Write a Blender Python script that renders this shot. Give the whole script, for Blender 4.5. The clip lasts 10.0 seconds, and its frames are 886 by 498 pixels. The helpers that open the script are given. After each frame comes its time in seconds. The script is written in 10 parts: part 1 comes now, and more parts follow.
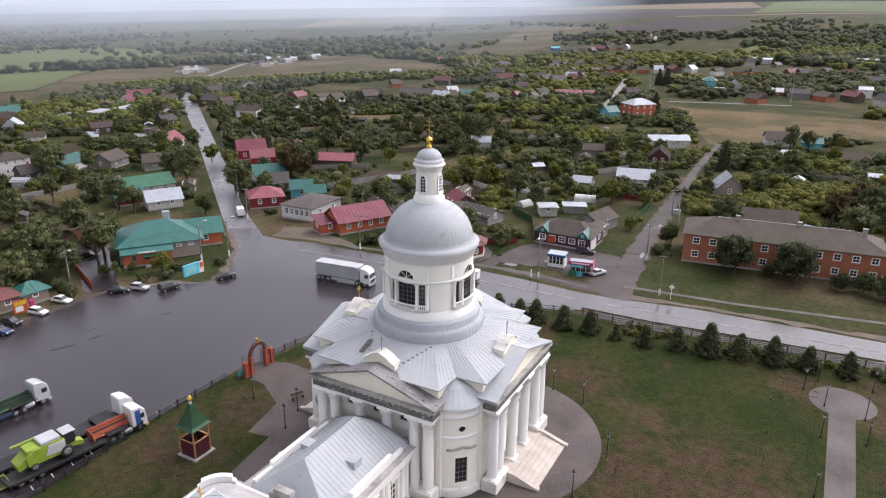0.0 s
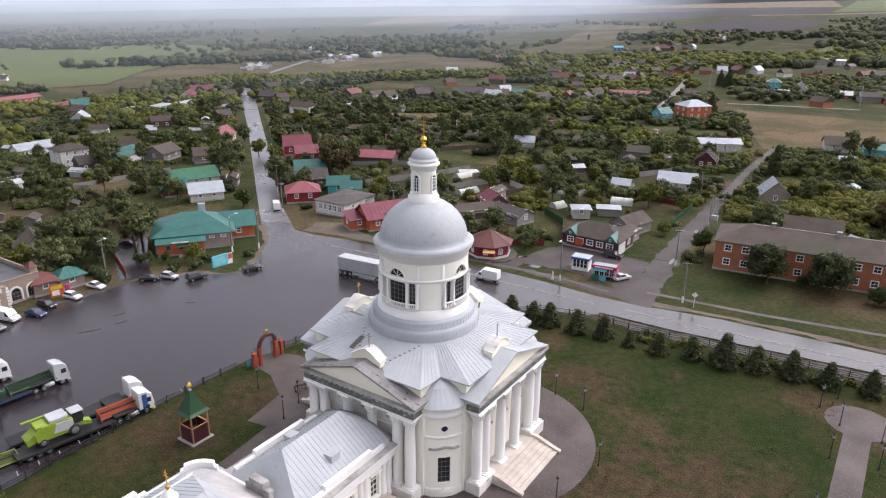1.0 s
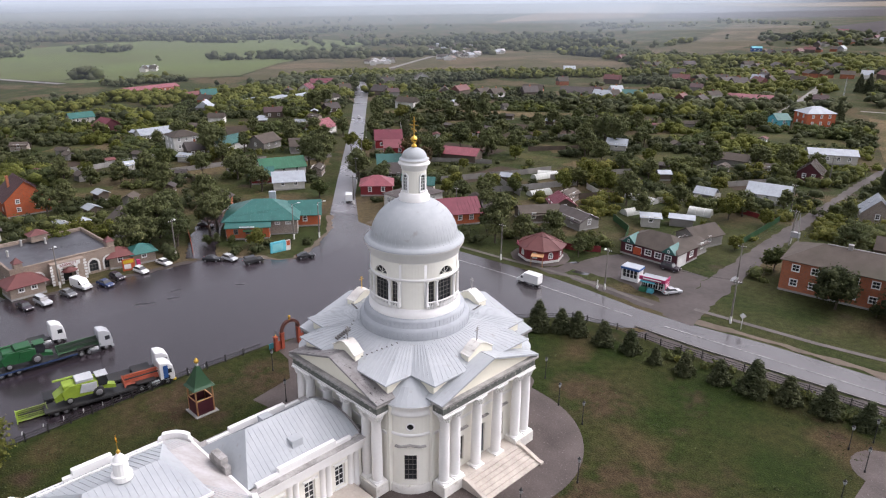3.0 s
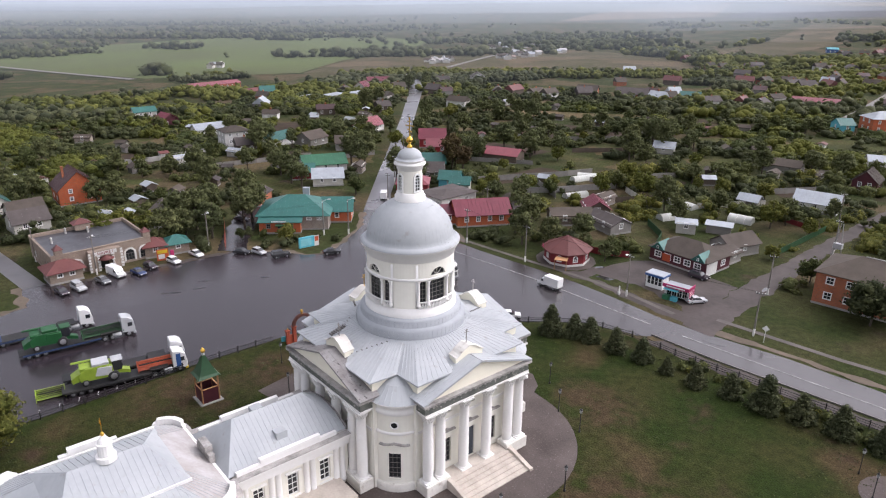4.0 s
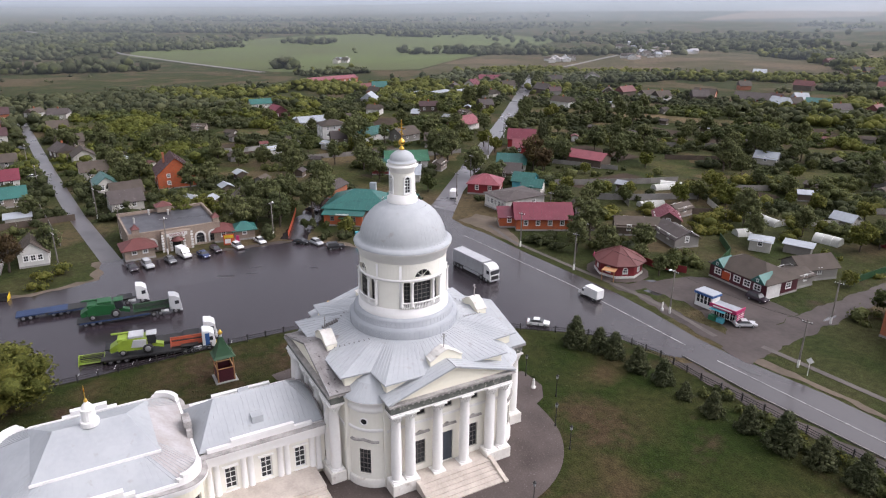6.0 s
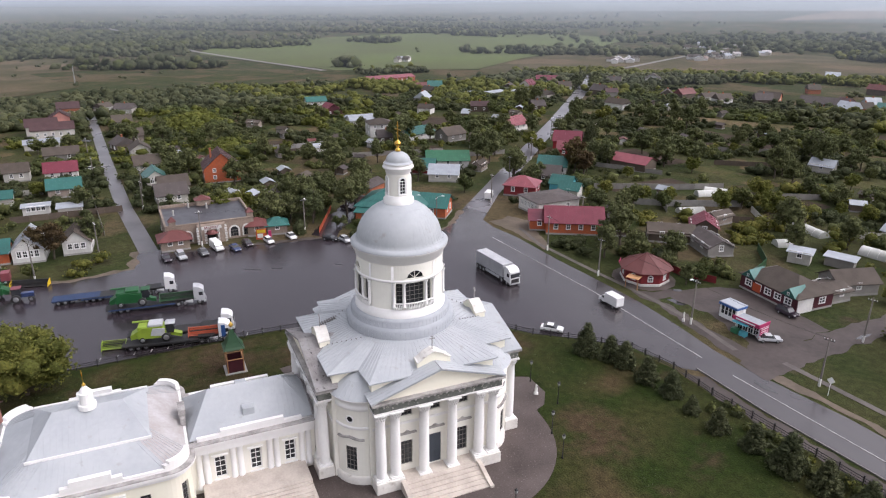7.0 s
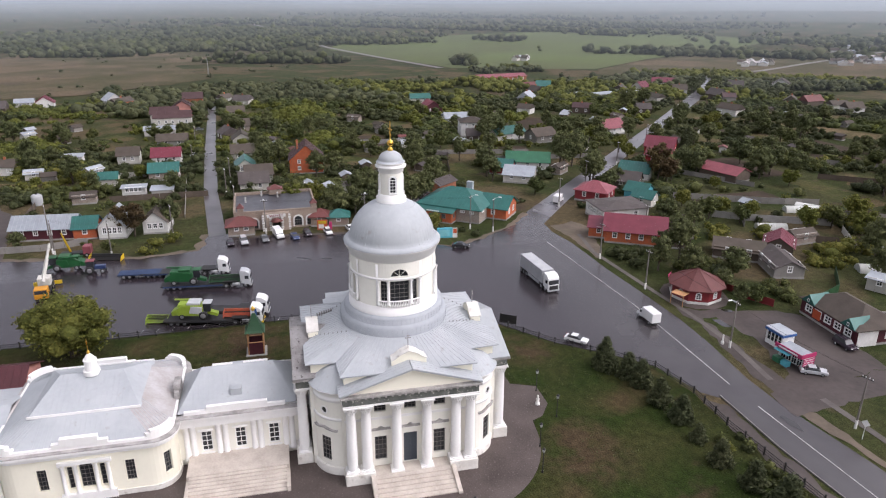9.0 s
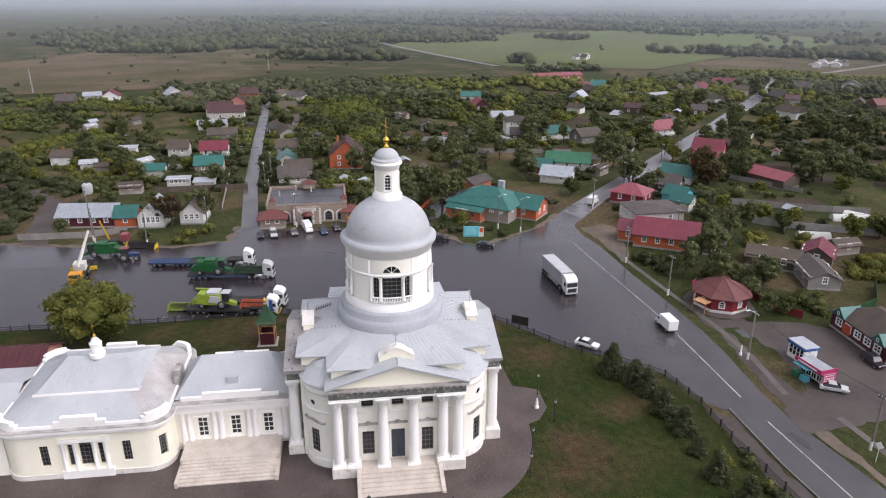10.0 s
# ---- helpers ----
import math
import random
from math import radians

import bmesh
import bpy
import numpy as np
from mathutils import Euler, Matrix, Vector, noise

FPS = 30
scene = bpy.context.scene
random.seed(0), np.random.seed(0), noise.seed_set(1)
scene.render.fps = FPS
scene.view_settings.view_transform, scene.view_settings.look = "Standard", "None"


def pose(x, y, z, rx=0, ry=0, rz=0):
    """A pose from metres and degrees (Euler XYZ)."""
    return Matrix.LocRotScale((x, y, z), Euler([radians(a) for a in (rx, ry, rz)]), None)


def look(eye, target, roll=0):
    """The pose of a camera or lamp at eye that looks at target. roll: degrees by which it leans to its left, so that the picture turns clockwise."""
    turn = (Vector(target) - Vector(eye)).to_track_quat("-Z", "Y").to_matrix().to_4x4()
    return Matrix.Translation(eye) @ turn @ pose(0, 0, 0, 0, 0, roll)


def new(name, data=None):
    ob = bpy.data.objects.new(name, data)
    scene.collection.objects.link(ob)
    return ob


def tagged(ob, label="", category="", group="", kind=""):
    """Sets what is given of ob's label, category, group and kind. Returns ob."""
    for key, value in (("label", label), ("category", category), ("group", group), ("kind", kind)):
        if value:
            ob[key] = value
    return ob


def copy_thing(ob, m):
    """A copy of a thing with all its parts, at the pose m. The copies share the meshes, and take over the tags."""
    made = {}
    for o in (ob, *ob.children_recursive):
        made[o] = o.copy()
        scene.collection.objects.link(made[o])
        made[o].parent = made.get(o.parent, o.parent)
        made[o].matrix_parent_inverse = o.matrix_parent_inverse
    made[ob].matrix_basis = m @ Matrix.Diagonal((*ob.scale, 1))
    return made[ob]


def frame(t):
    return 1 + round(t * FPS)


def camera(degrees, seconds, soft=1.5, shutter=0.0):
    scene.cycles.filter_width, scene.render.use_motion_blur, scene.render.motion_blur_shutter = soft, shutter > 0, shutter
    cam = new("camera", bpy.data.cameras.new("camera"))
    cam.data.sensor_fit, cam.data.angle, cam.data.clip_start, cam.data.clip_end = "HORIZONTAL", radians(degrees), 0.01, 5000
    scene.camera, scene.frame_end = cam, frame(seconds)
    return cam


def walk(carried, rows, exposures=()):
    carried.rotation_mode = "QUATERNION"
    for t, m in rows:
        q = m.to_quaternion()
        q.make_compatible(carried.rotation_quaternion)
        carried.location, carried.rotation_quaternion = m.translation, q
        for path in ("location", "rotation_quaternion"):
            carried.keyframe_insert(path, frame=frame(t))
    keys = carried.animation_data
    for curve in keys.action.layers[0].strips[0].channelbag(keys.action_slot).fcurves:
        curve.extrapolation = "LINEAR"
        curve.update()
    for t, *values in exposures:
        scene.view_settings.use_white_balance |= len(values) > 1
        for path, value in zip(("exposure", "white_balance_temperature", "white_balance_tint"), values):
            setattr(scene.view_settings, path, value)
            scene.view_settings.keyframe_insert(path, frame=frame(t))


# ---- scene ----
cam = camera(64.7, 10.0, 1.15)
METRES, EYE, TILT, LEAN, TURN = 79.73, 54.5, 0.0, 0.0, 29.1
ROWS = [
    (0.0, 0.0, 0.0, 0.0, -0.19, -20.61, 0.52),
    (0.5, 0.0502, 0.0007, 0.0009, 2.5, -20.65, 0.54),
    (1.0, 0.0982, 0.0036, 0.0012, 5.07, -20.69, 0.57),
    (1.5, 0.1485, 0.0092, 0.001, 7.8, -20.73, 0.61),
    (2.0, 0.1963, 0.0167, 0.0017, 10.42, -20.77, 0.64),
    (2.5, 0.246, 0.0271, 0.0027, 13.15, -20.79, 0.66),
    (4.0, 0.3882, 0.0706, 0.0062, 21.14, -20.84, 0.77),
    (4.5, 0.4353, 0.0903, 0.0062, 23.88, -20.86, 0.81),
    (5.0, 0.4797, 0.1112, 0.0071, 26.53, -20.87, 0.87),
    (5.5, 0.5229, 0.1342, 0.0099, 29.16, -20.89, 0.88),
    (7.0, 0.6498, 0.2189, 0.015, 37.29, -20.87, 0.99),
    (7.5, 0.6881, 0.2499, 0.0158, 39.95, -20.86, 1.01),
    (8.0, 0.7262, 0.2842, 0.0158, 42.67, -20.84, 1.02),
    (8.5, 0.7615, 0.3184, 0.0156, 45.25, -20.82, 1.04),
    (9.0, 0.7961, 0.3561, 0.0155, 47.92, -20.82, 1.05),
    (9.5, 0.8273, 0.3938, 0.0146, 50.45, -20.85, 1.08),
    (10.0, 0.8582, 0.4349, 0.0137, 53.16, -20.88, 1.11),
]
walk(cam, [(t, pose(0.14, 0.83, -0.5, 1.4, -0.4, 0) @ pose(39.4, -67.5, EYE, TILT, LEAN, TURN) @ pose(METRES * x, METRES * y, METRES * z, 90 + pitch, roll, yaw)) for t, x, y, z, yaw, pitch, roll in ROWS], [(0, 0.92, 6300, 19), (10, 0.66, 6300, 19)])
# ---- light ----
world = bpy.data.worlds.new("overcast_sky")
scene.world = world
world.use_nodes = True
wn, wl = world.node_tree.nodes, world.node_tree.links
sky = wn.new("ShaderNodeTexSky")
sky.sky_type, sky.sun_disc = "NISHITA", False
sky.sun_elevation, sky.sun_rotation = radians(50), radians(32)
sky.dust_density, sky.air_density = 4.0, 1.0
grey = wn.new("ShaderNodeHueSaturation")
grey.inputs["Saturation"].default_value = 0.22
wl.new(sky.outputs[0], grey.inputs["Color"])
wl.new(grey.outputs[0], wn["Background"].inputs["Color"])
wn["Background"].inputs["Strength"].default_value = 0.15
sun_data = bpy.data.lights.new("sun", "SUN")
sun_data.energy, sun_data.angle, sun_data.color = 0.6, radians(112), (1.0, 0.985, 0.96)
sun = new("sun", sun_data)
sun.matrix_world = look((34.1, 54.5, 76.6), (0, 0, 0))


# ---- materials ----
def mat(name, c1, c2=None, rough=0.7, metal=0.0, big=0.3, fine=6.0, bump=0.15, rand=0.0, amount=1.0, spec=0.4, stain=None, place="world"):
    """Two colours mixed by noise at two scales, with fine relief; rand: spread from object to object; stain: (colour, share)."""
    m = bpy.data.materials.new(name)
    m.use_nodes = True
    n, l = m.node_tree.nodes, m.node_tree.links
    b = n["Principled BSDF"]
    c2 = c2 or tuple(v * 0.75 for v in c1)
    if place == "world":
        pos = n.new("ShaderNodeNewGeometry").outputs["Position"]
    else:
        pos = n.new("ShaderNodeTexCoord").outputs["Object"]
    n1, n2 = n.new("ShaderNodeTexNoise"), n.new("ShaderNodeTexNoise")
    n1.inputs["Scale"].default_value, n2.inputs["Scale"].default_value = big, fine
    n1.inputs["Detail"].default_value, n2.inputs["Detail"].default_value = 5, 4
    l.new(pos, n1.inputs["Vector"])
    l.new(pos, n2.inputs["Vector"])
    add = n.new("ShaderNodeMath")
    add.operation = "MULTIPLY_ADD"
    l.new(n2.outputs[0], add.inputs[0])
    add.inputs[1].default_value = 0.45
    l.new(n1.outputs[0], add.inputs[2])
    ramp = n.new("ShaderNodeMapRange")
    ramp.inputs["From Min"].default_value, ramp.inputs["From Max"].default_value = 0.55, 0.95
    ramp.inputs["To Max"].default_value = amount
    l.new(add.outputs[0], ramp.inputs["Value"])
    mix = n.new("ShaderNodeMix")
    mix.data_type = "RGBA"
    mix.inputs[6].default_value, mix.inputs[7].default_value = (*c1, 1), (*c2, 1)
    l.new(ramp.outputs[0], mix.inputs[0])
    col = mix.outputs[2]
    if stain:
        n3 = n.new("ShaderNodeTexNoise")
        soft, size = (tuple(stain[2:]) + (0.08, 2.7))[:2] if len(stain) > 2 else (0.08, 2.7)
        n3.inputs["Scale"].default_value, n3.inputs["Detail"].default_value = big * size, 6
        l.new(pos, n3.inputs["Vector"])
        r3 = n.new("ShaderNodeMapRange")
        r3.inputs["From Min"].default_value, r3.inputs["From Max"].default_value = 0.72 - 0.3 * stain[1], 0.72 - 0.3 * stain[1] + soft
        l.new(n3.outputs[0], r3.inputs["Value"])
        m3 = n.new("ShaderNodeMix")
        m3.data_type = "RGBA"
        l.new(r3.outputs[0], m3.inputs[0])
        l.new(col, m3.inputs[6])
        m3.inputs[7].default_value = (*stain[0], 1)
        col = m3.outputs[2]
    if rand:
        info = n.new("ShaderNodeObjectInfo")
        hs = n.new("ShaderNodeHueSaturation")
        r4 = n.new("ShaderNodeMapRange")
        r4.inputs["To Min"].default_value, r4.inputs["To Max"].default_value = 1 - rand, 1 + rand
        l.new(info.outputs["Random"], r4.inputs["Value"])
        l.new(r4.outputs[0], hs.inputs["Value"])
        l.new(col, hs.inputs["Color"])
        col = hs.outputs[0]
    l.new(col, b.inputs["Base Color"])
    rr = n.new("ShaderNodeMapRange")
    rr.inputs["To Min"].default_value, rr.inputs["To Max"].default_value = max(0.03, rough - 0.1), min(1, rough + 0.12)
    l.new(n1.outputs[0], rr.inputs["Value"])
    l.new(rr.outputs[0], b.inputs["Roughness"])
    b.inputs["Metallic"].default_value = metal
    b.inputs["Specular IOR Level"].default_value = spec
    if bump:
        bp = n.new("ShaderNodeBump")
        bp.inputs["Strength"].default_value, bp.inputs["Distance"].default_value = bump, 0.05
        l.new(n2.outputs[0], bp.inputs["Height"])
        l.new(bp.outputs[0], b.inputs["Normal"])
    return m


BUFF = mat("pale_yellow_plaster", (0.82, 0.785, 0.65), (0.78, 0.745, 0.62), 0.85, big=0.3, fine=2.0, bump=0.05, stain=((0.60, 0.56, 0.47), 0.25, 0.15))
CREAM = mat("cream_plaster", (0.82, 0.80, 0.72), (0.78, 0.76, 0.68), 0.85, big=0.25, fine=2.0, bump=0.05, stain=((0.62, 0.59, 0.52), 0.3, 0.18))
WHITE = mat("white_plaster", (0.82, 0.81, 0.785), (0.75, 0.735, 0.71), 0.8, big=0.3, fine=3.0, bump=0.05, stain=((0.58, 0.56, 0.52), 0.22, 0.16))
PLINTH = mat("grimy_whitewash", (0.70, 0.68, 0.63), (0.58, 0.55, 0.50), 0.85, big=0.6, fine=3.5, bump=0.12, stain=((0.36, 0.32, 0.27), 0.38, 0.2, 2.2))
ROOF = mat("pale_sheet_roof", (0.415, 0.435, 0.445), (0.355, 0.375, 0.39), 0.6, 0.0, big=0.3, fine=1.8, bump=0.06, spec=0.35, stain=((0.33, 0.325, 0.315), 0.32, 0.14, 3.5))
RING = mat("grey_sheet_ring", (0.36, 0.38, 0.40), (0.31, 0.33, 0.35), 0.6, 0.0, big=0.4, fine=2, bump=0.04)
SOILED = mat("soiled_sheet_roof", (0.28, 0.27, 0.265), (0.17, 0.155, 0.15), 0.75, big=0.5, fine=5, bump=0.15, stain=((0.05, 0.045, 0.04), 0.35, 0.05, 5.0))
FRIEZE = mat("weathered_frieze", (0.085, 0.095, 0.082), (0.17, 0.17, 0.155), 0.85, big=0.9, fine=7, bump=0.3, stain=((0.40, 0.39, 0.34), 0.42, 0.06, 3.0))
DIRTY = mat("dirty_ledge", (0.42, 0.40, 0.38), (0.20, 0.19, 0.18), 0.85, big=0.8, fine=6, bump=0.3)
STONE = mat("worn_steps", (0.56, 0.505, 0.44), (0.42, 0.365, 0.315), 0.85, big=0.6, fine=4, bump=0.2, stain=((0.42, 0.34, 0.29), 0.3, 0.12))
GOLD = mat("gilding", (0.80, 0.50, 0.10), (0.7, 0.42, 0.08), 0.28, 1.0, bump=0)
GLASS = mat("dark_window_glass", (0.02, 0.022, 0.026), (0.035, 0.037, 0.04), 0.08, bump=0, spec=0.6)
DOOR = mat("blue_grey_door", (0.06, 0.075, 0.095), (0.05, 0.06, 0.075), 0.5, bump=0.05)
FRAMEW = mat("white_frame", (0.80, 0.80, 0.78), (0.70, 0.70, 0.68), 0.5, bump=0)
FRAMED = mat("dark_frame", (0.13, 0.12, 0.11), (0.2, 0.19, 0.18), 0.6, bump=0)
ASPHALT = mat("wet_asphalt", (0.022, 0.017, 0.020), (0.037, 0.029, 0.034), 0.22, big=0.035, fine=0.7, bump=0.05, spec=0.600, stain=((0.017, 0.013, 0.015), 0.45, 0.15))
ROADM = mat("damp_road", (0.135, 0.128, 0.135), (0.100, 0.093, 0.100), 0.28, big=0.06, fine=0.9, bump=0.06, spec=0.6)
ROADB = mat("worn_damp_asphalt", (0.082, 0.072, 0.074), (0.056, 0.049, 0.052), 0.3, big=0.09, fine=1.1, bump=0.06, spec=0.55, stain=((0.036, 0.031, 0.034), 0.42, 0.2, 1.6))
TRODDEN = mat("trodden_footpath", (0.120, 0.104, 0.094), (0.078, 0.068, 0.060), 0.75, big=0.3, fine=3, bump=0.2, stain=((0.06, 0.065, 0.03), 0.35, 0.2))
POLEM = mat("weathered_pole", (0.16, 0.145, 0.13), (0.10, 0.088, 0.078), 0.85, big=0.5, fine=5, bump=0.2)
DIRT = mat("muddy_gravel", (0.078, 0.063, 0.057), (0.046, 0.037, 0.034), 0.68, spec=0.28, big=0.12, fine=1.2, bump=0.35, stain=((0.030, 0.027, 0.027), 0.45, 0.1))
SAND = mat("bare_sandy_soil", (0.135, 0.105, 0.078), (0.085, 0.068, 0.050), 0.9, big=0.2, fine=1.5, bump=0.3, stain=((0.07, 0.075, 0.03), 0.4, 0.15))
PAVE = mat("block_paving", (0.100, 0.080, 0.072), (0.050, 0.038, 0.034), 0.6, spec=0.25, big=0.15, fine=5.0, bump=0.25, stain=((0.19, 0.165, 0.15), 0.33, 0.12, 30.0))
MEADOW = mat("green_meadow", (0.10, 0.125, 0.045), (0.085, 0.095, 0.042), 0.95, big=0.006, fine=0.05, bump=0.1, spec=0.1, stain=((0.13, 0.11, 0.05), 0.4, 0.2))
CONCRETE = mat("grey_concrete", (0.33, 0.32, 0.30), (0.24, 0.23, 0.22), 0.85, big=0.5, fine=5, bump=0.2)
WHITELINE = mat("road_paint", (0.42, 0.42, 0.41), (0.20, 0.20, 0.195), 0.6, big=0.8, fine=4, bump=0.05)
BLACKM = mat("black_metal", (0.022, 0.022, 0.024), (0.035, 0.033, 0.03), 0.5, 0.3, bump=0)
RUBBER = mat("rubber", (0.018, 0.018, 0.018), (0.03, 0.03, 0.028), 0.8, bump=0)
PLOUGH = mat("ploughed_soil", (0.042, 0.035, 0.036), (0.056, 0.046, 0.045), 0.95, big=0.01, fine=0.1, bump=0.2, spec=0.1)
STUBBLE = mat("pale_stubble", (0.17, 0.128, 0.082), (0.145, 0.112, 0.073), 0.95, big=0.01, fine=0.1, bump=0.2, spec=0.1)
WORN = mat("rusty_roof_sheet", (0.36, 0.33, 0.31), (0.46, 0.45, 0.45), 0.7, big=0.5, fine=3, bump=0.1, stain=((0.25, 0.19, 0.16), 0.5, 0.15))
WATER = mat("still_puddle", (0.02, 0.018, 0.018), (0.03, 0.026, 0.025), 0.1, big=1.0, fine=3, bump=0.0, spec=0.8)
PATH = mat("grey_footpath", (0.19, 0.175, 0.16), (0.13, 0.12, 0.11), 0.7, big=0.3, fine=3, bump=0.2)
BARK = mat("bark", (0.10, 0.08, 0.06), (0.05, 0.04, 0.032), 0.9, big=1.5, fine=9, bump=0.5)


def noise_at(n, l, pos, scale, detail, lo, hi, a=0.0, b=1.0):
    """A noise in world metres, stretched from lo..hi to a..b."""
    t, r = n.new("ShaderNodeTexNoise"), n.new("ShaderNodeMapRange")
    t.inputs["Scale"].default_value, t.inputs["Detail"].default_value = scale, detail
    l.new(pos, t.inputs["Vector"])
    l.new(t.outputs[0], r.inputs["Value"])
    for k, v in (("From Min", lo), ("From Max", hi), ("To Min", a), ("To Max", b)):
        r.inputs[k].default_value = v
    return r.outputs[0]


def mixed(n, l, fac, a, b, blend="MIX"):
    m = n.new("ShaderNodeMix")
    m.data_type, m.blend_type = "RGBA", blend
    for v, i in ((fac, 0), (a, 6), (b, 7)):
        if isinstance(v, (tuple, float)):
            m.inputs[i].default_value = v if i == 0 else (*v, 1)
        else:
            l.new(v, m.inputs[i])
    return m.outputs[2]


def grassy(name, lush, pale, dry, bare, big=0.055, dryness=0.5, worn=()):
    """Turf: lush and pale drifts, dry patches with bare middles, tufts down to a hand's width; worn: places (x, y, radius) where it has dried out."""
    m = bpy.data.materials.new(name)
    m.use_nodes = True
    n, l = m.node_tree.nodes, m.node_tree.links
    b = n["Principled BSDF"]
    pos = n.new("ShaderNodeNewGeometry").outputs["Position"]
    col = mixed(n, l, noise_at(n, l, pos, big * 2.3, 5, 0.40, 0.62), lush, pale)
    patch = noise_at(n, l, pos, big, 7, 0.62 - 0.2 * dryness, 0.70 - 0.2 * dryness)
    col = mixed(n, l, patch, col, dry)
    col = mixed(n, l, noise_at(n, l, pos, big * 3.1, 6, 0.60, 0.72), col, bare)
    for x, y, r in worn:
        away, fade, edge = n.new("ShaderNodeVectorMath"), n.new("ShaderNodeMapRange"), n.new("ShaderNodeMath")
        away.operation, away.inputs[1].default_value = "DISTANCE", (x, y, 0)
        l.new(pos, away.inputs[0])
        l.new(away.outputs["Value"], fade.inputs["Value"])
        fade.inputs["From Min"].default_value, fade.inputs["From Max"].default_value = 1.25 * r, 0.2 * r
        edge.operation, edge.use_clamp = "MULTIPLY", True
        l.new(fade.outputs[0], edge.inputs[0])
        l.new(noise_at(n, l, pos, 0.35, 6, 0.38, 0.60, 0.15, 1.5), edge.inputs[1])
        col = mixed(n, l, edge.outputs[0], col, tuple(0.5 * (p + q) for p, q in zip(dry, bare)))
    v1 = noise_at(n, l, pos, 0.9, 4, 0.3, 0.7, 0.72, 1.3)
    v2 = noise_at(n, l, pos, 4.5, 3, 0.3, 0.7, 0.6, 1.45)
    mu = n.new("ShaderNodeMath")
    mu.operation = "MULTIPLY"
    l.new(v1, mu.inputs[0])
    l.new(v2, mu.inputs[1])
    hs = n.new("ShaderNodeHueSaturation")
    l.new(mu.outputs[0], hs.inputs["Value"])
    l.new(col, hs.inputs["Color"])
    l.new(hs.outputs[0], b.inputs["Base Color"])
    b.inputs["Roughness"].default_value, b.inputs["Specular IOR Level"].default_value = 0.95, 0.1
    bp = n.new("ShaderNodeBump")
    bp.inputs["Strength"].default_value, bp.inputs["Distance"].default_value = 0.7, 0.12
    l.new(v2, bp.inputs["Height"])
    l.new(bp.outputs[0], b.inputs["Normal"])
    return m


def tinted_along(m, colour, way, lo, hi):
    """Mix a colour into a ground material, growing along a direction from lo to hi metres with a ragged edge."""
    n, l = m.node_tree.nodes, m.node_tree.links
    b = n["Principled BSDF"]
    pos = n.new("ShaderNodeNewGeometry").outputs["Position"]
    dot, ramp, mul = n.new("ShaderNodeVectorMath"), n.new("ShaderNodeMapRange"), n.new("ShaderNodeMath")
    dot.operation, dot.inputs[1].default_value = "DOT_PRODUCT", way
    l.new(pos, dot.inputs[0])
    l.new(dot.outputs["Value"], ramp.inputs["Value"])
    ramp.inputs["From Min"].default_value, ramp.inputs["From Max"].default_value = lo, hi
    mul.operation, mul.use_clamp = "MULTIPLY", True
    l.new(ramp.outputs[0], mul.inputs[0])
    l.new(noise_at(n, l, pos, 0.09, 5, 0.34, 0.62, 0.45, 1.1), mul.inputs[1])
    base = b.inputs["Base Color"].links[0].from_socket
    l.new(mixed(n, l, mul.outputs[0], base, colour), b.inputs["Base Color"])


# the asphalt turns paler from the square towards the road
tinted_along(ASPHALT, (0.056, 0.050, 0.051), (-0.086, 0.996, 0), 33.0, 47.0)
DAMP = mat("soaked_asphalt", (0.011, 0.009, 0.010), (0.018, 0.014, 0.016), 0.3, big=0.4, fine=2, bump=0.03, spec=0.35)
LAWN = grassy("churchyard_grass", (0.019, 0.030, 0.006), (0.034, 0.036, 0.011), (0.059, 0.043, 0.021), (0.050, 0.033, 0.021), 0.045, 0.42, ((29, 6, 11), (21, -1, 9), (14, 22, 6), (37, 9, 8), (33, -8, 14), (-26, -21, 9), (-24, -8, 6), (10, 23, 4), (-14, 23, 5)))
LAND = grassy("rough_grassland", (0.028, 0.038, 0.011), (0.048, 0.049, 0.019), (0.080, 0.062, 0.033), (0.053, 0.039, 0.026), 0.03, 0.55)
STRAW = grassy("dry_field", (0.070, 0.062, 0.028), (0.105, 0.080, 0.042), (0.128, 0.094, 0.052), (0.058, 0.054, 0.025), 0.03, 0.6)
HEATH = grassy("brown_heath", (0.062, 0.058, 0.028), (0.090, 0.073, 0.042), (0.112, 0.084, 0.052), (0.072, 0.058, 0.040), 0.012, 0.62)


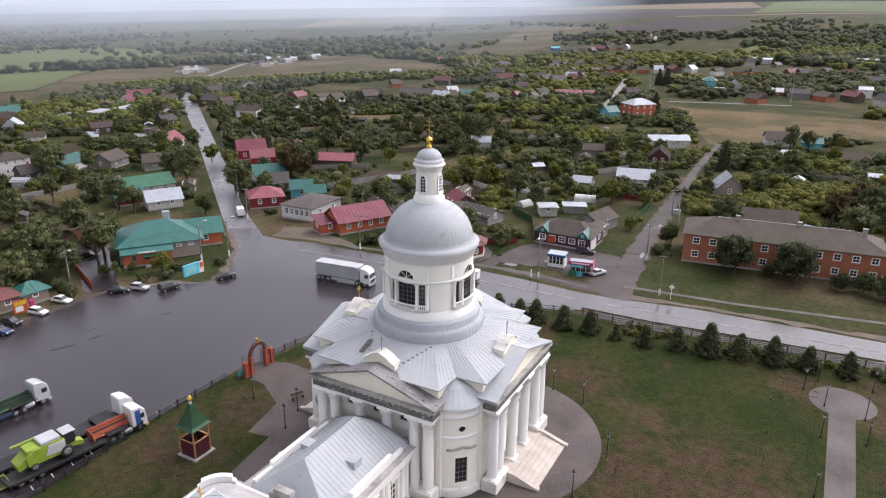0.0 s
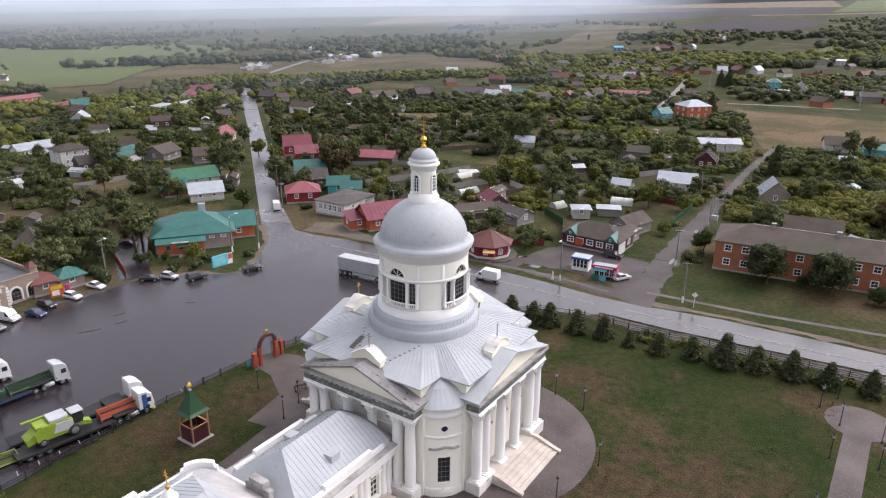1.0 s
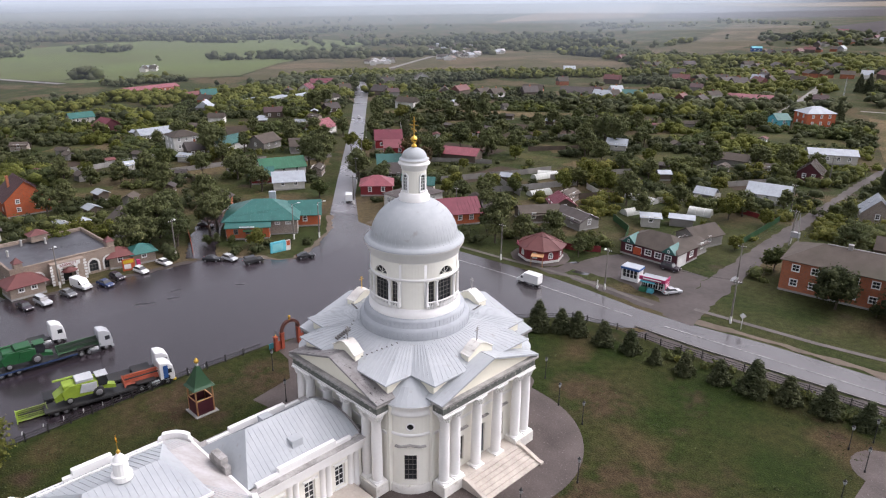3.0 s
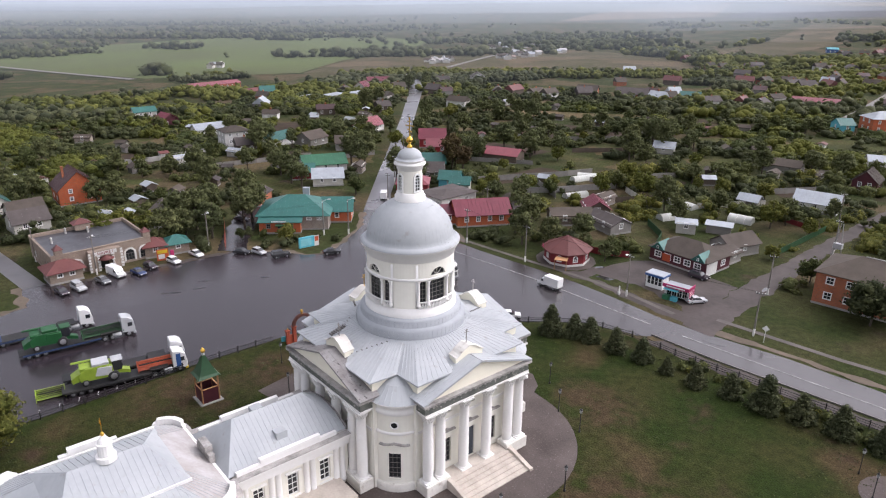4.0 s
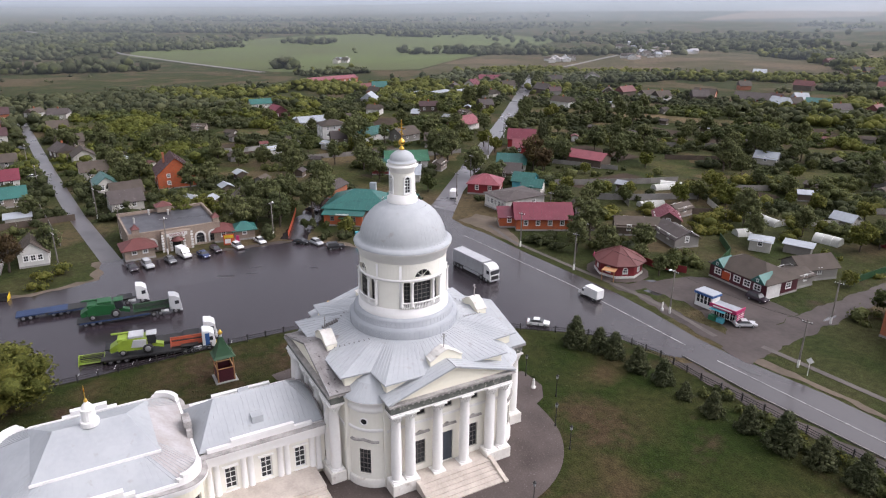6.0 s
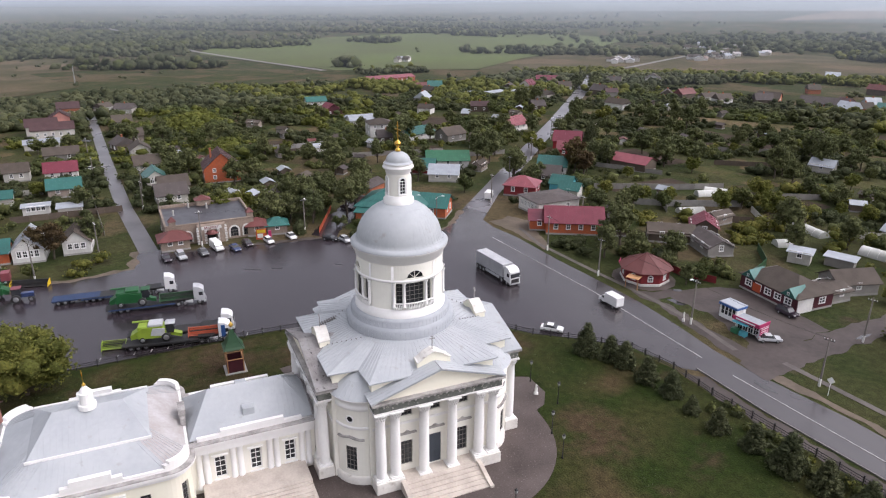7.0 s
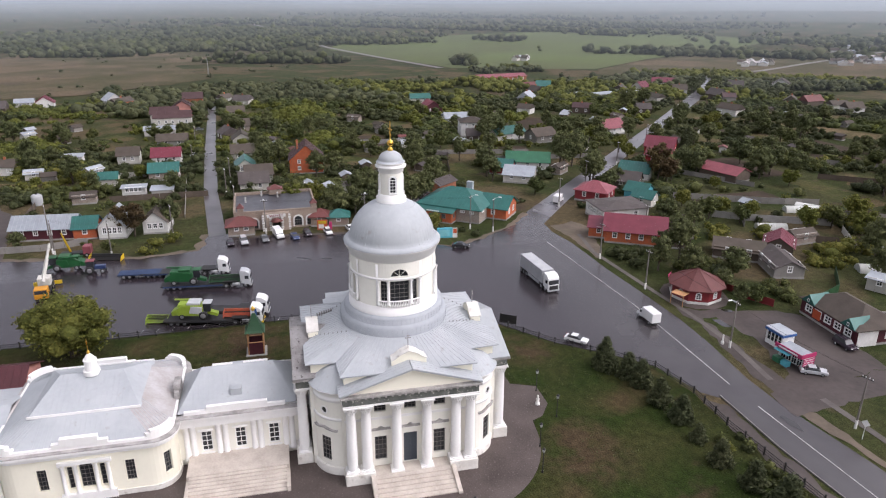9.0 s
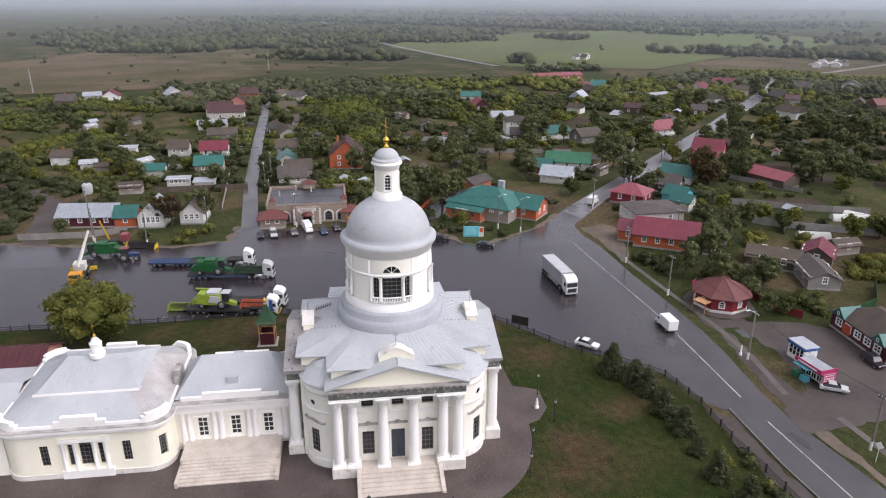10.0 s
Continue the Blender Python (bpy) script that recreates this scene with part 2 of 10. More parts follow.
def leafy(name, c1, c2, c3):
    """Foliage: a shade for each leaf, finer leafage on the masses, a broader drift from clump to clump and from plant to plant."""
    m = bpy.data.materials.new(name)
    m.use_nodes = True
    n, l = m.node_tree.nodes, m.node_tree.links
    b = n["Principled BSDF"]
    g = n.new("ShaderNodeNewGeometry")
    info = n.new("ShaderNodeObjectInfo")
    pos = g.outputs["Position"]
    col = mixed(n, l, noise_at(n, l, pos, 0.11, 3, 0.36, 0.64), c1, c2)
    isl = n.new("ShaderNodeMath")
    isl.operation = "MULTIPLY"
    l.new(g.outputs["Random Per Island"], isl.inputs[0])
    l.new(info.outputs["Random"], isl.inputs[1])
    col = mixed(n, l, isl.outputs[0], col, c3)
    rv = n.new("ShaderNodeMapRange")
    rv.inputs["To Min"].default_value, rv.inputs["To Max"].default_value = 0.75, 1.25
    l.new(g.outputs["Random Per Island"], rv.inputs["Value"])
    v2 = noise_at(n, l, pos, 2.2, 4, 0.32, 0.68, 0.68, 1.3)
    mu = n.new("ShaderNodeMath")
    mu.operation = "MULTIPLY"
    l.new(rv.outputs[0], mu.inputs[0])
    l.new(v2, mu.inputs[1])
    hs = n.new("ShaderNodeHueSaturation")
    l.new(mu.outputs[0], hs.inputs["Value"])
    l.new(col, hs.inputs["Color"])
    l.new(hs.outputs[0], b.inputs["Base Color"])
    b.inputs["Roughness"].default_value = 0.75
    b.inputs["Specular IOR Level"].default_value = 0.15
    bp = n.new("ShaderNodeBump")
    bp.inputs["Strength"].default_value, bp.inputs["Distance"].default_value = 0.9, 0.35
    l.new(v2, bp.inputs["Height"])
    l.new(bp.outputs[0], b.inputs["Normal"])
    thin, mx = n.new("ShaderNodeBsdfTranslucent"), n.new("ShaderNodeMixShader")
    l.new(hs.outputs[0], thin.inputs["Color"])
    mx.inputs[0].default_value = 0.3
    l.new(b.outputs[0], mx.inputs[1])
    l.new(thin.outputs[0], mx.inputs[2])
    l.new(mx.outputs[0], n["Material Output"].inputs["Surface"])
    return m


LEAF = leafy("green_leaves", (0.062, 0.080, 0.028), (0.093, 0.108, 0.036), (0.118, 0.122, 0.042))
LEAF_Y = leafy("yellowing_leaves", (0.100, 0.118, 0.026), (0.130, 0.140, 0.030), (0.160, 0.150, 0.035))
LEAF_D = leafy("dark_leaves", (0.047, 0.059, 0.026), (0.064, 0.074, 0.031), (0.080, 0.085, 0.036))
LEAF_M = leafy("grey_green_leaves", (0.082, 0.098, 0.042), (0.112, 0.126, 0.052), (0.140, 0.146, 0.060))
NEEDLE = leafy("dark_needles", (0.034, 0.046, 0.036), (0.046, 0.058, 0.044), (0.058, 0.068, 0.050))
LEAF_B = leafy("rusty_leaves", (0.075, 0.050, 0.026), (0.09, 0.06, 0.03), (0.10, 0.085, 0.03))
NEEDLE = leafy("fir_needles", (0.060, 0.074, 0.036), (0.080, 0.092, 0.044), (0.108, 0.112, 0.054))


from mathutils import noise


# ---- mesh tools ----
def thing(name, x=0, y=0, z=None, yaw=0, label="", category="", group="", kind=""):
    ob = new(name)
    ob.matrix_world = pose(x, y, level(x, y) if z is None else z, 0, 0, yaw)
    return tagged(ob, label, category, group, kind)


def part(name, bm, material, parent=None, label=""):
    bmesh.ops.remove_doubles(bm, verts=bm.verts[:], dist=0.0004)
    me = bpy.data.meshes.new(name)
    bm.to_mesh(me)
    bm.free()
    me.materials.append(material)
    ob = new(name, me)
    ob.parent = parent
    return tagged(ob, label)


def again(ob, parent, m):
    """Another part on the same mesh, with its own sub-parts."""
    made = new(ob.name.split(".")[0], ob.data)
    made.parent, made.matrix_basis = parent, m
    for kid in ob.children:
        sub = new(kid.name.split(".")[0], kid.data)
        sub.parent, sub.matrix_basis = made, kid.matrix_basis
    return made


def level(x, y=0):
    """Height of the land: falling gently to the west, a long slope rising in the far north."""
    return -0.033 * max(0, min(840, -x - 60)) + 0.03 * max(0, min(4000, y - 750))


def box(bm, x0, x1, y0, y1, z0, z1, m=None):
    vs = [bm.verts.new(Vector(c) if m is None else m @ Vector(c)) for c in
          ((x0, y0, z0), (x1, y0, z0), (x1, y1, z0), (x0, y1, z0), (x0, y0, z1), (x1, y0, z1), (x1, y1, z1), (x0, y1, z1))]
    for f in ((3, 2, 1, 0), (4, 5, 6, 7), (0, 1, 5, 4), (1, 2, 6, 5), (2, 3, 7, 6), (3, 0, 4, 7)):
        bm.faces.new([vs[i] for i in f])
    return bm


def boxes(*rows):
    bm = bmesh.new()
    for r in rows:
        box(bm, *r)
    return bm


def bevelled(bm, w=0.02):
    bmesh.ops.bevel(bm, geom=bm.edges[:], offset=w, segments=1, affect="EDGES")
    return bm


def prism(bm, poly, z0, z1, m=None):
    """Upright prism on a plan, z0 and z1 numbers."""
    t = (lambda v: v) if m is None else (lambda v: m @ v)
    lo = [bm.verts.new(t(Vector((x, y, z0)))) for x, y in poly]
    hi = [bm.verts.new(t(Vector((x, y, z1)))) for x, y in poly]
    k = len(poly)
    bm.faces.new(lo[::-1])
    bm.faces.new(hi)
    for i in range(k):
        bm.faces.new((lo[i], lo[(i + 1) % k], hi[(i + 1) % k], hi[i]))
    return bm


def lathe(bm, prof, seg=48, m=None, a0=0.0, a1=360.0, smooth=True):
    """Turn a list of (radius, z) about z."""
    full = a1 - a0 >= 360
    cnt = seg if full else seg + 1
    rings = []
    for r, z in prof:
        ring = []
        for i in range(cnt):
            a = radians(a0 + (a1 - a0) * i / seg)
            v = Vector((r * math.cos(a), r * math.sin(a), z))
            ring.append(bm.verts.new(v if m is None else m @ v))
        rings.append(ring)
    for p, q in zip(rings, rings[1:]):
        for i in range(seg):
            j = (i + 1) % cnt
            f = bm.faces.new((p[i], p[j], q[j], q[i]))
            f.smooth = smooth
    return bm


def tube(bm, p, q, r0, r1=None, seg=6):
    p, q = Vector(p), Vector(q)
    r1 = r0 if r1 is None else r1
    m = Matrix.Translation(p) @ (q - p).to_track_quat("Z", "Y").to_matrix().to_4x4()
    d = (q - p).length
    lathe(bm, [(0.001, 0), (r0, 0), (r1, d), (0.001, d)], seg, m, smooth=False)
    return bm


def face(bm, *pts):
    return bm.faces.new([bm.verts.new(Vector(p)) for p in pts])


def strip(bm, p, q, up, w=0.06, h=0.05):
    """A raised rib from p to q."""
    p, q, up = Vector(p), Vector(q), Vector(up).normalized()
    s = (q - p).cross(up).normalized() * w / 2
    u = up * h
    a = [bm.verts.new(v) for v in (p - s, p + s, p + s + u, p - s + u)]
    b = [bm.verts.new(v) for v in (q - s, q + s, q + s + u, q - s + u)]
    for i in range(4):
        bm.faces.new((a[i], a[(i + 1) % 4], b[(i + 1) % 4], b[i]))
    bm.faces.new(a[::-1])
    bm.faces.new(b)


def pierced(bm, f, us, vs, holes, th):
    """A wall of thickness th on the surface f(u, v, depth), with openings (u0, u1, v0, v1) that go through it."""
    us = sorted({round(u, 4) for u in us} | {round(h[i], 4) for h in holes for i in (0, 1)})
    vs = sorted({round(v, 4) for v in vs} | {round(h[i], 4) for h in holes for i in (2, 3)})
    open_ = lambda u, v: any(a < u < b and c < v < d for a, b, c, d in holes)
    nu, nv = len(us) - 1, len(vs) - 1
    keep = {(i, j): not open_((us[i] + us[i + 1]) / 2, (vs[j] + vs[j + 1]) / 2) for i in range(nu) for j in range(nv)}
    cache = {}

    def V(i, j, k):
        if (i, j, k) not in cache:
            cache[i, j, k] = bm.verts.new(f(us[i], vs[j], th * k))
        return cache[i, j, k]
    for (i, j), on in keep.items():
        if not on:
            continue
        bm.faces.new((V(i, j, 0), V(i + 1, j, 0), V(i + 1, j + 1, 0), V(i, j + 1, 0)))
        bm.faces.new((V(i, j, 1), V(i, j + 1, 1), V(i + 1, j + 1, 1), V(i + 1, j, 1)))
        for di, dj, a, b in ((-1, 0, (0, 0), (0, 1)), (1, 0, (1, 1), (1, 0)), (0, -1, (1, 0), (0, 0)), (0, 1, (0, 1), (1, 1))):
            if not keep.get((i + di, j + dj)):
                bm.faces.new((V(i + a[0], j + a[1], 0), V(i + a[0], j + a[1], 1), V(i + b[0], j + b[1], 1), V(i + b[0], j + b[1], 0)))
    return bm


def flat(y0, out=-1):
    """A wall plane along x at y0 whose outer side faces -y."""
    return lambda u, v, d: Vector((u, y0 + d, v))


def window(parent, m, w, h, cols=2, rows=3, frame=None, name="window", arch=False, bar=0.07, trim=0.0):
    """A window in the plane x-z of m, facing -y, its sill's middle at the origin; one frame with bars, a pane set back, and a sill where it has a surround."""
    top = h - w / 2 if arch else h
    edge, y0 = (trim, -0.12) if trim else (0.0, -0.02)
    th = 0.045 - y0
    cuts = lambda a, b, k: [(a + (b - a) * i / k + (bar if i == 0 else bar / 4), a + (b - a) * (i + 1) / k - (bar if i == k - 1 else bar / 4)) for i in range(k)]
    holes = [(a, b, c, d) for a, b in cuts(-w / 2, w / 2, cols) for c, d in cuts(0, top, rows)]
    bm = pierced(bmesh.new(), flat(y0), (-w / 2 - edge, -w / 2, -w / 2 + bar, w / 2 - bar, w / 2, w / 2 + edge), (-edge, top) if arch else (-edge, h + edge), holes, th)
    if arch:
        k = 14
        ring = []
        for i in range(k + 1):
            c, s_ = math.cos(math.pi * i / k), math.sin(math.pi * i / k)
            ring.append([bm.verts.new((r * c, y, top + r * s_)) for r in (w / 2 + edge, w / 2 - bar) for y in (y0, y0 + th)])
        for p, q in zip(ring, ring[1:]):
            for a, b in ((0, 1), (1, 3), (3, 2), (2, 0)):
                bm.faces.new((p[a], p[b], q[b], q[a]))
        pane = bmesh.new()
        pane.faces.new([pane.verts.new((x, 0.06, z)) for x, z in [(-w / 2, 0), (w / 2, 0)] + [(math.cos(math.pi * i / k) * w / 2, top + math.sin(math.pi * i / k) * w / 2) for i in range(k + 1)]])
    else:
        pane = boxes((-w / 2, w / 2, 0.05, 0.07, 0, h))
    ob = part(name, bm, frame or FRAMEW, parent)
    ob.matrix_basis = m
    part("pane", pane, GLASS, ob, "dark glass pane")
    if trim > 0.1:
        part("sill", boxes((-w / 2 - trim - 0.04, w / 2 + trim + 0.04, -0.2, -0.121, -trim, -trim * 0.3)), frame or FRAMEW, ob)
    return ob


ROADS = []


def ragged(poly, amount, step=1.3):
    """The plan with its long edges broken up and worn in and out."""
    out = []
    for (x0, y0), (x1, y1) in zip(poly, poly[1:] + poly[:1]):
        d = math.hypot(x1 - x0, y1 - y0)
        k = max(1, round(d / step))
        for i in range(k):
            f = i / k
            x, y = x0 + (x1 - x0) * f, y0 + (y1 - y0) * f
            o = amount * (noise.noise(Vector((x * 0.31, y * 0.31, 4.0))) + 0.6 * noise.noise(Vector((x * 0.9, y * 0.9, 9.0))))
            out.append((x - (y1 - y0) / d * o, y + (x1 - x0) / d * o))
    return out


def sheet(name, poly, lift, material, label, category, rag=0.0):
    """A ground covering that follows the land."""
    ROADS.append(list(poly))
    if rag:
        poly = ragged(poly, rag)
    bm = bmesh.new()
    bm.faces.new([bm.verts.new((x, y, 0)) for x, y in poly])
    for x in (-60, -900):
        bmesh.ops.bisect_plane(bm, geom=bm.verts[:] + bm.edges[:] + bm.faces[:], plane_co=(x, 0, 0), plane_no=(1, 0, 0))
    bmesh.ops.bisect_plane(bm, geom=bm.verts[:] + bm.edges[:] + bm.faces[:], plane_co=(0, 750, 0), plane_no=(0, 1, 0))
    bmesh.ops.triangulate(bm, faces=bm.faces[:])
    for v in bm.verts:
        v.co.z = level(v.co.x, v.co.y) + lift
    bmesh.ops.recalc_face_normals(bm, faces=bm.faces[:])
    if bm.faces[:] and sum(f.normal.z for f in bm.faces) < 0:
        bmesh.ops.reverse_faces(bm, faces=bm.faces[:])
    return tagged(part(name, bm, material), label, category, "", "structure")


def ribbon(pts, width):
    """Plan of a road of that width along a line."""
    left, right = [], []
    for i, (x, y) in enumerate(pts):
        (ax, ay), (bx, by) = pts[max(0, i - 1)], pts[min(len(pts) - 1, i + 1)]
        d = math.hypot(bx - ax, by - ay)
        nx, ny = -(by - ay) / d * width / 2, (bx - ax) / d * width / 2
        left.append((x + nx, y + ny))
        right.append((x - nx, y - ny))
    return left + right[::-1]


# ---- land, square and roads ----
bm = bmesh.new()
xs, ys = (-4900, -900, -500, -200, -60, 60, 400, 1500), (-2500, -300, -100, 100, 300, 750, 4750)
grid = [[bm.verts.new((x, y, level(x, y))) for y in ys] for x in xs]
for i in range(len(xs) - 1):
    for j in range(len(ys) - 1):
        bm.faces.new((grid[i][j], grid[i + 1][j], grid[i + 1][j + 1], grid[i][j + 1]))
tagged(part("ground", bm, LAND), "rough grassland with dry and green patches", "ground", "", "structure")

SQUARE = [(-31.2, -120), (-31.4, -38), (-32.6, -16), (-32.3, -1.5), (-31, 3), (-30.4, 9), (-27.5, 18), (-21.5, 23.2), (-14.6, 29), (-9.2, 36), (-4, 41.6), (4, 44.2),
          (6, 46.2), (18, 46.6), (31, 48.2), (53, 50.4), (170, 57), (170, 65), (53.5, 58), (39, 57.2), (23.6, 56.2), (9, 53.6), (2, 53.2), (-9, 53.9), (-18, 53.9), (-28, 53),
          (-42, 51.4), (-58, 50.4), (-67, 49.0), (-74, 49.5), (-79, 53.2), (-86.4, 50), (-73, 39.8), (-66, 31), (-61.8, 23), (-64, 20.6), (-68.5, 18.6), (-75.8, 10), (-77, -3.5), (-78, -13.5), (-79, -24),
          (-83, -26.4), (-83.8, -31.2), (-72, -32), (-69.3, -44), (-72.5, -66), (-76.5, -83), (-80, -120)]
sheet("square", SQUARE, 0.03, ASPHALT, "wide wet dark asphalt square and roadway", "square")
sheet("road", [(-79, 53.2), (-96, 65.8), (-131, 96), (-160, 120.2), (-219, 169.5), (-322, 256), (-338, 272), (-420, 318), (-424, 312), (-345, 264), (-331.5, 252), (-212.5, 155.4), (-153.5, 106), (-115.3, 74), (-86.4, 50)],
      0.05, ROADM, "damp grey asphalt road out of the village", "road")
sheet("road", ribbon([(-82, -28.9), (-124, -33.7), (-187, -38.8), (-283, -45.6), (-340, -50)], 4.0), 0.05, ROADB, "narrow damp asphalt street between gardens", "road")
sheet("dirt_street", [(6.5, 53.4), (12.5, 53.8), (11.2, 62.3), (7.9, 97), (6.3, 125), (4.2, 175), (3.4, 240), (1.4, 240), (1.6, 174), (2.7, 126), (3.6, 92), (5, 75), (5.5, 62)], 0.05, DIRT, "muddy gravel village street with puddles", "street", rag=0.9)
sheet("yard", [(-22, 55.5), (-17.5, 73), (-14, 76.8), (4.6, 76.8), (5.8, 62), (6.9, 54.6), (2, 54.6), (-9, 55.6), (-18, 56.2)], 0.035, DIRT, "muddy gravel yard in front of shops", "yard", rag=0.9)
sheet("verge", [(-17.5, 57.8), (-9, 58.4), (-2, 58.2), (3.6, 58.6), (2.4, 60.2), (-2.5, 60.8), (-8.2, 62.4), (-12, 61.8), (-17, 60.6)], 0.05, LAND, "tufted grass strip beside the kiosks", "verge", rag=0.9)
sheet("pavement", [(-26.9 + 6.6 * math.cos(i * 0.524), 62.0 + 6.2 * math.sin(i * 0.524)) for i in range(12)], 0.058, PAVE, "dark paving round the red shop", "pavement")
sheet("verge", [(-72, 50.2), (-62, 51.4), (-48, 52.2), (-52, 55), (-60, 57), (-66, 61), (-74, 57)], 0.04, SAND, "bare sandy soil by the road", "verge", rag=0.9)
sheet("verge", [(9.2, 54.2), (24, 56.8), (39, 57.9), (53.5, 58.6), (90, 61), (90, 62.6), (53.5, 60.4), (39, 59.4), (24, 58.0), (12, 57)], 0.04, SAND, "bare sandy soil by the road", "verge", rag=0.9)
sheet("pavement", ribbon([(9.3, 60.4), (29.5, 62.3), (53.8, 66.6), (90, 71)], 1.1), 0.066, TRODDEN, "narrow trodden grey footpath", "pavement")
sheet("pavement", ribbon([(-64, 54.4), (-52, 52.7), (-31, 55.2), (-18, 57), (-7.3, 57.4), (3.2, 56.4)], 1.0), 0.066, TRODDEN, "narrow trodden grey footpath", "pavement")
sheet("lane", [(-79.5, 6.8), (-75.2, 11.2), (-88, 19.2), (-101, 27.5), (-110, 33), (-113, 29), (-106, 23), (-92, 14)], 0.06, ASPHALT, "wet asphalt lane beside the shop", "lane", rag=0.9)
sheet("dirt_road", [(-76.8, -82), (-76, -78), (-92, -82.5), (-110, -86), (-125, -97), (-129, -94), (-112, -82), (-97, -78.5), (-84, -74.5), (-74.5, -72)], 0.05, DIRT, "muddy dirt track", "road", rag=0.9)
def pool(x, y, rx, ry, yaw, label, material=WATER, lift=0.055):
    """A shallow puddle or damp patch with a wandering edge."""
    a = radians(yaw)
    ring = []
    for i in range(28):
        w = i * math.pi / 14
        q = 0.75 + 0.35 * noise.noise(Vector((x + 1.3 * math.cos(w), y + 1.3 * math.sin(w), 1.7)))
        u, v = rx * q * math.cos(w), ry * q * math.sin(w)
        ring.append((x + u * math.cos(a) - v * math.sin(a), y + u * math.sin(a) + v * math.cos(a)))
    sheet("puddle", ring, lift, material, label, "puddle")


for x, y, rx, ry, yaw in ((-15.2, 60.2, 2.6, 1.1, 20), (-19.5, 64, 1.4, 0.7, 60), (-8.5, 66, 1.2, 0.6, 0), (8, 80, 0.5, 2.6, 5), (6.6, 104, 0.5, 2.2, 4), (13.5, 52, 2.5, 0.7, 10)):
    pool(x, y, rx, ry, yaw, "shallow grey puddle in the muddy ground")
for x, y, rx, ry, yaw in ((-61.5, -9.8, 2.6, 0.45, 62), (-60.2, -5.0, 1.6, 0.4, 70), (-63.5, -3.0, 2.0, 0.25, 75), (-57.5, 7.2, 1.3, 0.35, 50)):
    pool(x, y, rx, ry, yaw, "darker soaked patch on the asphalt", DAMP, 0.034)
sheet("verge", ribbon([(-83.9, -31.8), (-72.3, -32.6), (-69.7, -44), (-73.0, -66), (-77.2, -83)], 1.8), 0.038, SAND, "trodden sandy edge of the square", "verge", rag=1.0)
sheet("verge", ribbon([(-79.6, -24), (-78.6, -13.5), (-77.6, -3.5), (-76.4, 10)], 1.6), 0.038, DIRT, "muddy edge of the square", "verge", rag=1.0)
sheet("verge", ribbon([(-75.6, 10.4), (-69, 18.4), (-64.4, 20.4), (-62.2, 23.2), (-66.4, 31), (-73.4, 40), (-84, 48)], 1.4), 0.038, SAND, "trodden sandy edge of the square", "verge", rag=1.0)
LAWN_PLAN = [(-30.6, -110), (-30.8, -38), (-31.8, -16), (-31.6, -2), (-30.4, 3), (-29.8, 9), (-27, 17.6), (-21, 22.8), (-14, 28.6), (-8.6, 35.6), (-3.6, 41), (4, 42.9), (12, 43), (22, 44.2), (34, 45.4), (53, 47), (170, 54), (170, -110)]
sheet("lawn", LAWN_PLAN, 0.02, LAWN, "churchyard lawn, green with dry brown patches", "lawn", rag=0.5)
sheet("verge", [(4, 43.1), (12, 43.2), (22, 44.4), (34, 45.6), (53, 47.2), (170, 54.2), (170, 56.4), (53, 49.9), (31, 47.6), (18, 46.2), (8, 45.8)], 0.045, DIRT, "strip of muddy soil between fence and road", "verge", rag=0.9)
APRON = [(-12.5, -75), (14.5, -75), (15.5, -28), (17.5, -12)] + [(6.5 + 15.2 * math.cos(radians(w)), 2.5 + 15.2 * math.sin(radians(w))) for w in range(-35, 86, 6)]
APRON += [(5.4, 17.9), (4.6, 19.6), (1.9, 21.4), (-2.7, 21.3), (-4.2, 17.8), (-12, 17.4), (-16.5, 12), (-16.5, 3.5), (-27, 4.2), (-31.2, 2.6), (-31.2, -2), (-26, -2.6), (-21, -5.6), (-19.6, -12.6), (-16.5, -12), (-15.5, -20), (-14.5, -30), (-12.5, -45)]
sheet("pavement", APRON, 0.04, PAVE, "dark wet block paving round the church", "pavement")
sheet("pavement", [(47.4 + 4.3 * math.cos(i * 0.314), 33.6 + 4.3 * math.sin(i * 0.314)) for i in range(20)], 0.06, PAVE, "round paved spot in the lawn", "pavement")
sheet("pavement", [(45.8, 30), (45.6, -105), (48.8, -105), (49.0, 30)], 0.05, PAVE, "paved path across the lawn", "pavement")
sheet("field", [(-536, 138), (-492, 254), (-600, 362), (-690, 500), (-910, 742), (-1160, 700), (-1240, 560), (-1170, 460), (-1098, 266), (-944, 68), (-840, 53)], 0.4, MEADOW, "wide pale green meadow", "field")
sheet("field", [(-367, -207), (-387, -132), (-480, -60), (-617, -105), (-678, 43), (-907, -56), (-1000, -300), (-734, -291), (-629, -319)], 0.4, HEATH, "brown heath", "field")
sheet("field", [(-440, 236), (-428, 330), (-300, 420), (-235, 480), (-330, 585), (-470, 660), (-640, 700), (-688, 510), (-600, 370), (-490, 256)], 0.3, HEATH, "dry brown meadow round the farmsteads", "field", rag=0)
sheet("field", [(-405, 660), (-400, 882), (-560, 1400), (-372, 1285), (-314, 936), (-300, 700)], 0.5, HEATH, "dry brown hillside", "field")
sheet("field", [(-350, 1282), (-313, 1590), (-126, 1471), (-134, 1176), (-256, 1090)], 0.6, PLOUGH, "dark ploughed field", "field")
sheet("field", [(-871, 1600), (-1124, 2360), (-185, 2110), (-201, 1801), (-420, 1650)], 0.8, PLOUGH, "dark ploughed hillside", "field")
sheet("field", [(-1281, 2800), (-1111, 3170), (-288, 2880), (-180, 2190), (-949, 2420), (-1124, 2420)], 0.8, STUBBLE, "pale stubble field on the hill", "field")
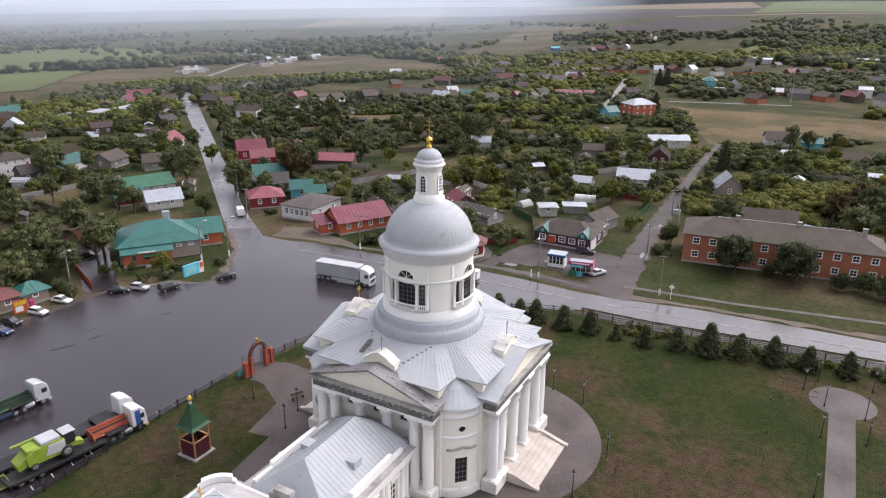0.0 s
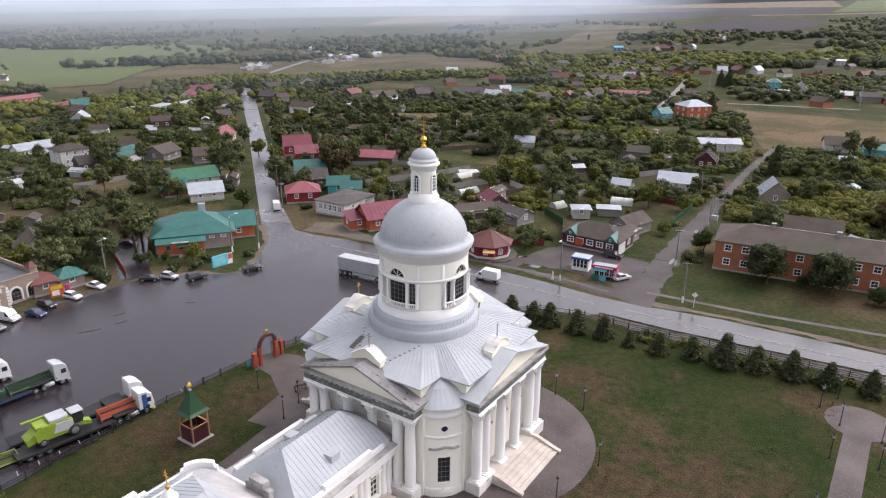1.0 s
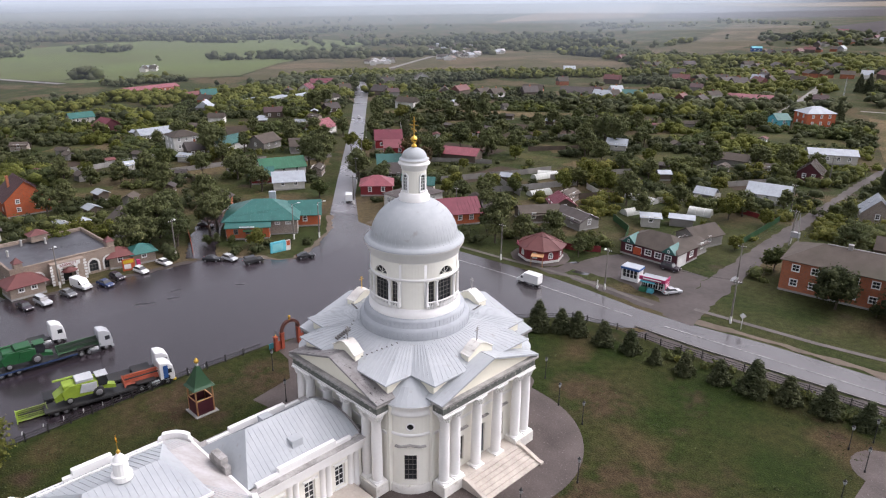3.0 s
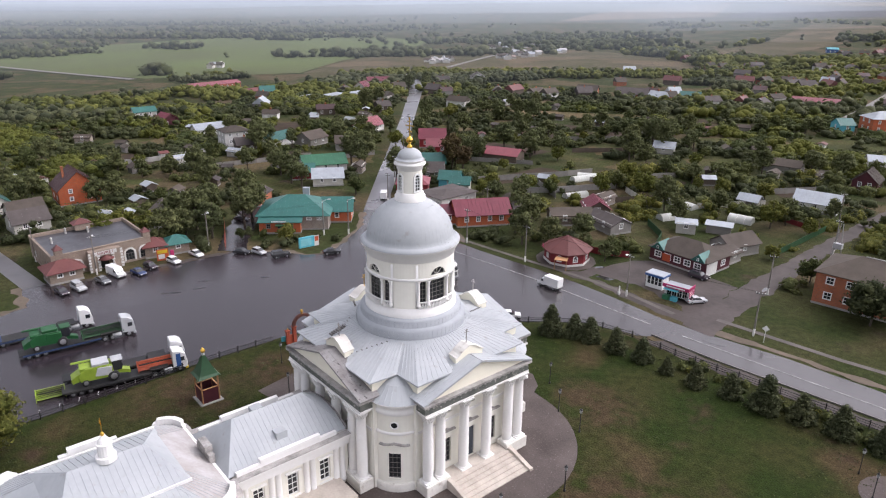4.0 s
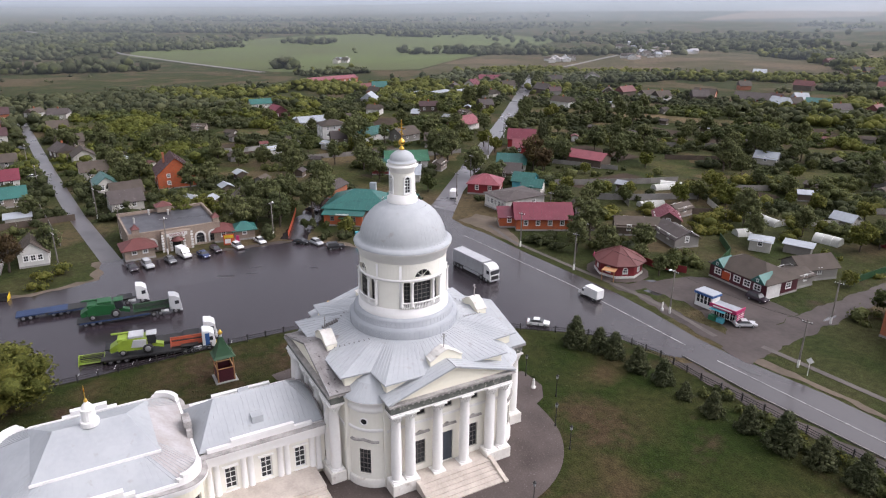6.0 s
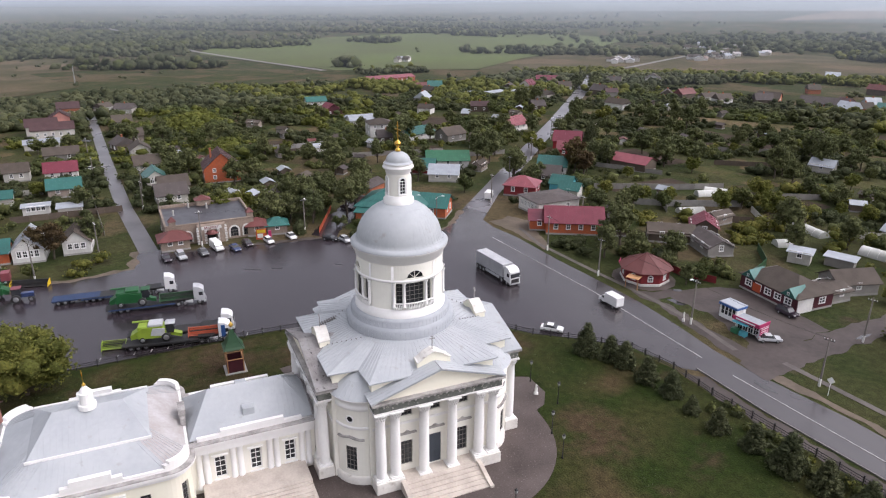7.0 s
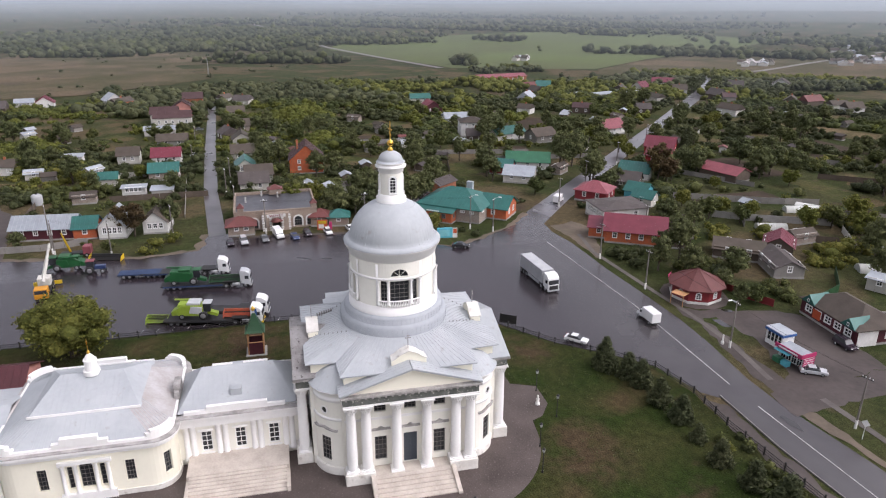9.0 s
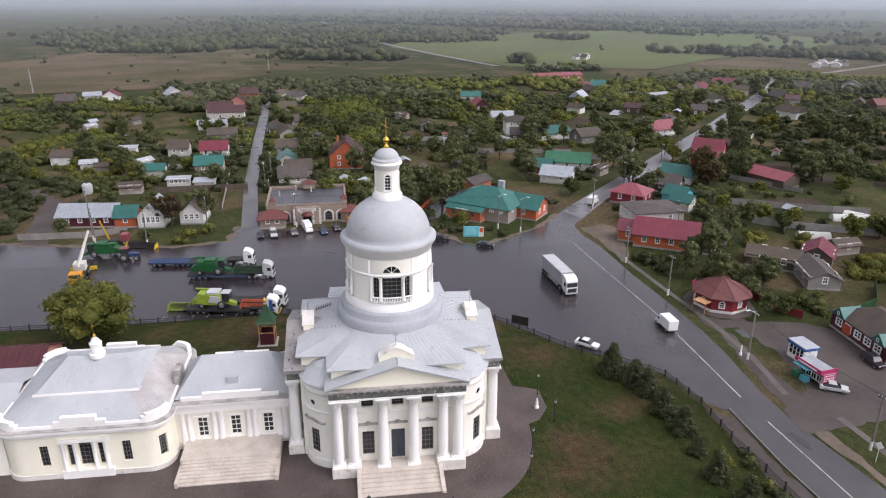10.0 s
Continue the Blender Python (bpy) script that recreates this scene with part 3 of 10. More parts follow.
sheet("field", [(-1100, 1271), (-919, 1655), (-1316, 2460), (-1337, 1822)], 0.8, STUBBLE, "pale stubble field on the hill", "field")
sheet("field", [(-175, 2190), (-199, 2750), (360, 2900), (320, 1980), (111, 1932), (-170, 1850)], 0.8, MEADOW, "pale green field on the hill", "field")
sheet("field", [(-316, 1700), (-156, 1705), (109, 1830), (300, 1900), (300, 1940), (100, 1880), (-160, 1760), (-316, 1750)], 0.9, STUBBLE, "pale stubble strip on the hill", "field")
sheet("field", [(-61, 760), (-62, 969), (-10, 992), (-3, 785)], 0.4, MEADOW, "light green garden field", "field")
for dx in (0, 14):
    sheet("field", [(-39.6 + dx, 788), (-49 + dx, 974), (-41 + dx, 978), (-32.5 + dx, 791)], 0.6, PLOUGH, "narrow strip of dug soil", "field")
sheet("road", ribbon([(-66, 300), (-73, 341), (-85.6, 404), (-97.8, 464)], 5), 0.1, PATH, "pale side road among houses", "road")
sheet("road", ribbon([(-42, 342), (-25.6, 348), (-8.6, 353.5), (20, 361)], 3), 0.15, PATH, "pale track behind the field", "road")
sheet("field", [(-33, 322), (63, 328), (180, 330), (180, 262), (61, 268), (-1, 222)], 0.1, STRAW, "dry straw-coloured field", "field")
sheet("field", [(-213, 190), (-171, 206), (-120, 232), (-140, 246), (-220, 206)], 0.1, STRAW, "dry straw-coloured strip", "field")
sheet("road", ribbon([(-536, 128), (-700, 92), (-976, 40), (-1500, -60)], 7), 0.6, PATH, "far pale road over the fields", "road")
bm = bmesh.new()
for a, b in (((-60, 45.0), (-25, 48.7)), ((-25, 48.7), (3, 49.6)), ((9, 50.1), (53, 53.8)), ((53, 53.8), (120, 58.6))):
    d = Vector((b[0] - a[0], b[1] - a[1], 0)).normalized()
    s = Vector((-d.y, d.x, 0)) * 0.09
    face(bm, *[(p[0] + k * s.x, p[1] + k * s.y, 0.062) for p, k in ((a, -1), (b, -1), (b, 1), (a, 1))])
tagged(part("road_marking", bm, WHITELINE), "worn white centre line on the road", "road marking", "", "structure")

# ---- the church ----
church = thing("church", 0, 0, 0, 0, "white classical church with grey sheet roofs, porticoes and a dome", "church")


def side(k):
    return pose(0, 0, 0, 0, 0, 90 * k)


# porticoes: walls with openings, built facing -y and turned to the four sides
W_OUT = -11.4
holes = [(-0.82, 0.82, 1.0, 5.15)] + [(s * 3.57 - 0.72, s * 3.57 + 0.72, 1.75, 5.1) for s in (-1, 1)] + [(s * 3.57 - 0.7, s * 3.57 + 0.7, 8.5, 9.4) for s in (-1, 0, 1)]
for k in range(4):
    m = side(k)
    arm = part("portico_wall", pierced(bmesh.new(), flat(W_OUT), (-7.7, 7.7), (0, 12.3), holes, 0.7), CREAM, church)
    arm.matrix_basis = m
    for s in (-1, 1):
        bmw = boxes((s * 7.7 - 0.35, s * 7.7 + 0.35, W_OUT + 0.02, -6.5, 0, 12.3))
        part("side_wall", bmw, CREAM, church).matrix_basis = m
        window(church, m @ pose(s * 3.57, W_OUT + 0.25, 1.75), 1.44, 3.35, 3, 5, FRAMED)
    for s in (-1, 0, 1):
        window(church, m @ pose(s * 3.57, W_OUT + 0.25, 8.5), 1.4, 0.9, 3, 2, FRAMED)
        bmh = bmesh.new()
        hood = [(-1.15, 0.0), (1.15, 0.0), (1.15, 0.16), (0.45, 0.16), (0, 0.42), (-0.45, 0.16), (-1.15, 0.16)]
        lo = [bmh.verts.new((x, W_OUT - 0.32, z)) for x, z in hood]
        hi = [bmh.verts.new((x, W_OUT + 0.0, z)) for x, z in hood]
        bmh.faces.new(lo)
        for i in range(len(hood)):
            bmh.faces.new((lo[i], hi[i], hi[(i + 1) % len(hood)], lo[(i + 1) % len(hood)]))
        part("window_hood", bmh, DIRTY, church).matrix_basis = m @ pose(s * 3.57, 0, 6.15)
    d = part("door", boxes((-0.82, -0.01, W_OUT + 0.2, W_OUT + 0.3, 1.0, 5.15), (0.01, 0.82, W_OUT + 0.2, W_OUT + 0.3, 1.0, 5.15),
                           (-0.7, -0.12, W_OUT + 0.16, W_OUT + 0.2, 1.3, 2.7), (0.12, 0.7, W_OUT + 0.16, W_OUT + 0.2, 1.3, 2.7),
                           (-0.7, -0.12, W_OUT + 0.16, W_OUT + 0.2, 3.0, 4.9), (0.12, 0.7, W_OUT + 0.16, W_OUT + 0.2, 3.0, 4.9)), DOOR, church, "dark blue-grey panelled double door")
    d.matrix_basis = m
    # stylobate, belts, entablature, pediment
    part("stylobate", bevelled(boxes((-7.95, 7.95, -13.3, W_OUT - 0.01, 0, 1.0)), 0.05), STONE, church, "worn stone platform").matrix_basis = m
    for s in (-1, 1):
        part("pedestal", bevelled(boxes((s * 6.25 - 1.75, s * 6.25 + 1.75, -13.4, -11.5, 0.02, 1.5)), 0.06), PLINTH, church).matrix_basis = m
    part("wall_belt", boxes((-7.75, 7.75, W_OUT - 0.12, W_OUT - 0.001, 7.55, 7.85)), WHITE, church).matrix_basis = m
    part("architrave", boxes((-8.0, 8.0, -13.05, W_OUT + 0.1, 10.5, 10.72)), WHITE, church).matrix_basis = m
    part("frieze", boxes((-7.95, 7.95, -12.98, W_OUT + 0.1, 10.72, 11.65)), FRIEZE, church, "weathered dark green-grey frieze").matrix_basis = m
    part("cornice", boxes((-8.25, 8.25, -13.3, W_OUT + 0.1, 11.74, 11.98), (-8.12, 8.12, -13.15, W_OUT + 0.1, 11.65, 11.74)), DIRTY, church, "dirty stone cornice").matrix_basis = m
    bmt = bmesh.new()
    lo = [bmt.verts.new((x, -12.65, z)) for x, z in ((-7.4, 11.98), (7.4, 11.98), (0, 14.35))]
    hi = [bmt.verts.new((x, -11.0, z)) for x, z in ((-7.4, 11.98), (7.4, 11.98), (0, 14.35))]
    bmt.faces.new(lo)
    bmt.faces.new(hi[::-1])
    for i in range(3):
        bmt.faces.new((lo[i], hi[i], hi[(i + 1) % 3], lo[(i + 1) % 3]))
    part("tympanum", bmt, BUFF, church).matrix_basis = m
    bmr, bms = bmesh.new(), bmesh.new()
    for s in (-1, 1):
        a, b = Vector((s * 8.3, 0, 11.99)), Vector((0, 0, 14.62))
        up = Vector((s * 2.63, 0, 8.3)).normalized()
        o = [Vector((p.x, y, p.z)) + up * h for h in (0, 0.22) for p, y in ((a, -13.2), (b, -13.2), (b, -8.5), (a, -8.5))]
        vs = [bmr.verts.new(v) for v in o]
        for f in ((0, 1, 2, 3), (4, 5, 6, 7), (0, 1, 5, 4), (1, 2, 6, 5), (2, 3, 7, 6), (3, 0, 4, 7)):
            bmr.faces.new([vs[i] for i in f])
        for i in range(1, 9):
            p = a.lerp(b, 0.0) + up * 0.22
            q = b + up * 0.22
            y = -13.2 + 0.52 * i
            strip(bms, (p.x, y, p.z), (q.x, y, q.z), up, 0.03, 0.02)
    bmesh.ops.recalc_face_normals(bmr, faces=bmr.faces[:])
    r = part("portico_roof", bmr, SOILED if k == 0 else ROOF, church, "soiled brown-grey gable roof" if k == 0 else "pale grey standing-seam gable roof")
    r.matrix_basis = m
    part("seams", bms, SOILED if k == 0 else ROOF, r)
    # curved blocking above the gable, with its cross
    bma = bmesh.new()
    crest = [(2.05, 14.85), (1.85, 14.9), (1.5, 15.1), (1.15, 15.4), (0.8, 15.62), (0.4, 15.78), (0.12, 15.9)]
    crest += [(-x, z) for x, z in crest[::-1]]
    pts = [(-2.05, 14.0), (2.05, 14.0)] + crest
    lo = [bma.verts.new((x, -11.05, z)) for x, z in pts]
    hi = [bma.verts.new((x * 0.94, -9.8, z - 0.03)) for x, z in pts]
    bma.faces.new(lo)
    bma.faces.new(hi[::-1])
    for i in range(len(pts)):
        bma.faces.new((lo[i], hi[i], hi[(i + 1) % len(pts)], lo[(i + 1) % len(pts)]))
    blk = part("gable_block", bma, BUFF, church, "pale plastered block with a keel-shaped top")
    blk.matrix_basis = m
    cap = bmesh.new()
    for (x0, z0), (x1, z1) in zip(crest, crest[1:]):
        q = [(x0 * 1.04, -11.2, z0 + 0.02), (x1 * 1.04, -11.2, z1 + 0.02), (x1 * 0.97, -9.7, z1), (x0 * 0.97, -9.7, z0)]
        va, vb = [cap.verts.new(v) for v in q], [cap.verts.new((x, y, z + 0.09)) for x, y, z in q]
        cap.faces.new(va)
        cap.faces.new(vb[::-1])
        for i in range(4):
            cap.faces.new((va[i], vb[i], vb[(i + 1) % 4], va[(i + 1) % 4]))
    bmesh.ops.recalc_face_normals(cap, faces=cap.faces[:])
    part("block_cap", cap, PLINTH, blk, "white moulded coping")
    part("cross", boxes((-0.04, 0.04, -10.5, -10.42, 16.0, 17.7), (-0.35, 0.35, -10.5, -10.42, 17.3, 17.38), (-0.2, 0.2, -10.5, -10.42, 17.58, 17.64)), GOLD if k == 3 else DIRTY, blk)

# small brackets under the portico cornices
bracket = None
for k in range(4):
    for i in range(21):
        m = side(k) @ pose(-7.6 + 0.76 * i, -12.98, 11.36)
        if bracket is None:
            bracket = part("bracket", bevelled(boxes((-0.12, 0.12, -0.16, 0.0, 0.08, 0.28)), 0.03), DIRTY, church)
            bracket.matrix_basis = m
        else:
            again(bracket, church, m)

# columns with base and capital
shaft = [(0.60, 0.3), (0.62, 1.6), (0.615, 3.5), (0.57, 6.2), (0.52, 7.5), (0.56, 7.55), (0.56, 7.65), (0.52, 7.7)]
first = None
for k in range(4):
    for s in (-1, 1):
        for c in (1.8, 5.35, 7.1):
            z0, zt = (1.5, 9.0) if c > 3 else (1.0, 9.5)
            m = side(k) @ pose(s * c, -12.4, z0)
            if first is None or (c < 3) != first[1]:
                bmc = lathe(bmesh.new(), [(r, z * (zt - 0.9) / 7.7 if z > 0.5 else z) for r, z in shaft], 20)
                col = part("column", bmc, WHITE, church, "white fluted-looking round column")
                bmb = boxes((-0.78, 0.78, -0.78, 0.78, 0, 0.16))
                lathe(bmb, [(0.76, 0.16), (0.78, 0.22), (0.7, 0.3), (0.64, 0.34)], 20)
                part("base", bmb, WHITE, col)
                h = zt - 0.95
                bmk = boxes((-0.82, 0.82, -0.82, 0.82, h + 0.8, h + 0.95))
                lathe(bmk, [(0.53, h), (0.62, h + 0.3), (0.78, h + 0.8)], 16)
                for i in range(16):
                    a = i * math.pi / 8
                    for r0, r1, z0_, z1_ in ((0.56, 0.74, h + 0.02, h + 0.36), (0.62, 0.86, h + 0.36, h + 0.74)):
                        a2 = a + (math.pi / 16 if z0_ > h + 0.1 else 0)
                        p, q = (r0 * math.cos(a2), r0 * math.sin(a2), z0_), (r1 * math.cos(a2), r1 * math.sin(a2), z1_)
                        tube(bmk, p, q, 0.09, 0.05, 4)
                part("capital", bmk, WHITE, col, "leafy carved capital")
                col.matrix_basis = m
                first = (col, c < 3)
            else:
                again(first[0], church, m)

# rounded corner bays
for k in range(4):
    m = side(k) @ pose(7.4, -7.4, 0, 0, 0, 45)
    R0 = 3.6

    def bay(u, v, d):
        a = radians(u - 90)
        return Vector(((R0 - d) * math.cos(a), (R0 - d) * math.sin(a), v))
    hw = math.degrees(0.72 / R0)
    ob = part("corner_bay", pierced(bmesh.new(), bay, [i * 7.5 for i in range(-16, 17)], (0, 1.0, 6, 11.2), [(-hw, hw, 1.75, 5.1), (-6, 6, 8.35, 9.2)], 0.5), CREAM, church, "rounded cream corner bay")
    ob.matrix_basis = m
    window(church, m @ pose(0, -R0 + 0.22, 1.75), 1.44, 3.35, 3, 5, FRAMED)
    bmo = bmesh.new()
    lathe(bmo, [(0.36, -0.1), (0.36, 0.0), (0.52, 0.02), (0.52, -0.1)], 24, pose(0, -R0 - 0.02, 8.78, 90))
    ro = part("round_window", bmo, WHITE, church)
    ro.matrix_basis = m
    bmo = bmesh.new()
    lathe(bmo, [(0.0005, 0), (0.4, 0)], 24, pose(0, -R0 + 0.12, 8.78, 90))
    box(bmo, -0.03, 0.03, -R0 + 0.02, -R0 + 0.1, 8.4, 9.15)
    box(bmo, -0.36, 0.36, -R0 + 0.02, -R0 + 0.1, 8.75, 8.81)
    part("pane", bmo, GLASS, ro)
    bmh = bmesh.new()
    for i in range(-7, 8):
        a0, a1 = radians(i * 3.6 - 91.8), radians(i * 3.6 - 88.2)
        z = 6.15 + 0.3 * max(0, 1 - abs(i) / 5)
        vs = [(r * math.cos(a), r * math.sin(a), zz) for zz in (z, z + 0.16) for r, a in ((R0, a0), (R0 + 0.3, a0), (R0 + 0.3, a1), (R0, a1))]
        vs = [bmh.verts.new(v) for v in vs]
        for f in ((3, 2, 1, 0), (4, 5, 6, 7), (0, 1, 5, 4), (1, 2, 6, 5), (2, 3, 7, 6), (3, 0, 4, 7)):
            bmh.faces.new([vs[j] for j in f])
    part("window_hood", bmh, DIRTY, church).matrix_basis = m
    part("plinth", lathe(bmesh.new(), [(R0 + 0.25, 0), (R0 + 0.25, 0.95), (R0 + 0.1, 1.1), (R0, 1.1)], 40, None, -215, 35), PLINTH, church).matrix_basis = m
    part("belt", lathe(bmesh.new(), [(R0, 7.5), (R0 + 0.12, 7.55), (R0 + 0.12, 7.85), (R0, 7.9)], 40, None, -215, 35), WHITE, church).matrix_basis = m
    part("cornice", lathe(bmesh.new(), [(R0, 10.0), (R0 + 0.12, 10.05), (R0 + 0.12, 10.45), (R0 + 0.02, 10.5), (R0 + 0.02, 11.0), (R0 + 0.25, 11.1), (R0 + 0.5, 11.35), (R0 + 0.5, 11.5), (R0 + 0.3, 11.55)], 40, None, -215, 35), WHITE, church).matrix_basis = m
    # half-cone roof that leans on the inner corner
    bmr, bms = bmesh.new(), bmesh.new()
    apex = Vector((0, -0.1, 14.1))
    rim = [Vector(((R0 + 0.6) * math.cos(radians(a)), (R0 + 0.6) * math.sin(radians(a)), 11.6)) for a in range(-225, 46, 10)]
    mid = [apex.lerp(p, 0.55) + Vector((0, 0, 0.3)) for p in rim]
    for i in range(len(rim) - 1):
        face(bmr, rim[i], rim[i + 1], mid[i + 1], mid[i])
        face(bmr, mid[i], mid[i + 1], apex)
        strip(bms, rim[i], mid[i], (0, 0, 1), 0.03, 0.02)
    r = part("bay_roof", bmr, ROOF, church, "pale sheet half-cone roof")
    r.matrix_basis = m
    part("seams", bms, ROOF, r)

# attic cross and low pyramid roof up to the drum
outline = []
for k in range(4):
    for x, y in ((-7.7, -11.3), (7.7, -11.3), (7.9, -7.9)):
        v = side(k) @ Vector((x, y, 0))
        outline.append((v.x, v.y))
part("attic", prism(bmesh.new(), [(x * 0.985, y * 0.985) for x, y in outline], 11.0, 13.75), BUFF, church, "pale yellow attic storey")
bmr, bms = bmesh.new(), bmesh.new()
edge = []
for i, (p, q) in enumerate(zip(outline, outline[1:] + outline[:1])):
    cnt = max(1, round(math.hypot(q[0] - p[0], q[1] - p[1]) / 0.7))
    edge += [(p[0] + (q[0] - p[0]) * j / cnt, p[1] + (q[1] - p[1]) * j / cnt) for j in range(cnt)]
low = [bmr.verts.new((x * 1.04, y * 1.04, 13.85)) for x, y in edge]
lip = [bmr.verts.new((x * 1.04, y * 1.04, 13.70)) for x, y in edge]
top = [bmr.verts.new((6.5 * math.cos(math.atan2(y, x)), 6.5 * math.sin(math.atan2(y, x)), 15.55)) for x, y in edge]
for i in range(len(edge)):
    j = (i + 1) % len(edge)
    bmr.faces.new((low[i], low[j], top[j], top[i]))
    bmr.faces.new((lip[i], lip[j], low[j], low[i]))
    strip(bms, low[i].co, top[i].co, (0, 0, 1), 0.045, 0.035)
r = part("main_roof", bmr, ROOF, church, "pale grey standing-seam roof round the drum")
part("seams", bms, ROOF, r)
part("roof_vent", boxes(*[(-3.65, -3.05, -9.68 + 0.3 * i, -9.5 + 0.3 * i, 13.8 + (2.16 + 0.3 * i) * 0.318, 14.02 + (2.16 + 0.3 * i) * 0.318) for i in range(7)]), FRAMED, r, "dark louvred roof vent")
for k in (0, 2, 3):
    guard = bmesh.new()
    for s in (-1, 1):
        for i in range(8):
            f = i / 7
            x, y = s * (2.0 + 2.0 * f), -10.1 + 3.6 * f
            box(guard, x - 0.11, x + 0.11, y - 0.04, y + 0.04, 13.9 + (11.75 + y) * 0.318, 14.0 + (11.75 + y) * 0.318)
    ob = part("snow_guard", guard, FRAMED, r, "row of dark snow guards")
    ob.matrix_basis = side(k)
    tagged(ob, "row of dark snow guards", kind="stuff")

# stepped rings, drum, dome, lantern
part("drum_ring", lathe(bmesh.new(), [(6.75, 14.9), (6.75, 16.5), (6.3, 16.75), (6.2, 16.78), (6.2, 17.5), (5.9, 17.7), (5.6, 17.75)], 96), RING, church, "stepped grey sheet ring under the drum")
bms = bmesh.new()
for i in range(72):
    a = radians(i * 5)
    c, s = math.cos(a), math.sin(a)
    strip(bms, (6.75 * c, 6.75 * s, 14.95), (6.75 * c, 6.75 * s, 16.5), (c, s, 0), 0.03, 0.02)
    strip(bms, (6.2 * c, 6.2 * s, 16.8), (6.2 * c, 6.2 * s, 17.5), (c, s, 0), 0.03, 0.02)
part("ring_seams", bms, RING, church)
RD = 5.3


def drum(u, v, d):
    a = radians(u)
    return Vector(((RD - d) * math.cos(a), (RD - d) * math.sin(a), v))


WDEG = math.degrees(1 / RD)
dh = []
for k in range(4):
    c = 90 * k
    dh += [(c - 1.2 * WDEG, c + 1.2 * WDEG, 18.9, 22.2), (c - 2.35 * WDEG, c - 1.55 * WDEG, 18.9, 22.2), (c + 1.55 * WDEG, c + 2.35 * WDEG, 18.9, 22.2), (c - 1.2 * WDEG, c + 1.2 * WDEG, 22.75, 23.9)]
part("drum", pierced(bmesh.new(), drum, [-45 + i * 4 for i in range(91)], (17.6, 18.6, 24.4, 25.2), dh, 0.5), CREAM, church, "cream round drum")
part("drum_base", lathe(bmesh.new(), [(5.62, 17.7), (5.62, 18.3), (5.5, 18.4), (5.45, 18.8), (RD - 0.1, 18.85)], 96), WHITE, church)
part("drum_belt", lathe(bmesh.new(), [(RD, 22.28), (RD + 0.1, 22.3), (RD + 0.1, 22.55), (RD, 22.6)], 96), WHITE, church)
part("drum_cornice", lathe(bmesh.new(), [(RD, 24.5), (RD + 0.12, 24.54), (RD + 0.12, 25.0), (RD + 0.28, 25.04), (RD + 0.28, 25.3), (RD + 0.45, 25.34), (RD + 0.45, 25.6), (RD + 0.62, 25.64), (RD + 0.62, 25.92)], 96), WHITE, church, "white moulded cornice")
part("cornice_flashing", lathe(bmesh.new(), [(RD + 0.66, 25.86), (RD + 0.68, 25.95), (RD + 0.3, 26.25), (5.3, 26.35)], 96), ROOF, church)
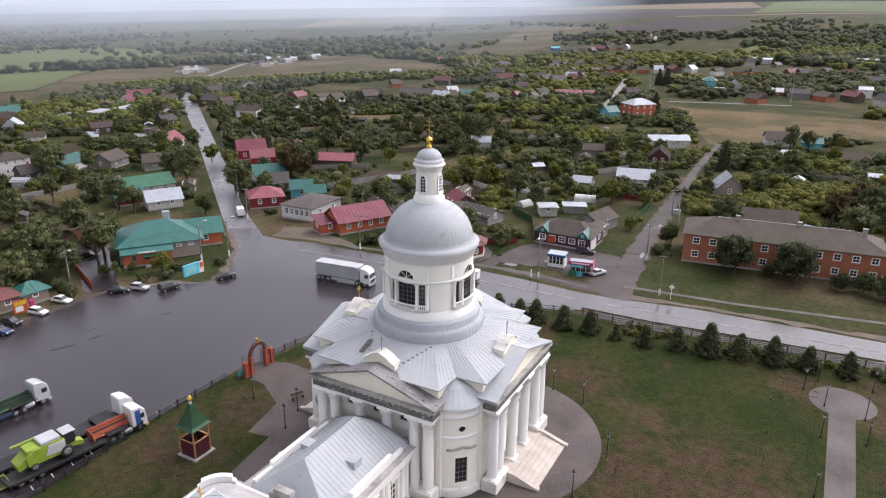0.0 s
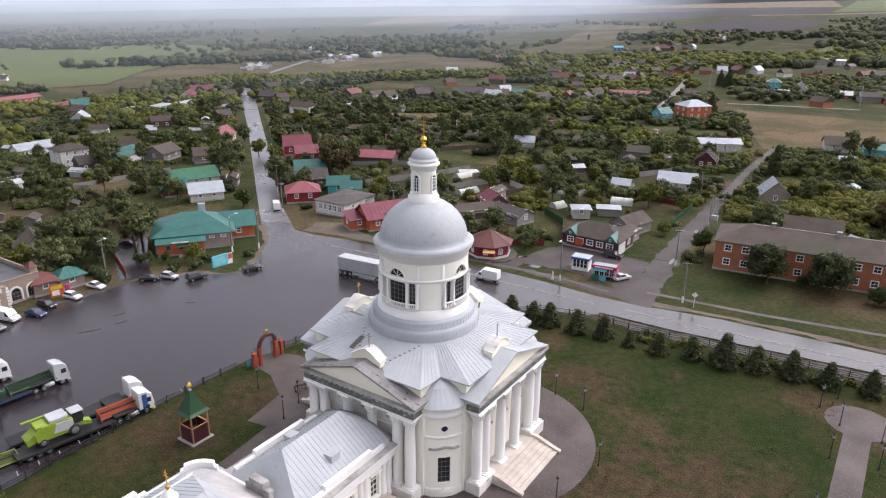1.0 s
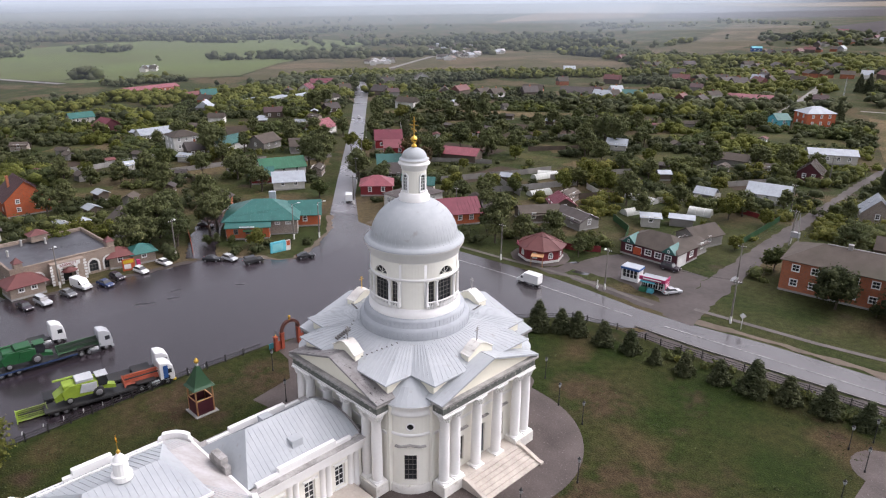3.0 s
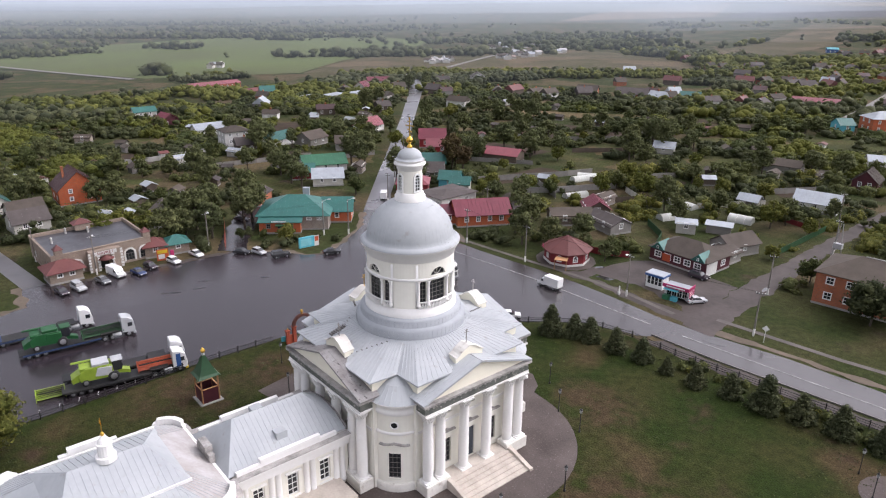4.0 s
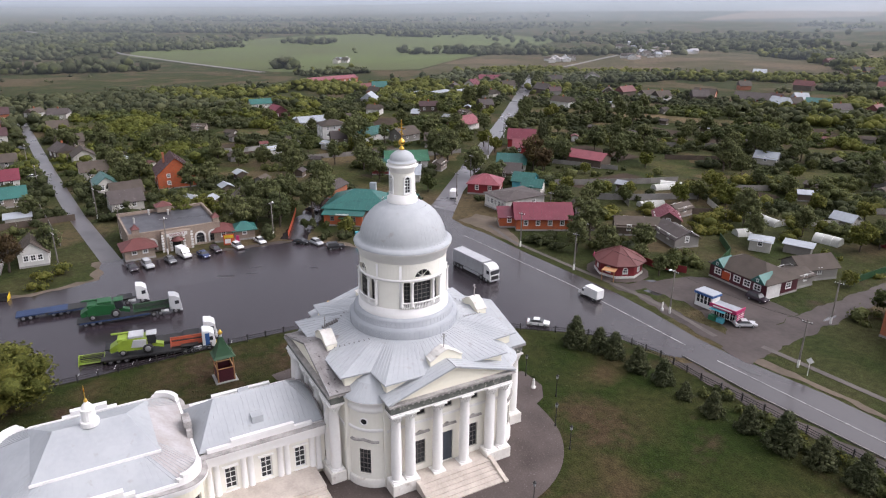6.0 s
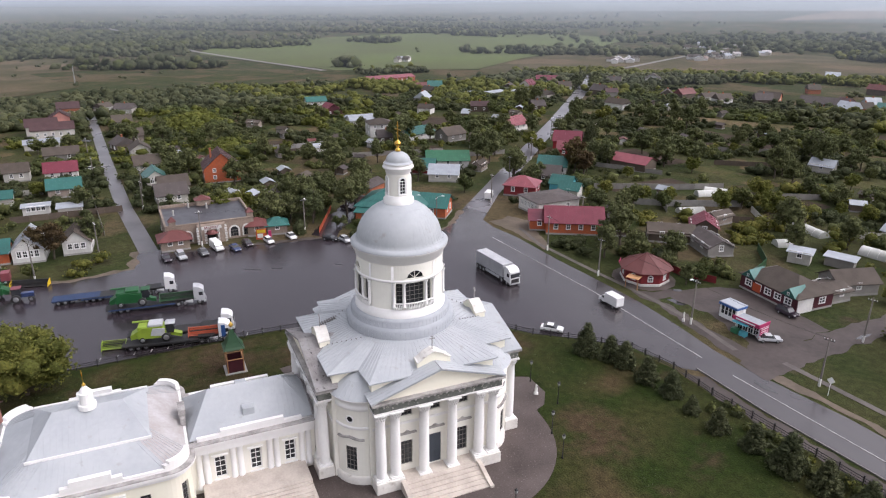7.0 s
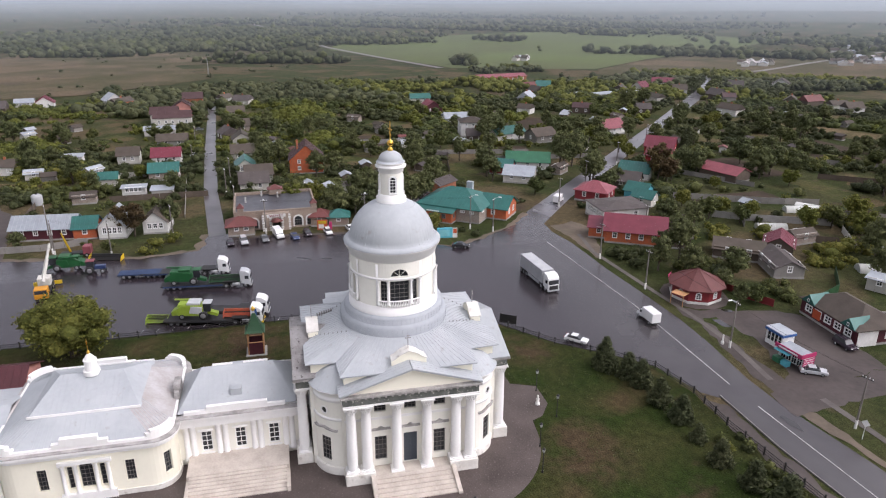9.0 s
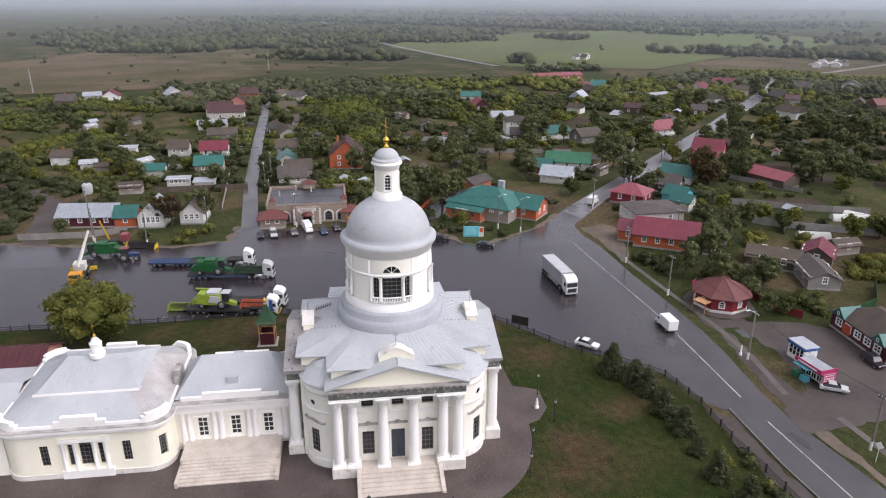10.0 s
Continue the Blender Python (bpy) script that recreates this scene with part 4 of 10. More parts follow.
for k in range(4):
    m = side(k) @ pose(0, 0, 0, 0, 0, 0)
    window(church, m @ pose(0, -RD + 0.3, 18.9), 2.3, 3.3, 4, 6, FRAMED)
    for s in (-1, 1):
        a = s * 1.95 * WDEG
        window(church, m @ pose(0, 0, 0, 0, 0, a) @ pose(0, -RD + 0.28, 18.9), 0.85, 3.3, 2, 6, FRAMED)
        for b in (1.37, 2.55):
            bmc = lathe(bmesh.new(), [(0.24, 0), (0.24, 0.12), (0.18, 0.2), (0.17, 1.6), (0.15, 2.8), (0.25, 3.0), (0.25, 3.12)], 12)
            part("small_column", bmc, WHITE, church).matrix_basis = m @ pose(0, 0, 0, 0, 0, s * b * WDEG) @ pose(0, -RD - 0.12, 19.2)
    lun = bmesh.new()
    lun.faces.new([lun.verts.new(v) for v in [(-1.2, -RD + 0.3, 22.75), (1.2, -RD + 0.3, 22.75), (1.2, -RD + 0.3, 23.95), (-1.2, -RD + 0.3, 23.95)]])
    lw = part("lunette", lun, GLASS, church, "dark half-round window")
    lw.matrix_basis = m
    bml = bmesh.new()
    K = 12
    for i in range(K):
        a0, a1 = math.pi * i / K, math.pi * (i + 1) / K
        pts = [(1.05 * math.cos(a0), 22.78 + 0.95 * math.sin(a0)), (1.05 * math.cos(a1), 22.78 + 0.95 * math.sin(a1))]
        f = []
        for x, z in (pts[0], pts[1]):
            f.append((x, z))
        ox = [(1.34 * math.cos(a) / max(abs(math.cos(a)), abs(math.sin(a))), 22.78 + 1.25 * math.sin(a) / max(abs(math.cos(a)), abs(math.sin(a)))) for a in (a0, a1)]
        face(bml, *[(x, -math.sqrt(RD * RD - x * x) - 0.03, z) for x, z in (f[0], f[1], ox[1], ox[0])])
        face(bml, *[(x, y, z) for x, z, y in ((f[0][0], f[0][1], -RD - 0.03), (f[1][0], f[1][1], -RD - 0.03), (f[1][0], f[1][1], -RD + 0.35), (f[0][0], f[0][1], -RD + 0.35))])
        if i % 3 == 0 and i:
            strip(bml, (0, -RD + 0.24, 22.78), (1.05 * math.cos(a0), -RD + 0.24, 22.78 + 0.95 * math.sin(a0)), (0, -1, 0), 0.05, 0.04)
    part("lunette_surround", bml, CREAM, lw)
    bmb = bmesh.new()
    for i in range(-13, 14):
        if abs(abs(i) - 7) < 1:
            continue
        a = radians(i * 0.195 * WDEG - 90)
        lathe(bmb, [(0.06, 18.85), (0.095, 19.1), (0.055, 19.45), (0.07, 19.62)], 6, pose((RD + 0.18) * math.cos(a), (RD + 0.18) * math.sin(a), 0))
    lathe(bmb, [(RD + 0.08, 19.6), (RD + 0.28, 19.6), (RD + 0.28, 19.72), (RD + 0.08, 19.72)], 24, None, -90 - 2.7 * WDEG, -90 + 2.7 * WDEG)
    part("balustrade", bmb, WHITE, church, "white little balustrade").matrix_basis = m
    # framed panels between the window groups
    bmp = bmesh.new()
    lathe(bmp, [(RD, 18.9), (RD + 0.08, 18.9), (RD + 0.08, 24.3), (RD, 24.3)], 3, None, -45 - 1.6 * WDEG, -45 - 1.3 * WDEG)
    lathe(bmp, [(RD, 18.9), (RD + 0.08, 18.9), (RD + 0.08, 24.3), (RD, 24.3)], 3, None, -45 + 1.3 * WDEG, -45 + 1.6 * WDEG)
    part("pilaster_strip", bmp, WHITE, church).matrix_basis = m
prof = []
for i in range(25):
    z = i / 24 * 4.68
    prof.append((5.22 * math.sqrt(max(0.0, 1 - (z / 4.86) ** 2)) + 0.4 * max(0, 1 - z / 0.5) ** 2, 26.15 + z))
prof = [p for p in prof if p[0] > 1.4] + [(1.4, 30.86)]
dome = part("dome", lathe(bmesh.new(), prof, 96), ROOF, church, "pale grey sheet dome with fine seams")
bms = bmesh.new()
for i in range(64):
    a = radians(i * 5.625)
    pts = [Vector((r * math.cos(a), r * math.sin(a), z)) for r, z in prof[::3]]
    for p, q in zip(pts, pts[1:]):
        strip(bms, p, q, (math.cos(a), math.sin(a), 0.6), 0.03, 0.018)
part("seams", bms, ROOF, dome)
RL = 1.42
lan = part("lantern", pierced(bmesh.new(), lambda u, v, d: Vector(((RL - d) * math.cos(radians(u)), (RL - d) * math.sin(radians(u)), v)), [-45 + i * 7.5 for i in range(49)], (31.0, 34.6),
                              [(90 * k - 14, 90 * k + 14, 31.95, 33.9) for k in range(4)], 0.25), CREAM, church, "cream round lantern with arched windows")
for k in range(4):
    window(lan, side(k) @ pose(0, -RL + 0.06, 31.95), 0.72, 1.95, 2, 4, FRAMEW, arch=True, bar=0.05, trim=0.15)
part("lantern_base", lathe(bmesh.new(), [(1.82, 30.5), (1.82, 31.2), (1.62, 31.35), (1.6, 31.65), (RL, 31.7)], 48), WHITE, church)
part("lantern_cornice", lathe(bmesh.new(), [(RL, 34.3), (RL + 0.1, 34.4), (RL + 0.12, 34.7), (RL + 0.42, 34.95), (RL + 0.45, 35.1), (RL + 0.2, 35.2), (RL + 0.2, 35.35), (RL + 0.32, 35.45), (RL + 0.32, 35.52)], 48), WHITE, church)
part("lantern_dome", lathe(bmesh.new(), [(1.7, 35.5), (1.52, 35.66)] + [(1.46 * math.cos(radians(a)), 35.66 + 1.16 * math.sin(radians(a))) for a in range(0, 88, 8)] + [(0.12, 36.9)], 48), ROOF, church)
bmc = bmesh.new()
lathe(bmc, [(0.3, 36.85), (0.32, 37.0), (0.14, 37.25), (0.12, 37.35), (0.3, 37.42), (0.41, 37.7), (0.3, 38.0), (0.12, 38.08), (0.06, 38.2)], 20)
box(bmc, -0.05, 0.05, -0.05, 0.05, 38.1, 40.3)
box(bmc, -0.62, 0.62, -0.04, 0.04, 39.3, 39.4)
box(bmc, -0.3, 0.3, -0.04, 0.04, 39.75, 39.83)
box(bmc, -0.36, 0.36, -0.035, 0.035, 38.75, 38.83, Matrix.Translation((0, 0, 38.79)) @ pose(0, 0, 0, 0, 25, 0) @ Matrix.Translation((0, 0, -38.79)))
part("dome_cross", bmc, GOLD, church, "gilded ball and eastern cross").matrix_basis = pose(0, 0, 0, 0, 0, 12)

# outer stairs with cheek walls, on the long sides
for k in (1, 3):
    m = side(k)
    for i in range(6):
        part("step", bevelled(boxes((-4.6, 4.6, -13.31 - 0.62 * (6 - i), -13.31, 0.165 * i, 0.165 * (i + 1))), 0.015), STONE, church, "worn stone step").matrix_basis = m
    for s in (-1, 1):
        bmw = bmesh.new()
        pr = [(-13.3, 0), (-17.3, 0), (-17.3, 0.35), (-16.8, 0.4), (-14.1, 1.25), (-13.3, 1.25)]
        lo = [bmw.verts.new((s * 4.85 - 0.25, y, z)) for y, z in pr]
        hi = [bmw.verts.new((s * 4.85 + 0.25, y, z)) for y, z in pr]
        bmw.faces.new(lo)
        bmw.faces.new(hi[::-1])
        for i in range(6):
            bmw.faces.new((lo[i], hi[i], hi[(i + 1) % 6], lo[(i + 1) % 6]))
        bmesh.ops.recalc_face_normals(bmw, faces=bmw.faces[:])
        part("cheek_wall", bmw, STONE, church).matrix_basis = m

# middle wing between the domed part and the hall
for s in (-1, 1):
    m = pose(0, 0, 0, 0, 0, 90 * s)
    f = (lambda u, v, d: Vector((u, -5.0 + d, v)))
    hs = [(-s * c - 0.66, -s * c + 0.66, 1.55, 4.4) for c in (24.0, 20.0, 16.0)]
    lo_u, hi_u = sorted((-s * 13.0, -s * 27.2))
    part("wing_wall", pierced(bmesh.new(), f, (lo_u, hi_u), (0, 6.9), hs, 0.6), CREAM, church).matrix_basis = m
    for c in (24.0, 20.0, 16.0):
        window(church, m @ pose(-s * c, -4.75, 1.55), 1.32, 2.85, 2, 4, FRAMEW, bar=0.13)
        part("sill", boxes((-s * c - 0.8, -s * c + 0.8, -5.12, -5.0, 0.9, 1.5)), WHITE, church).matrix_basis = m
        part("lintel", boxes((-s * c - 0.9, -s * c + 0.9, -5.3, -5.0, 4.6, 4.78)), WHITE, church).matrix_basis = m
    for c in (26.3, 25.5, 22.55, 21.75, 18.4, 17.6, 14.6, 13.8):
        part("half_column", lathe(bmesh.new(), [(0.45, 0.7), (0.45, 0.9), (0.36, 1.0), (0.33, 5.1), (0.45, 5.3), (0.45, 5.5)], 14), WHITE, church).matrix_basis = m @ pose(-s * c, -5.02, 0)
    part("wing_entablature", boxes((lo_u, hi_u, -5.5, -4.5, 5.5, 6.2), (lo_u, hi_u, -5.9, -4.5, 6.7, 6.95), (lo_u, hi_u, -5.6, -4.5, 6.2, 6.7)), WHITE, church).matrix_basis = m
    part("gutter_ledge", boxes((lo_u, hi_u, -5.92, -5.0, 6.95, 7.02)), DIRTY, church).matrix_basis = m
    a, b = sorted((-s * 14.4, -s * 26.2))
    c, d = sorted((-s * 16.5, -s * 23.6))
    part("parapet", boxes((a, b, -5.15, -4.75, 7.02, 7.45), (c, d, -5.2, -4.7, 7.45, 7.95)), WHITE, church).matrix_basis = m
bmr, bms = bmesh.new(), bmesh.new()
e, zr, ze = 4.85, 10.5, 7.1
A = [(-e, -12.9, ze), (e, -12.9, ze), (e, -27.0, ze), (-e, -27.0, ze)]
arc = [(e * i / 8, -12.95, ze + 1.35 * (1 - (i / 8) ** 2)) for i in range(-8, 9)]
T = [(0, -15.8, zr), (0, -24.2, zr)]
face(bmr, A[1], A[2], T[1], T[0])
face(bmr, A[3], A[0], T[0], T[1])
flash = bmesh.new()
for p, q in zip(arc, arc[1:]):
    face(bmr, p, q, T[0])
    tube(flash, Vector(p) + Vector((0, 0, 0.05)), Vector(q) + Vector((0, 0, 0.05)), 0.14, 0.14, 6)
    strip(bms, p, T[0], (0, 0.5, 0.8), 0.03, 0.03)
face(bmr, A[2], A[3], T[1])
for i in range(24):
    y = -13.2 - 0.57 * i
    top_z = ze + (zr - ze) * min(1, (-12.9 - y) / 2.9, (y + 27.0) / 2.8)
    xr = e * (zr - top_z) / (zr - ze)
    for s in (-1, 1):
        n = Vector((s * (zr - ze), 0, e)).normalized()
        strip(bms, (s * e, y, ze), (s * xr, y, top_z), n, 0.05, 0.04)
wr = part("wing_roof", bmr, ROOF, church, "pale grey hipped sheet roof")
part("flashing", flash, SOILED, wr, "dark curved flashing against the portico")
part("seams", bms, ROOF, wr)
for s in (-1, 1):
    part("roof_hatch", boxes((s * 2.9 - 0.55, s * 2.9 + 0.55, -20.8, -19.5, 7.9, 8.95)), ROOF, wr, "small roof hatch")

# terrace with steps beside the middle wing
for s in (-1, 1):
    m = pose(0, 0, 0, 0, 0, 90 * s)
    u = -s * 20.3
    part("terrace", bevelled(boxes((u - 5.9, u + 5.9, -9.2, -5.0, 0, 1.3)), 0.03), STONE, church, "worn stone terrace").matrix_basis = m
    for i in range(7):
        part("step", bevelled(boxes((u - 5.6, u + 5.6, -9.2 - 0.46 * (7 - i), -9.21, 0.17 * i, 0.17 * (i + 1))), 0.015), STONE, church, "worn stone step").matrix_basis = m
    for q in (-1, 1):
        part("cheek_wall", boxes((u + q * 5.75 - 0.2, u + q * 5.75 + 0.2, -12.6, -9.0, 0, 0.7)), STONE, church).matrix_basis = m

# the long hall with rounded corners
RC = 2.6
HALL = []
for cx, cy, a0 in ((8.9 - RC, -27.2 - RC, 0), (-8.9 + RC, -27.2 - RC, 90), (-8.9 + RC, -46.2 + RC, 180), (8.9 - RC, -46.2 + RC, 270)):
    HALL += [(cx + RC * math.cos(radians(a0 + i * 10)), cy + RC * math.sin(radians(a0 + i * 10))) for i in range(10)]


def grown(poly, d, cx=0, cy=-36.7, hx=8.9, hy=9.5):
    return [(cx + (x - cx) * (hx + d) / hx, cy + (y - cy) * (hy + d) / hy) for x, y in poly]


cum = [0.0]
loop = HALL + HALL[:1]
for p, q in zip(loop, loop[1:]):
    cum.append(cum[-1] + math.hypot(q[0] - p[0], q[1] - p[1]))


def hall(u, v, d):
    u %= cum[-1]
    for i in range(len(cum) - 1):
        if cum[i] <= u <= cum[i + 1] + 1e-6:
            t = (u - cum[i]) / (cum[i + 1] - cum[i])
            p, q = Vector(loop[i]), Vector(loop[i + 1])
            n = Vector((-(q - p).y, (q - p).x)).normalized()
            w = p.lerp(q, t) + n * d
            return Vector((w.x, w.y, v))


# u runs anticlockwise from the east corner; the +x wall is the last straight, the -x wall the middle one
u_px = lambda y: cum[-1] - (-27.2 - RC - y)
u_mx = lambda y: cum[19] + (-27.2 - RC - y)
hh = []
for fn in (u_px, u_mx):
    hh += [(fn(y) - 0.52, fn(y) + 0.52, 1.75, 4.6) for y in (-41.2, -32.0)]
    hh += [(fn(-36.6) - 0.72, fn(-36.6) + 0.72, 1.6, 5.1), (fn(-38.3) - 0.3, fn(-38.3) + 0.3, 1.6, 4.6), (fn(-34.9) - 0.3, fn(-34.9) + 0.3, 1.6, 4.6)]
mid_u = (cum[4] + cum[5]) / 2
hh += [(mid_u - 0.5, mid_u + 0.5, 1.75, 4.6)]
part("hall_wall", pierced(bmesh.new(), hall, cum, (0, 1, 6.6), hh, 0.6), BUFF, church, "pale yellow hall with rounded corners")
for x, yaw in ((8.9, 90), (-8.9, -90)):
    sg = 1 if x > 0 else -1
    for y in (-41.2, -32.0):
        window(church, pose(x - sg * 0.3, y, 1.75, 0, 0, yaw), 1.04, 2.85, 3, 5, FRAMED, bar=0.05)
    window(church, pose(x - sg * 0.3, -36.6, 1.6, 0, 0, yaw), 1.44, 3.5, 3, 5, FRAMED, arch=True, bar=0.05)
    for y in (-38.3, -34.9):
        window(church, pose(x - sg * 0.3, y, 1.6, 0, 0, yaw), 0.6, 3.0, 1, 5, FRAMED, bar=0.05)
    for y in (-39.0, -37.65, -35.55, -34.25):
        part("small_column", lathe(bmesh.new(), [(0.3, 0), (0.3, 0.15), (0.22, 0.25), (0.2, 3.5), (0.32, 3.7), (0.32, 3.85)], 14), WHITE, church).matrix_basis = pose(x + sg * 0.12, y, 1.1)
    part("window_bay", boxes((min(x, x + sg * 0.35), max(x, x + sg * 0.35), -39.5, -33.7, 0.0, 1.1), (min(x, x + sg * 0.3), max(x, x + sg * 0.3), -39.4, -33.8, 4.95, 5.4)), WHITE, church)
p, q = hall(mid_u, 0, 0.3), hall(mid_u + 0.1, 0, 0.3)
window(church, pose(p.x, p.y, 1.75, 0, 0, 45 + 90), 1.0, 2.85, 3, 5, FRAMED, bar=0.05)
part("hall_plinth", prism(bmesh.new(), grown(HALL, 0.15), 0, 0.7), PLINTH, church)
part("hall_entablature", prism(prism(bmesh.new(), grown(HALL, 0.25), 5.95, 6.5), grown(HALL, 0.65), 6.55, 6.85), WHITE, church)
part("gutter_ledge", prism(bmesh.new(), grown(HALL, 0.66), 6.86, 6.95), DIRTY, church)
bmp = bmesh.new()
part("hall_parapet", prism(prism(bmp, grown(HALL, 0.1), 6.95, 7.3), grown(HALL, -0.25), 7.3, 7.32), WHITE, church)
bmr, bms = bmesh.new(), bmesh.new()
rim, fold = grown(HALL, -0.1), grown(HALL, -3.6)
bme = bmesh.new()
for i in range(len(rim)):
    j = (i + 1) % len(rim)
    face(bme if rim[i][1] > -29.5 and rim[j][1] > -29.5 else bmr, (*rim[i], 7.25), (*rim[j], 7.25), (*fold[j], 9.3), (*fold[i], 9.3))
    strip(bms, (*rim[i], 7.26), (*fold[i], 9.31), (0, 0, 1), 0.05, 0.04)
for s in (-1, 1):
    for i in range(19):
        y = -31.2 - 0.58 * i
        strip(bms, (s * 8.8, y, 7.26), (s * 5.28, y + (y + 36.7) * -0.12, 9.31), (s * 0.5, 0, 0.87), 0.05, 0.04)
B = [(5.3, -30.8, 9.28), (-5.3, -30.8, 9.28), (-5.3, -42.6, 9.28), (5.3, -42.6, 9.28)]
T = [(0, -33.2, 11.45), (0, -40.2, 11.45)]
C = [(5.45, -30.6, 9.12), (-5.45, -30.6, 9.12), (-5.45, -42.8, 9.12), (5.45, -42.8, 9.12)]
face(bmr, B[1], B[0], T[0])
face(bmr, B[3], B[2], T[1])
face(bmr, B[0], B[3], T[1], T[0])
face(bmr, B[2], B[1], T[0], T[1])
for i in range(4):
    face(bmr, C[i], C[(i + 1) % 4], B[(i + 1) % 4], B[i])
for i in range(20):
    y = -31.1 - 0.58 * i
    z = 9.28 + 2.17 * min(1, (-30.8 - y) / 2.4, (y + 42.6) / 2.4)
    x = 5.3 * (11.45 - z) / 2.17
    for s in (-1, 1):
        strip(bms, (s * 5.3, y, 9.29), (s * x, y, z), (s * 0.4, 0, 0.9), 0.05, 0.04)
hr = part("hall_roof", bmr, ROOF, church, "pale grey stepped sheet roof")
part("seams", bms, ROOF, hr)
part("east_slope", bme, WORN, hr, "dirty rust-stained roof slope")
for x in (5.42, -5.42):
    part("snow_guard", boxes((x - 0.07, x + 0.07, -42.7, -30.7, 9.15, 9.45)), WHITE, hr)
for x in (8.75, -8.75):
    part("parapet_block", boxes((x - 0.25, x + 0.25, -39.6, -33.8, 7.25, 7.75), (x - 0.3, x + 0.3, -38.7, -34.8, 7.75, 8.35)), WHITE, church)
outer, inner = grown(HALL, 0.12), grown(HALL, -0.32)
for k in range(4):
    bmw = bmesh.new()
    for i in range(10 * k, 10 * k + 9):
        h = 7.72 if i % 10 in (0, 8) else 8.1
        prism(bmw, [outer[i], outer[i + 1], inner[i + 1], inner[i]], 7.2, h)
    part("corner_parapet", bmw, WHITE, church, "curved white parapet on the rounded corner")
part("east_block", boxes((-1.7, 1.7, -27.6, -27.0, 7.2, 8.3), (-1.0, 1.0, -27.7, -26.9, 8.3, 9.0)), DIRTY, church, "weathered parapet block")
bmc = bmesh.new()
lathe(bmc, [(0.95, 0), (0.95, 0.55), (0.72, 0.6), (0.68, 1.75), (0.76, 1.8), (0.76, 1.92), (0.6, 2.0), (0.44, 2.35), (0.36, 2.45), (0.14, 2.7)], 16)
cup = part("cupola", bmc, WHITE, church, "small white cupola with gilded cross")
for p in cup.data.polygons:
    p.use_smooth = False
cup.matrix_basis = pose(0, -36.7, 11.25)
bmc = bmesh.new()
lathe(bmc, [(0.1, 2.65), (0.22, 2.85), (0.1, 3.05), (0.04, 3.1)], 12)
box(bmc, -0.035, 0.035, -0.035, 0.035, 3.05, 4.6)
box(bmc, -0.35, 0.35, -0.03, 0.03, 3.95, 4.03)
box(bmc, -0.2, 0.2, -0.03, 0.03, 4.25, 4.31)
part("cross", bmc, GOLD, cup)
# low wing that goes on towards the bell tower
bmw = bmesh.new()
for s in (-1, 1):
    w_ = pierced(bmesh.new(), (lambda u, v, d, s=s: Vector((s * (7.6 - d), u, v))), (-75, -46.0), (0, 5.8), [(-48.6, -47.6, 1.8, 4.0), (-52.6, -51.6, 1.8, 4.0)], 0.5)
    part("wing_wall", w_, CREAM, church)
    for y in (-48.1, -52.1):
        window(church, pose(s * 7.4, y, 1.8, 0, 0, 90 * s), 1.0, 2.2, 4, 4, FRAMEW, bar=0.12)
bmr = bmesh.new()
face(bmr, (8.1, -46, 5.8), (8.1, -75, 5.8), (0, -75, 8.2), (0, -46, 8.2))
face(bmr, (-8.1, -75, 5.8), (-8.1, -46, 5.8), (0, -46, 8.2), (0, -75, 8.2))
part("wing_roof", bmr, ROOF, church)

# ---- building tools ----
def paint(name, c, rough=0.6, metal=0.0, rand=0.12, bump=0.08, stain=None, big=0.5, fine=4.0):
    return mat(name, c, tuple(v * 0.78 for v in c), rough, metal, big=big, fine=fine, bump=bump, rand=rand, stain=stain)


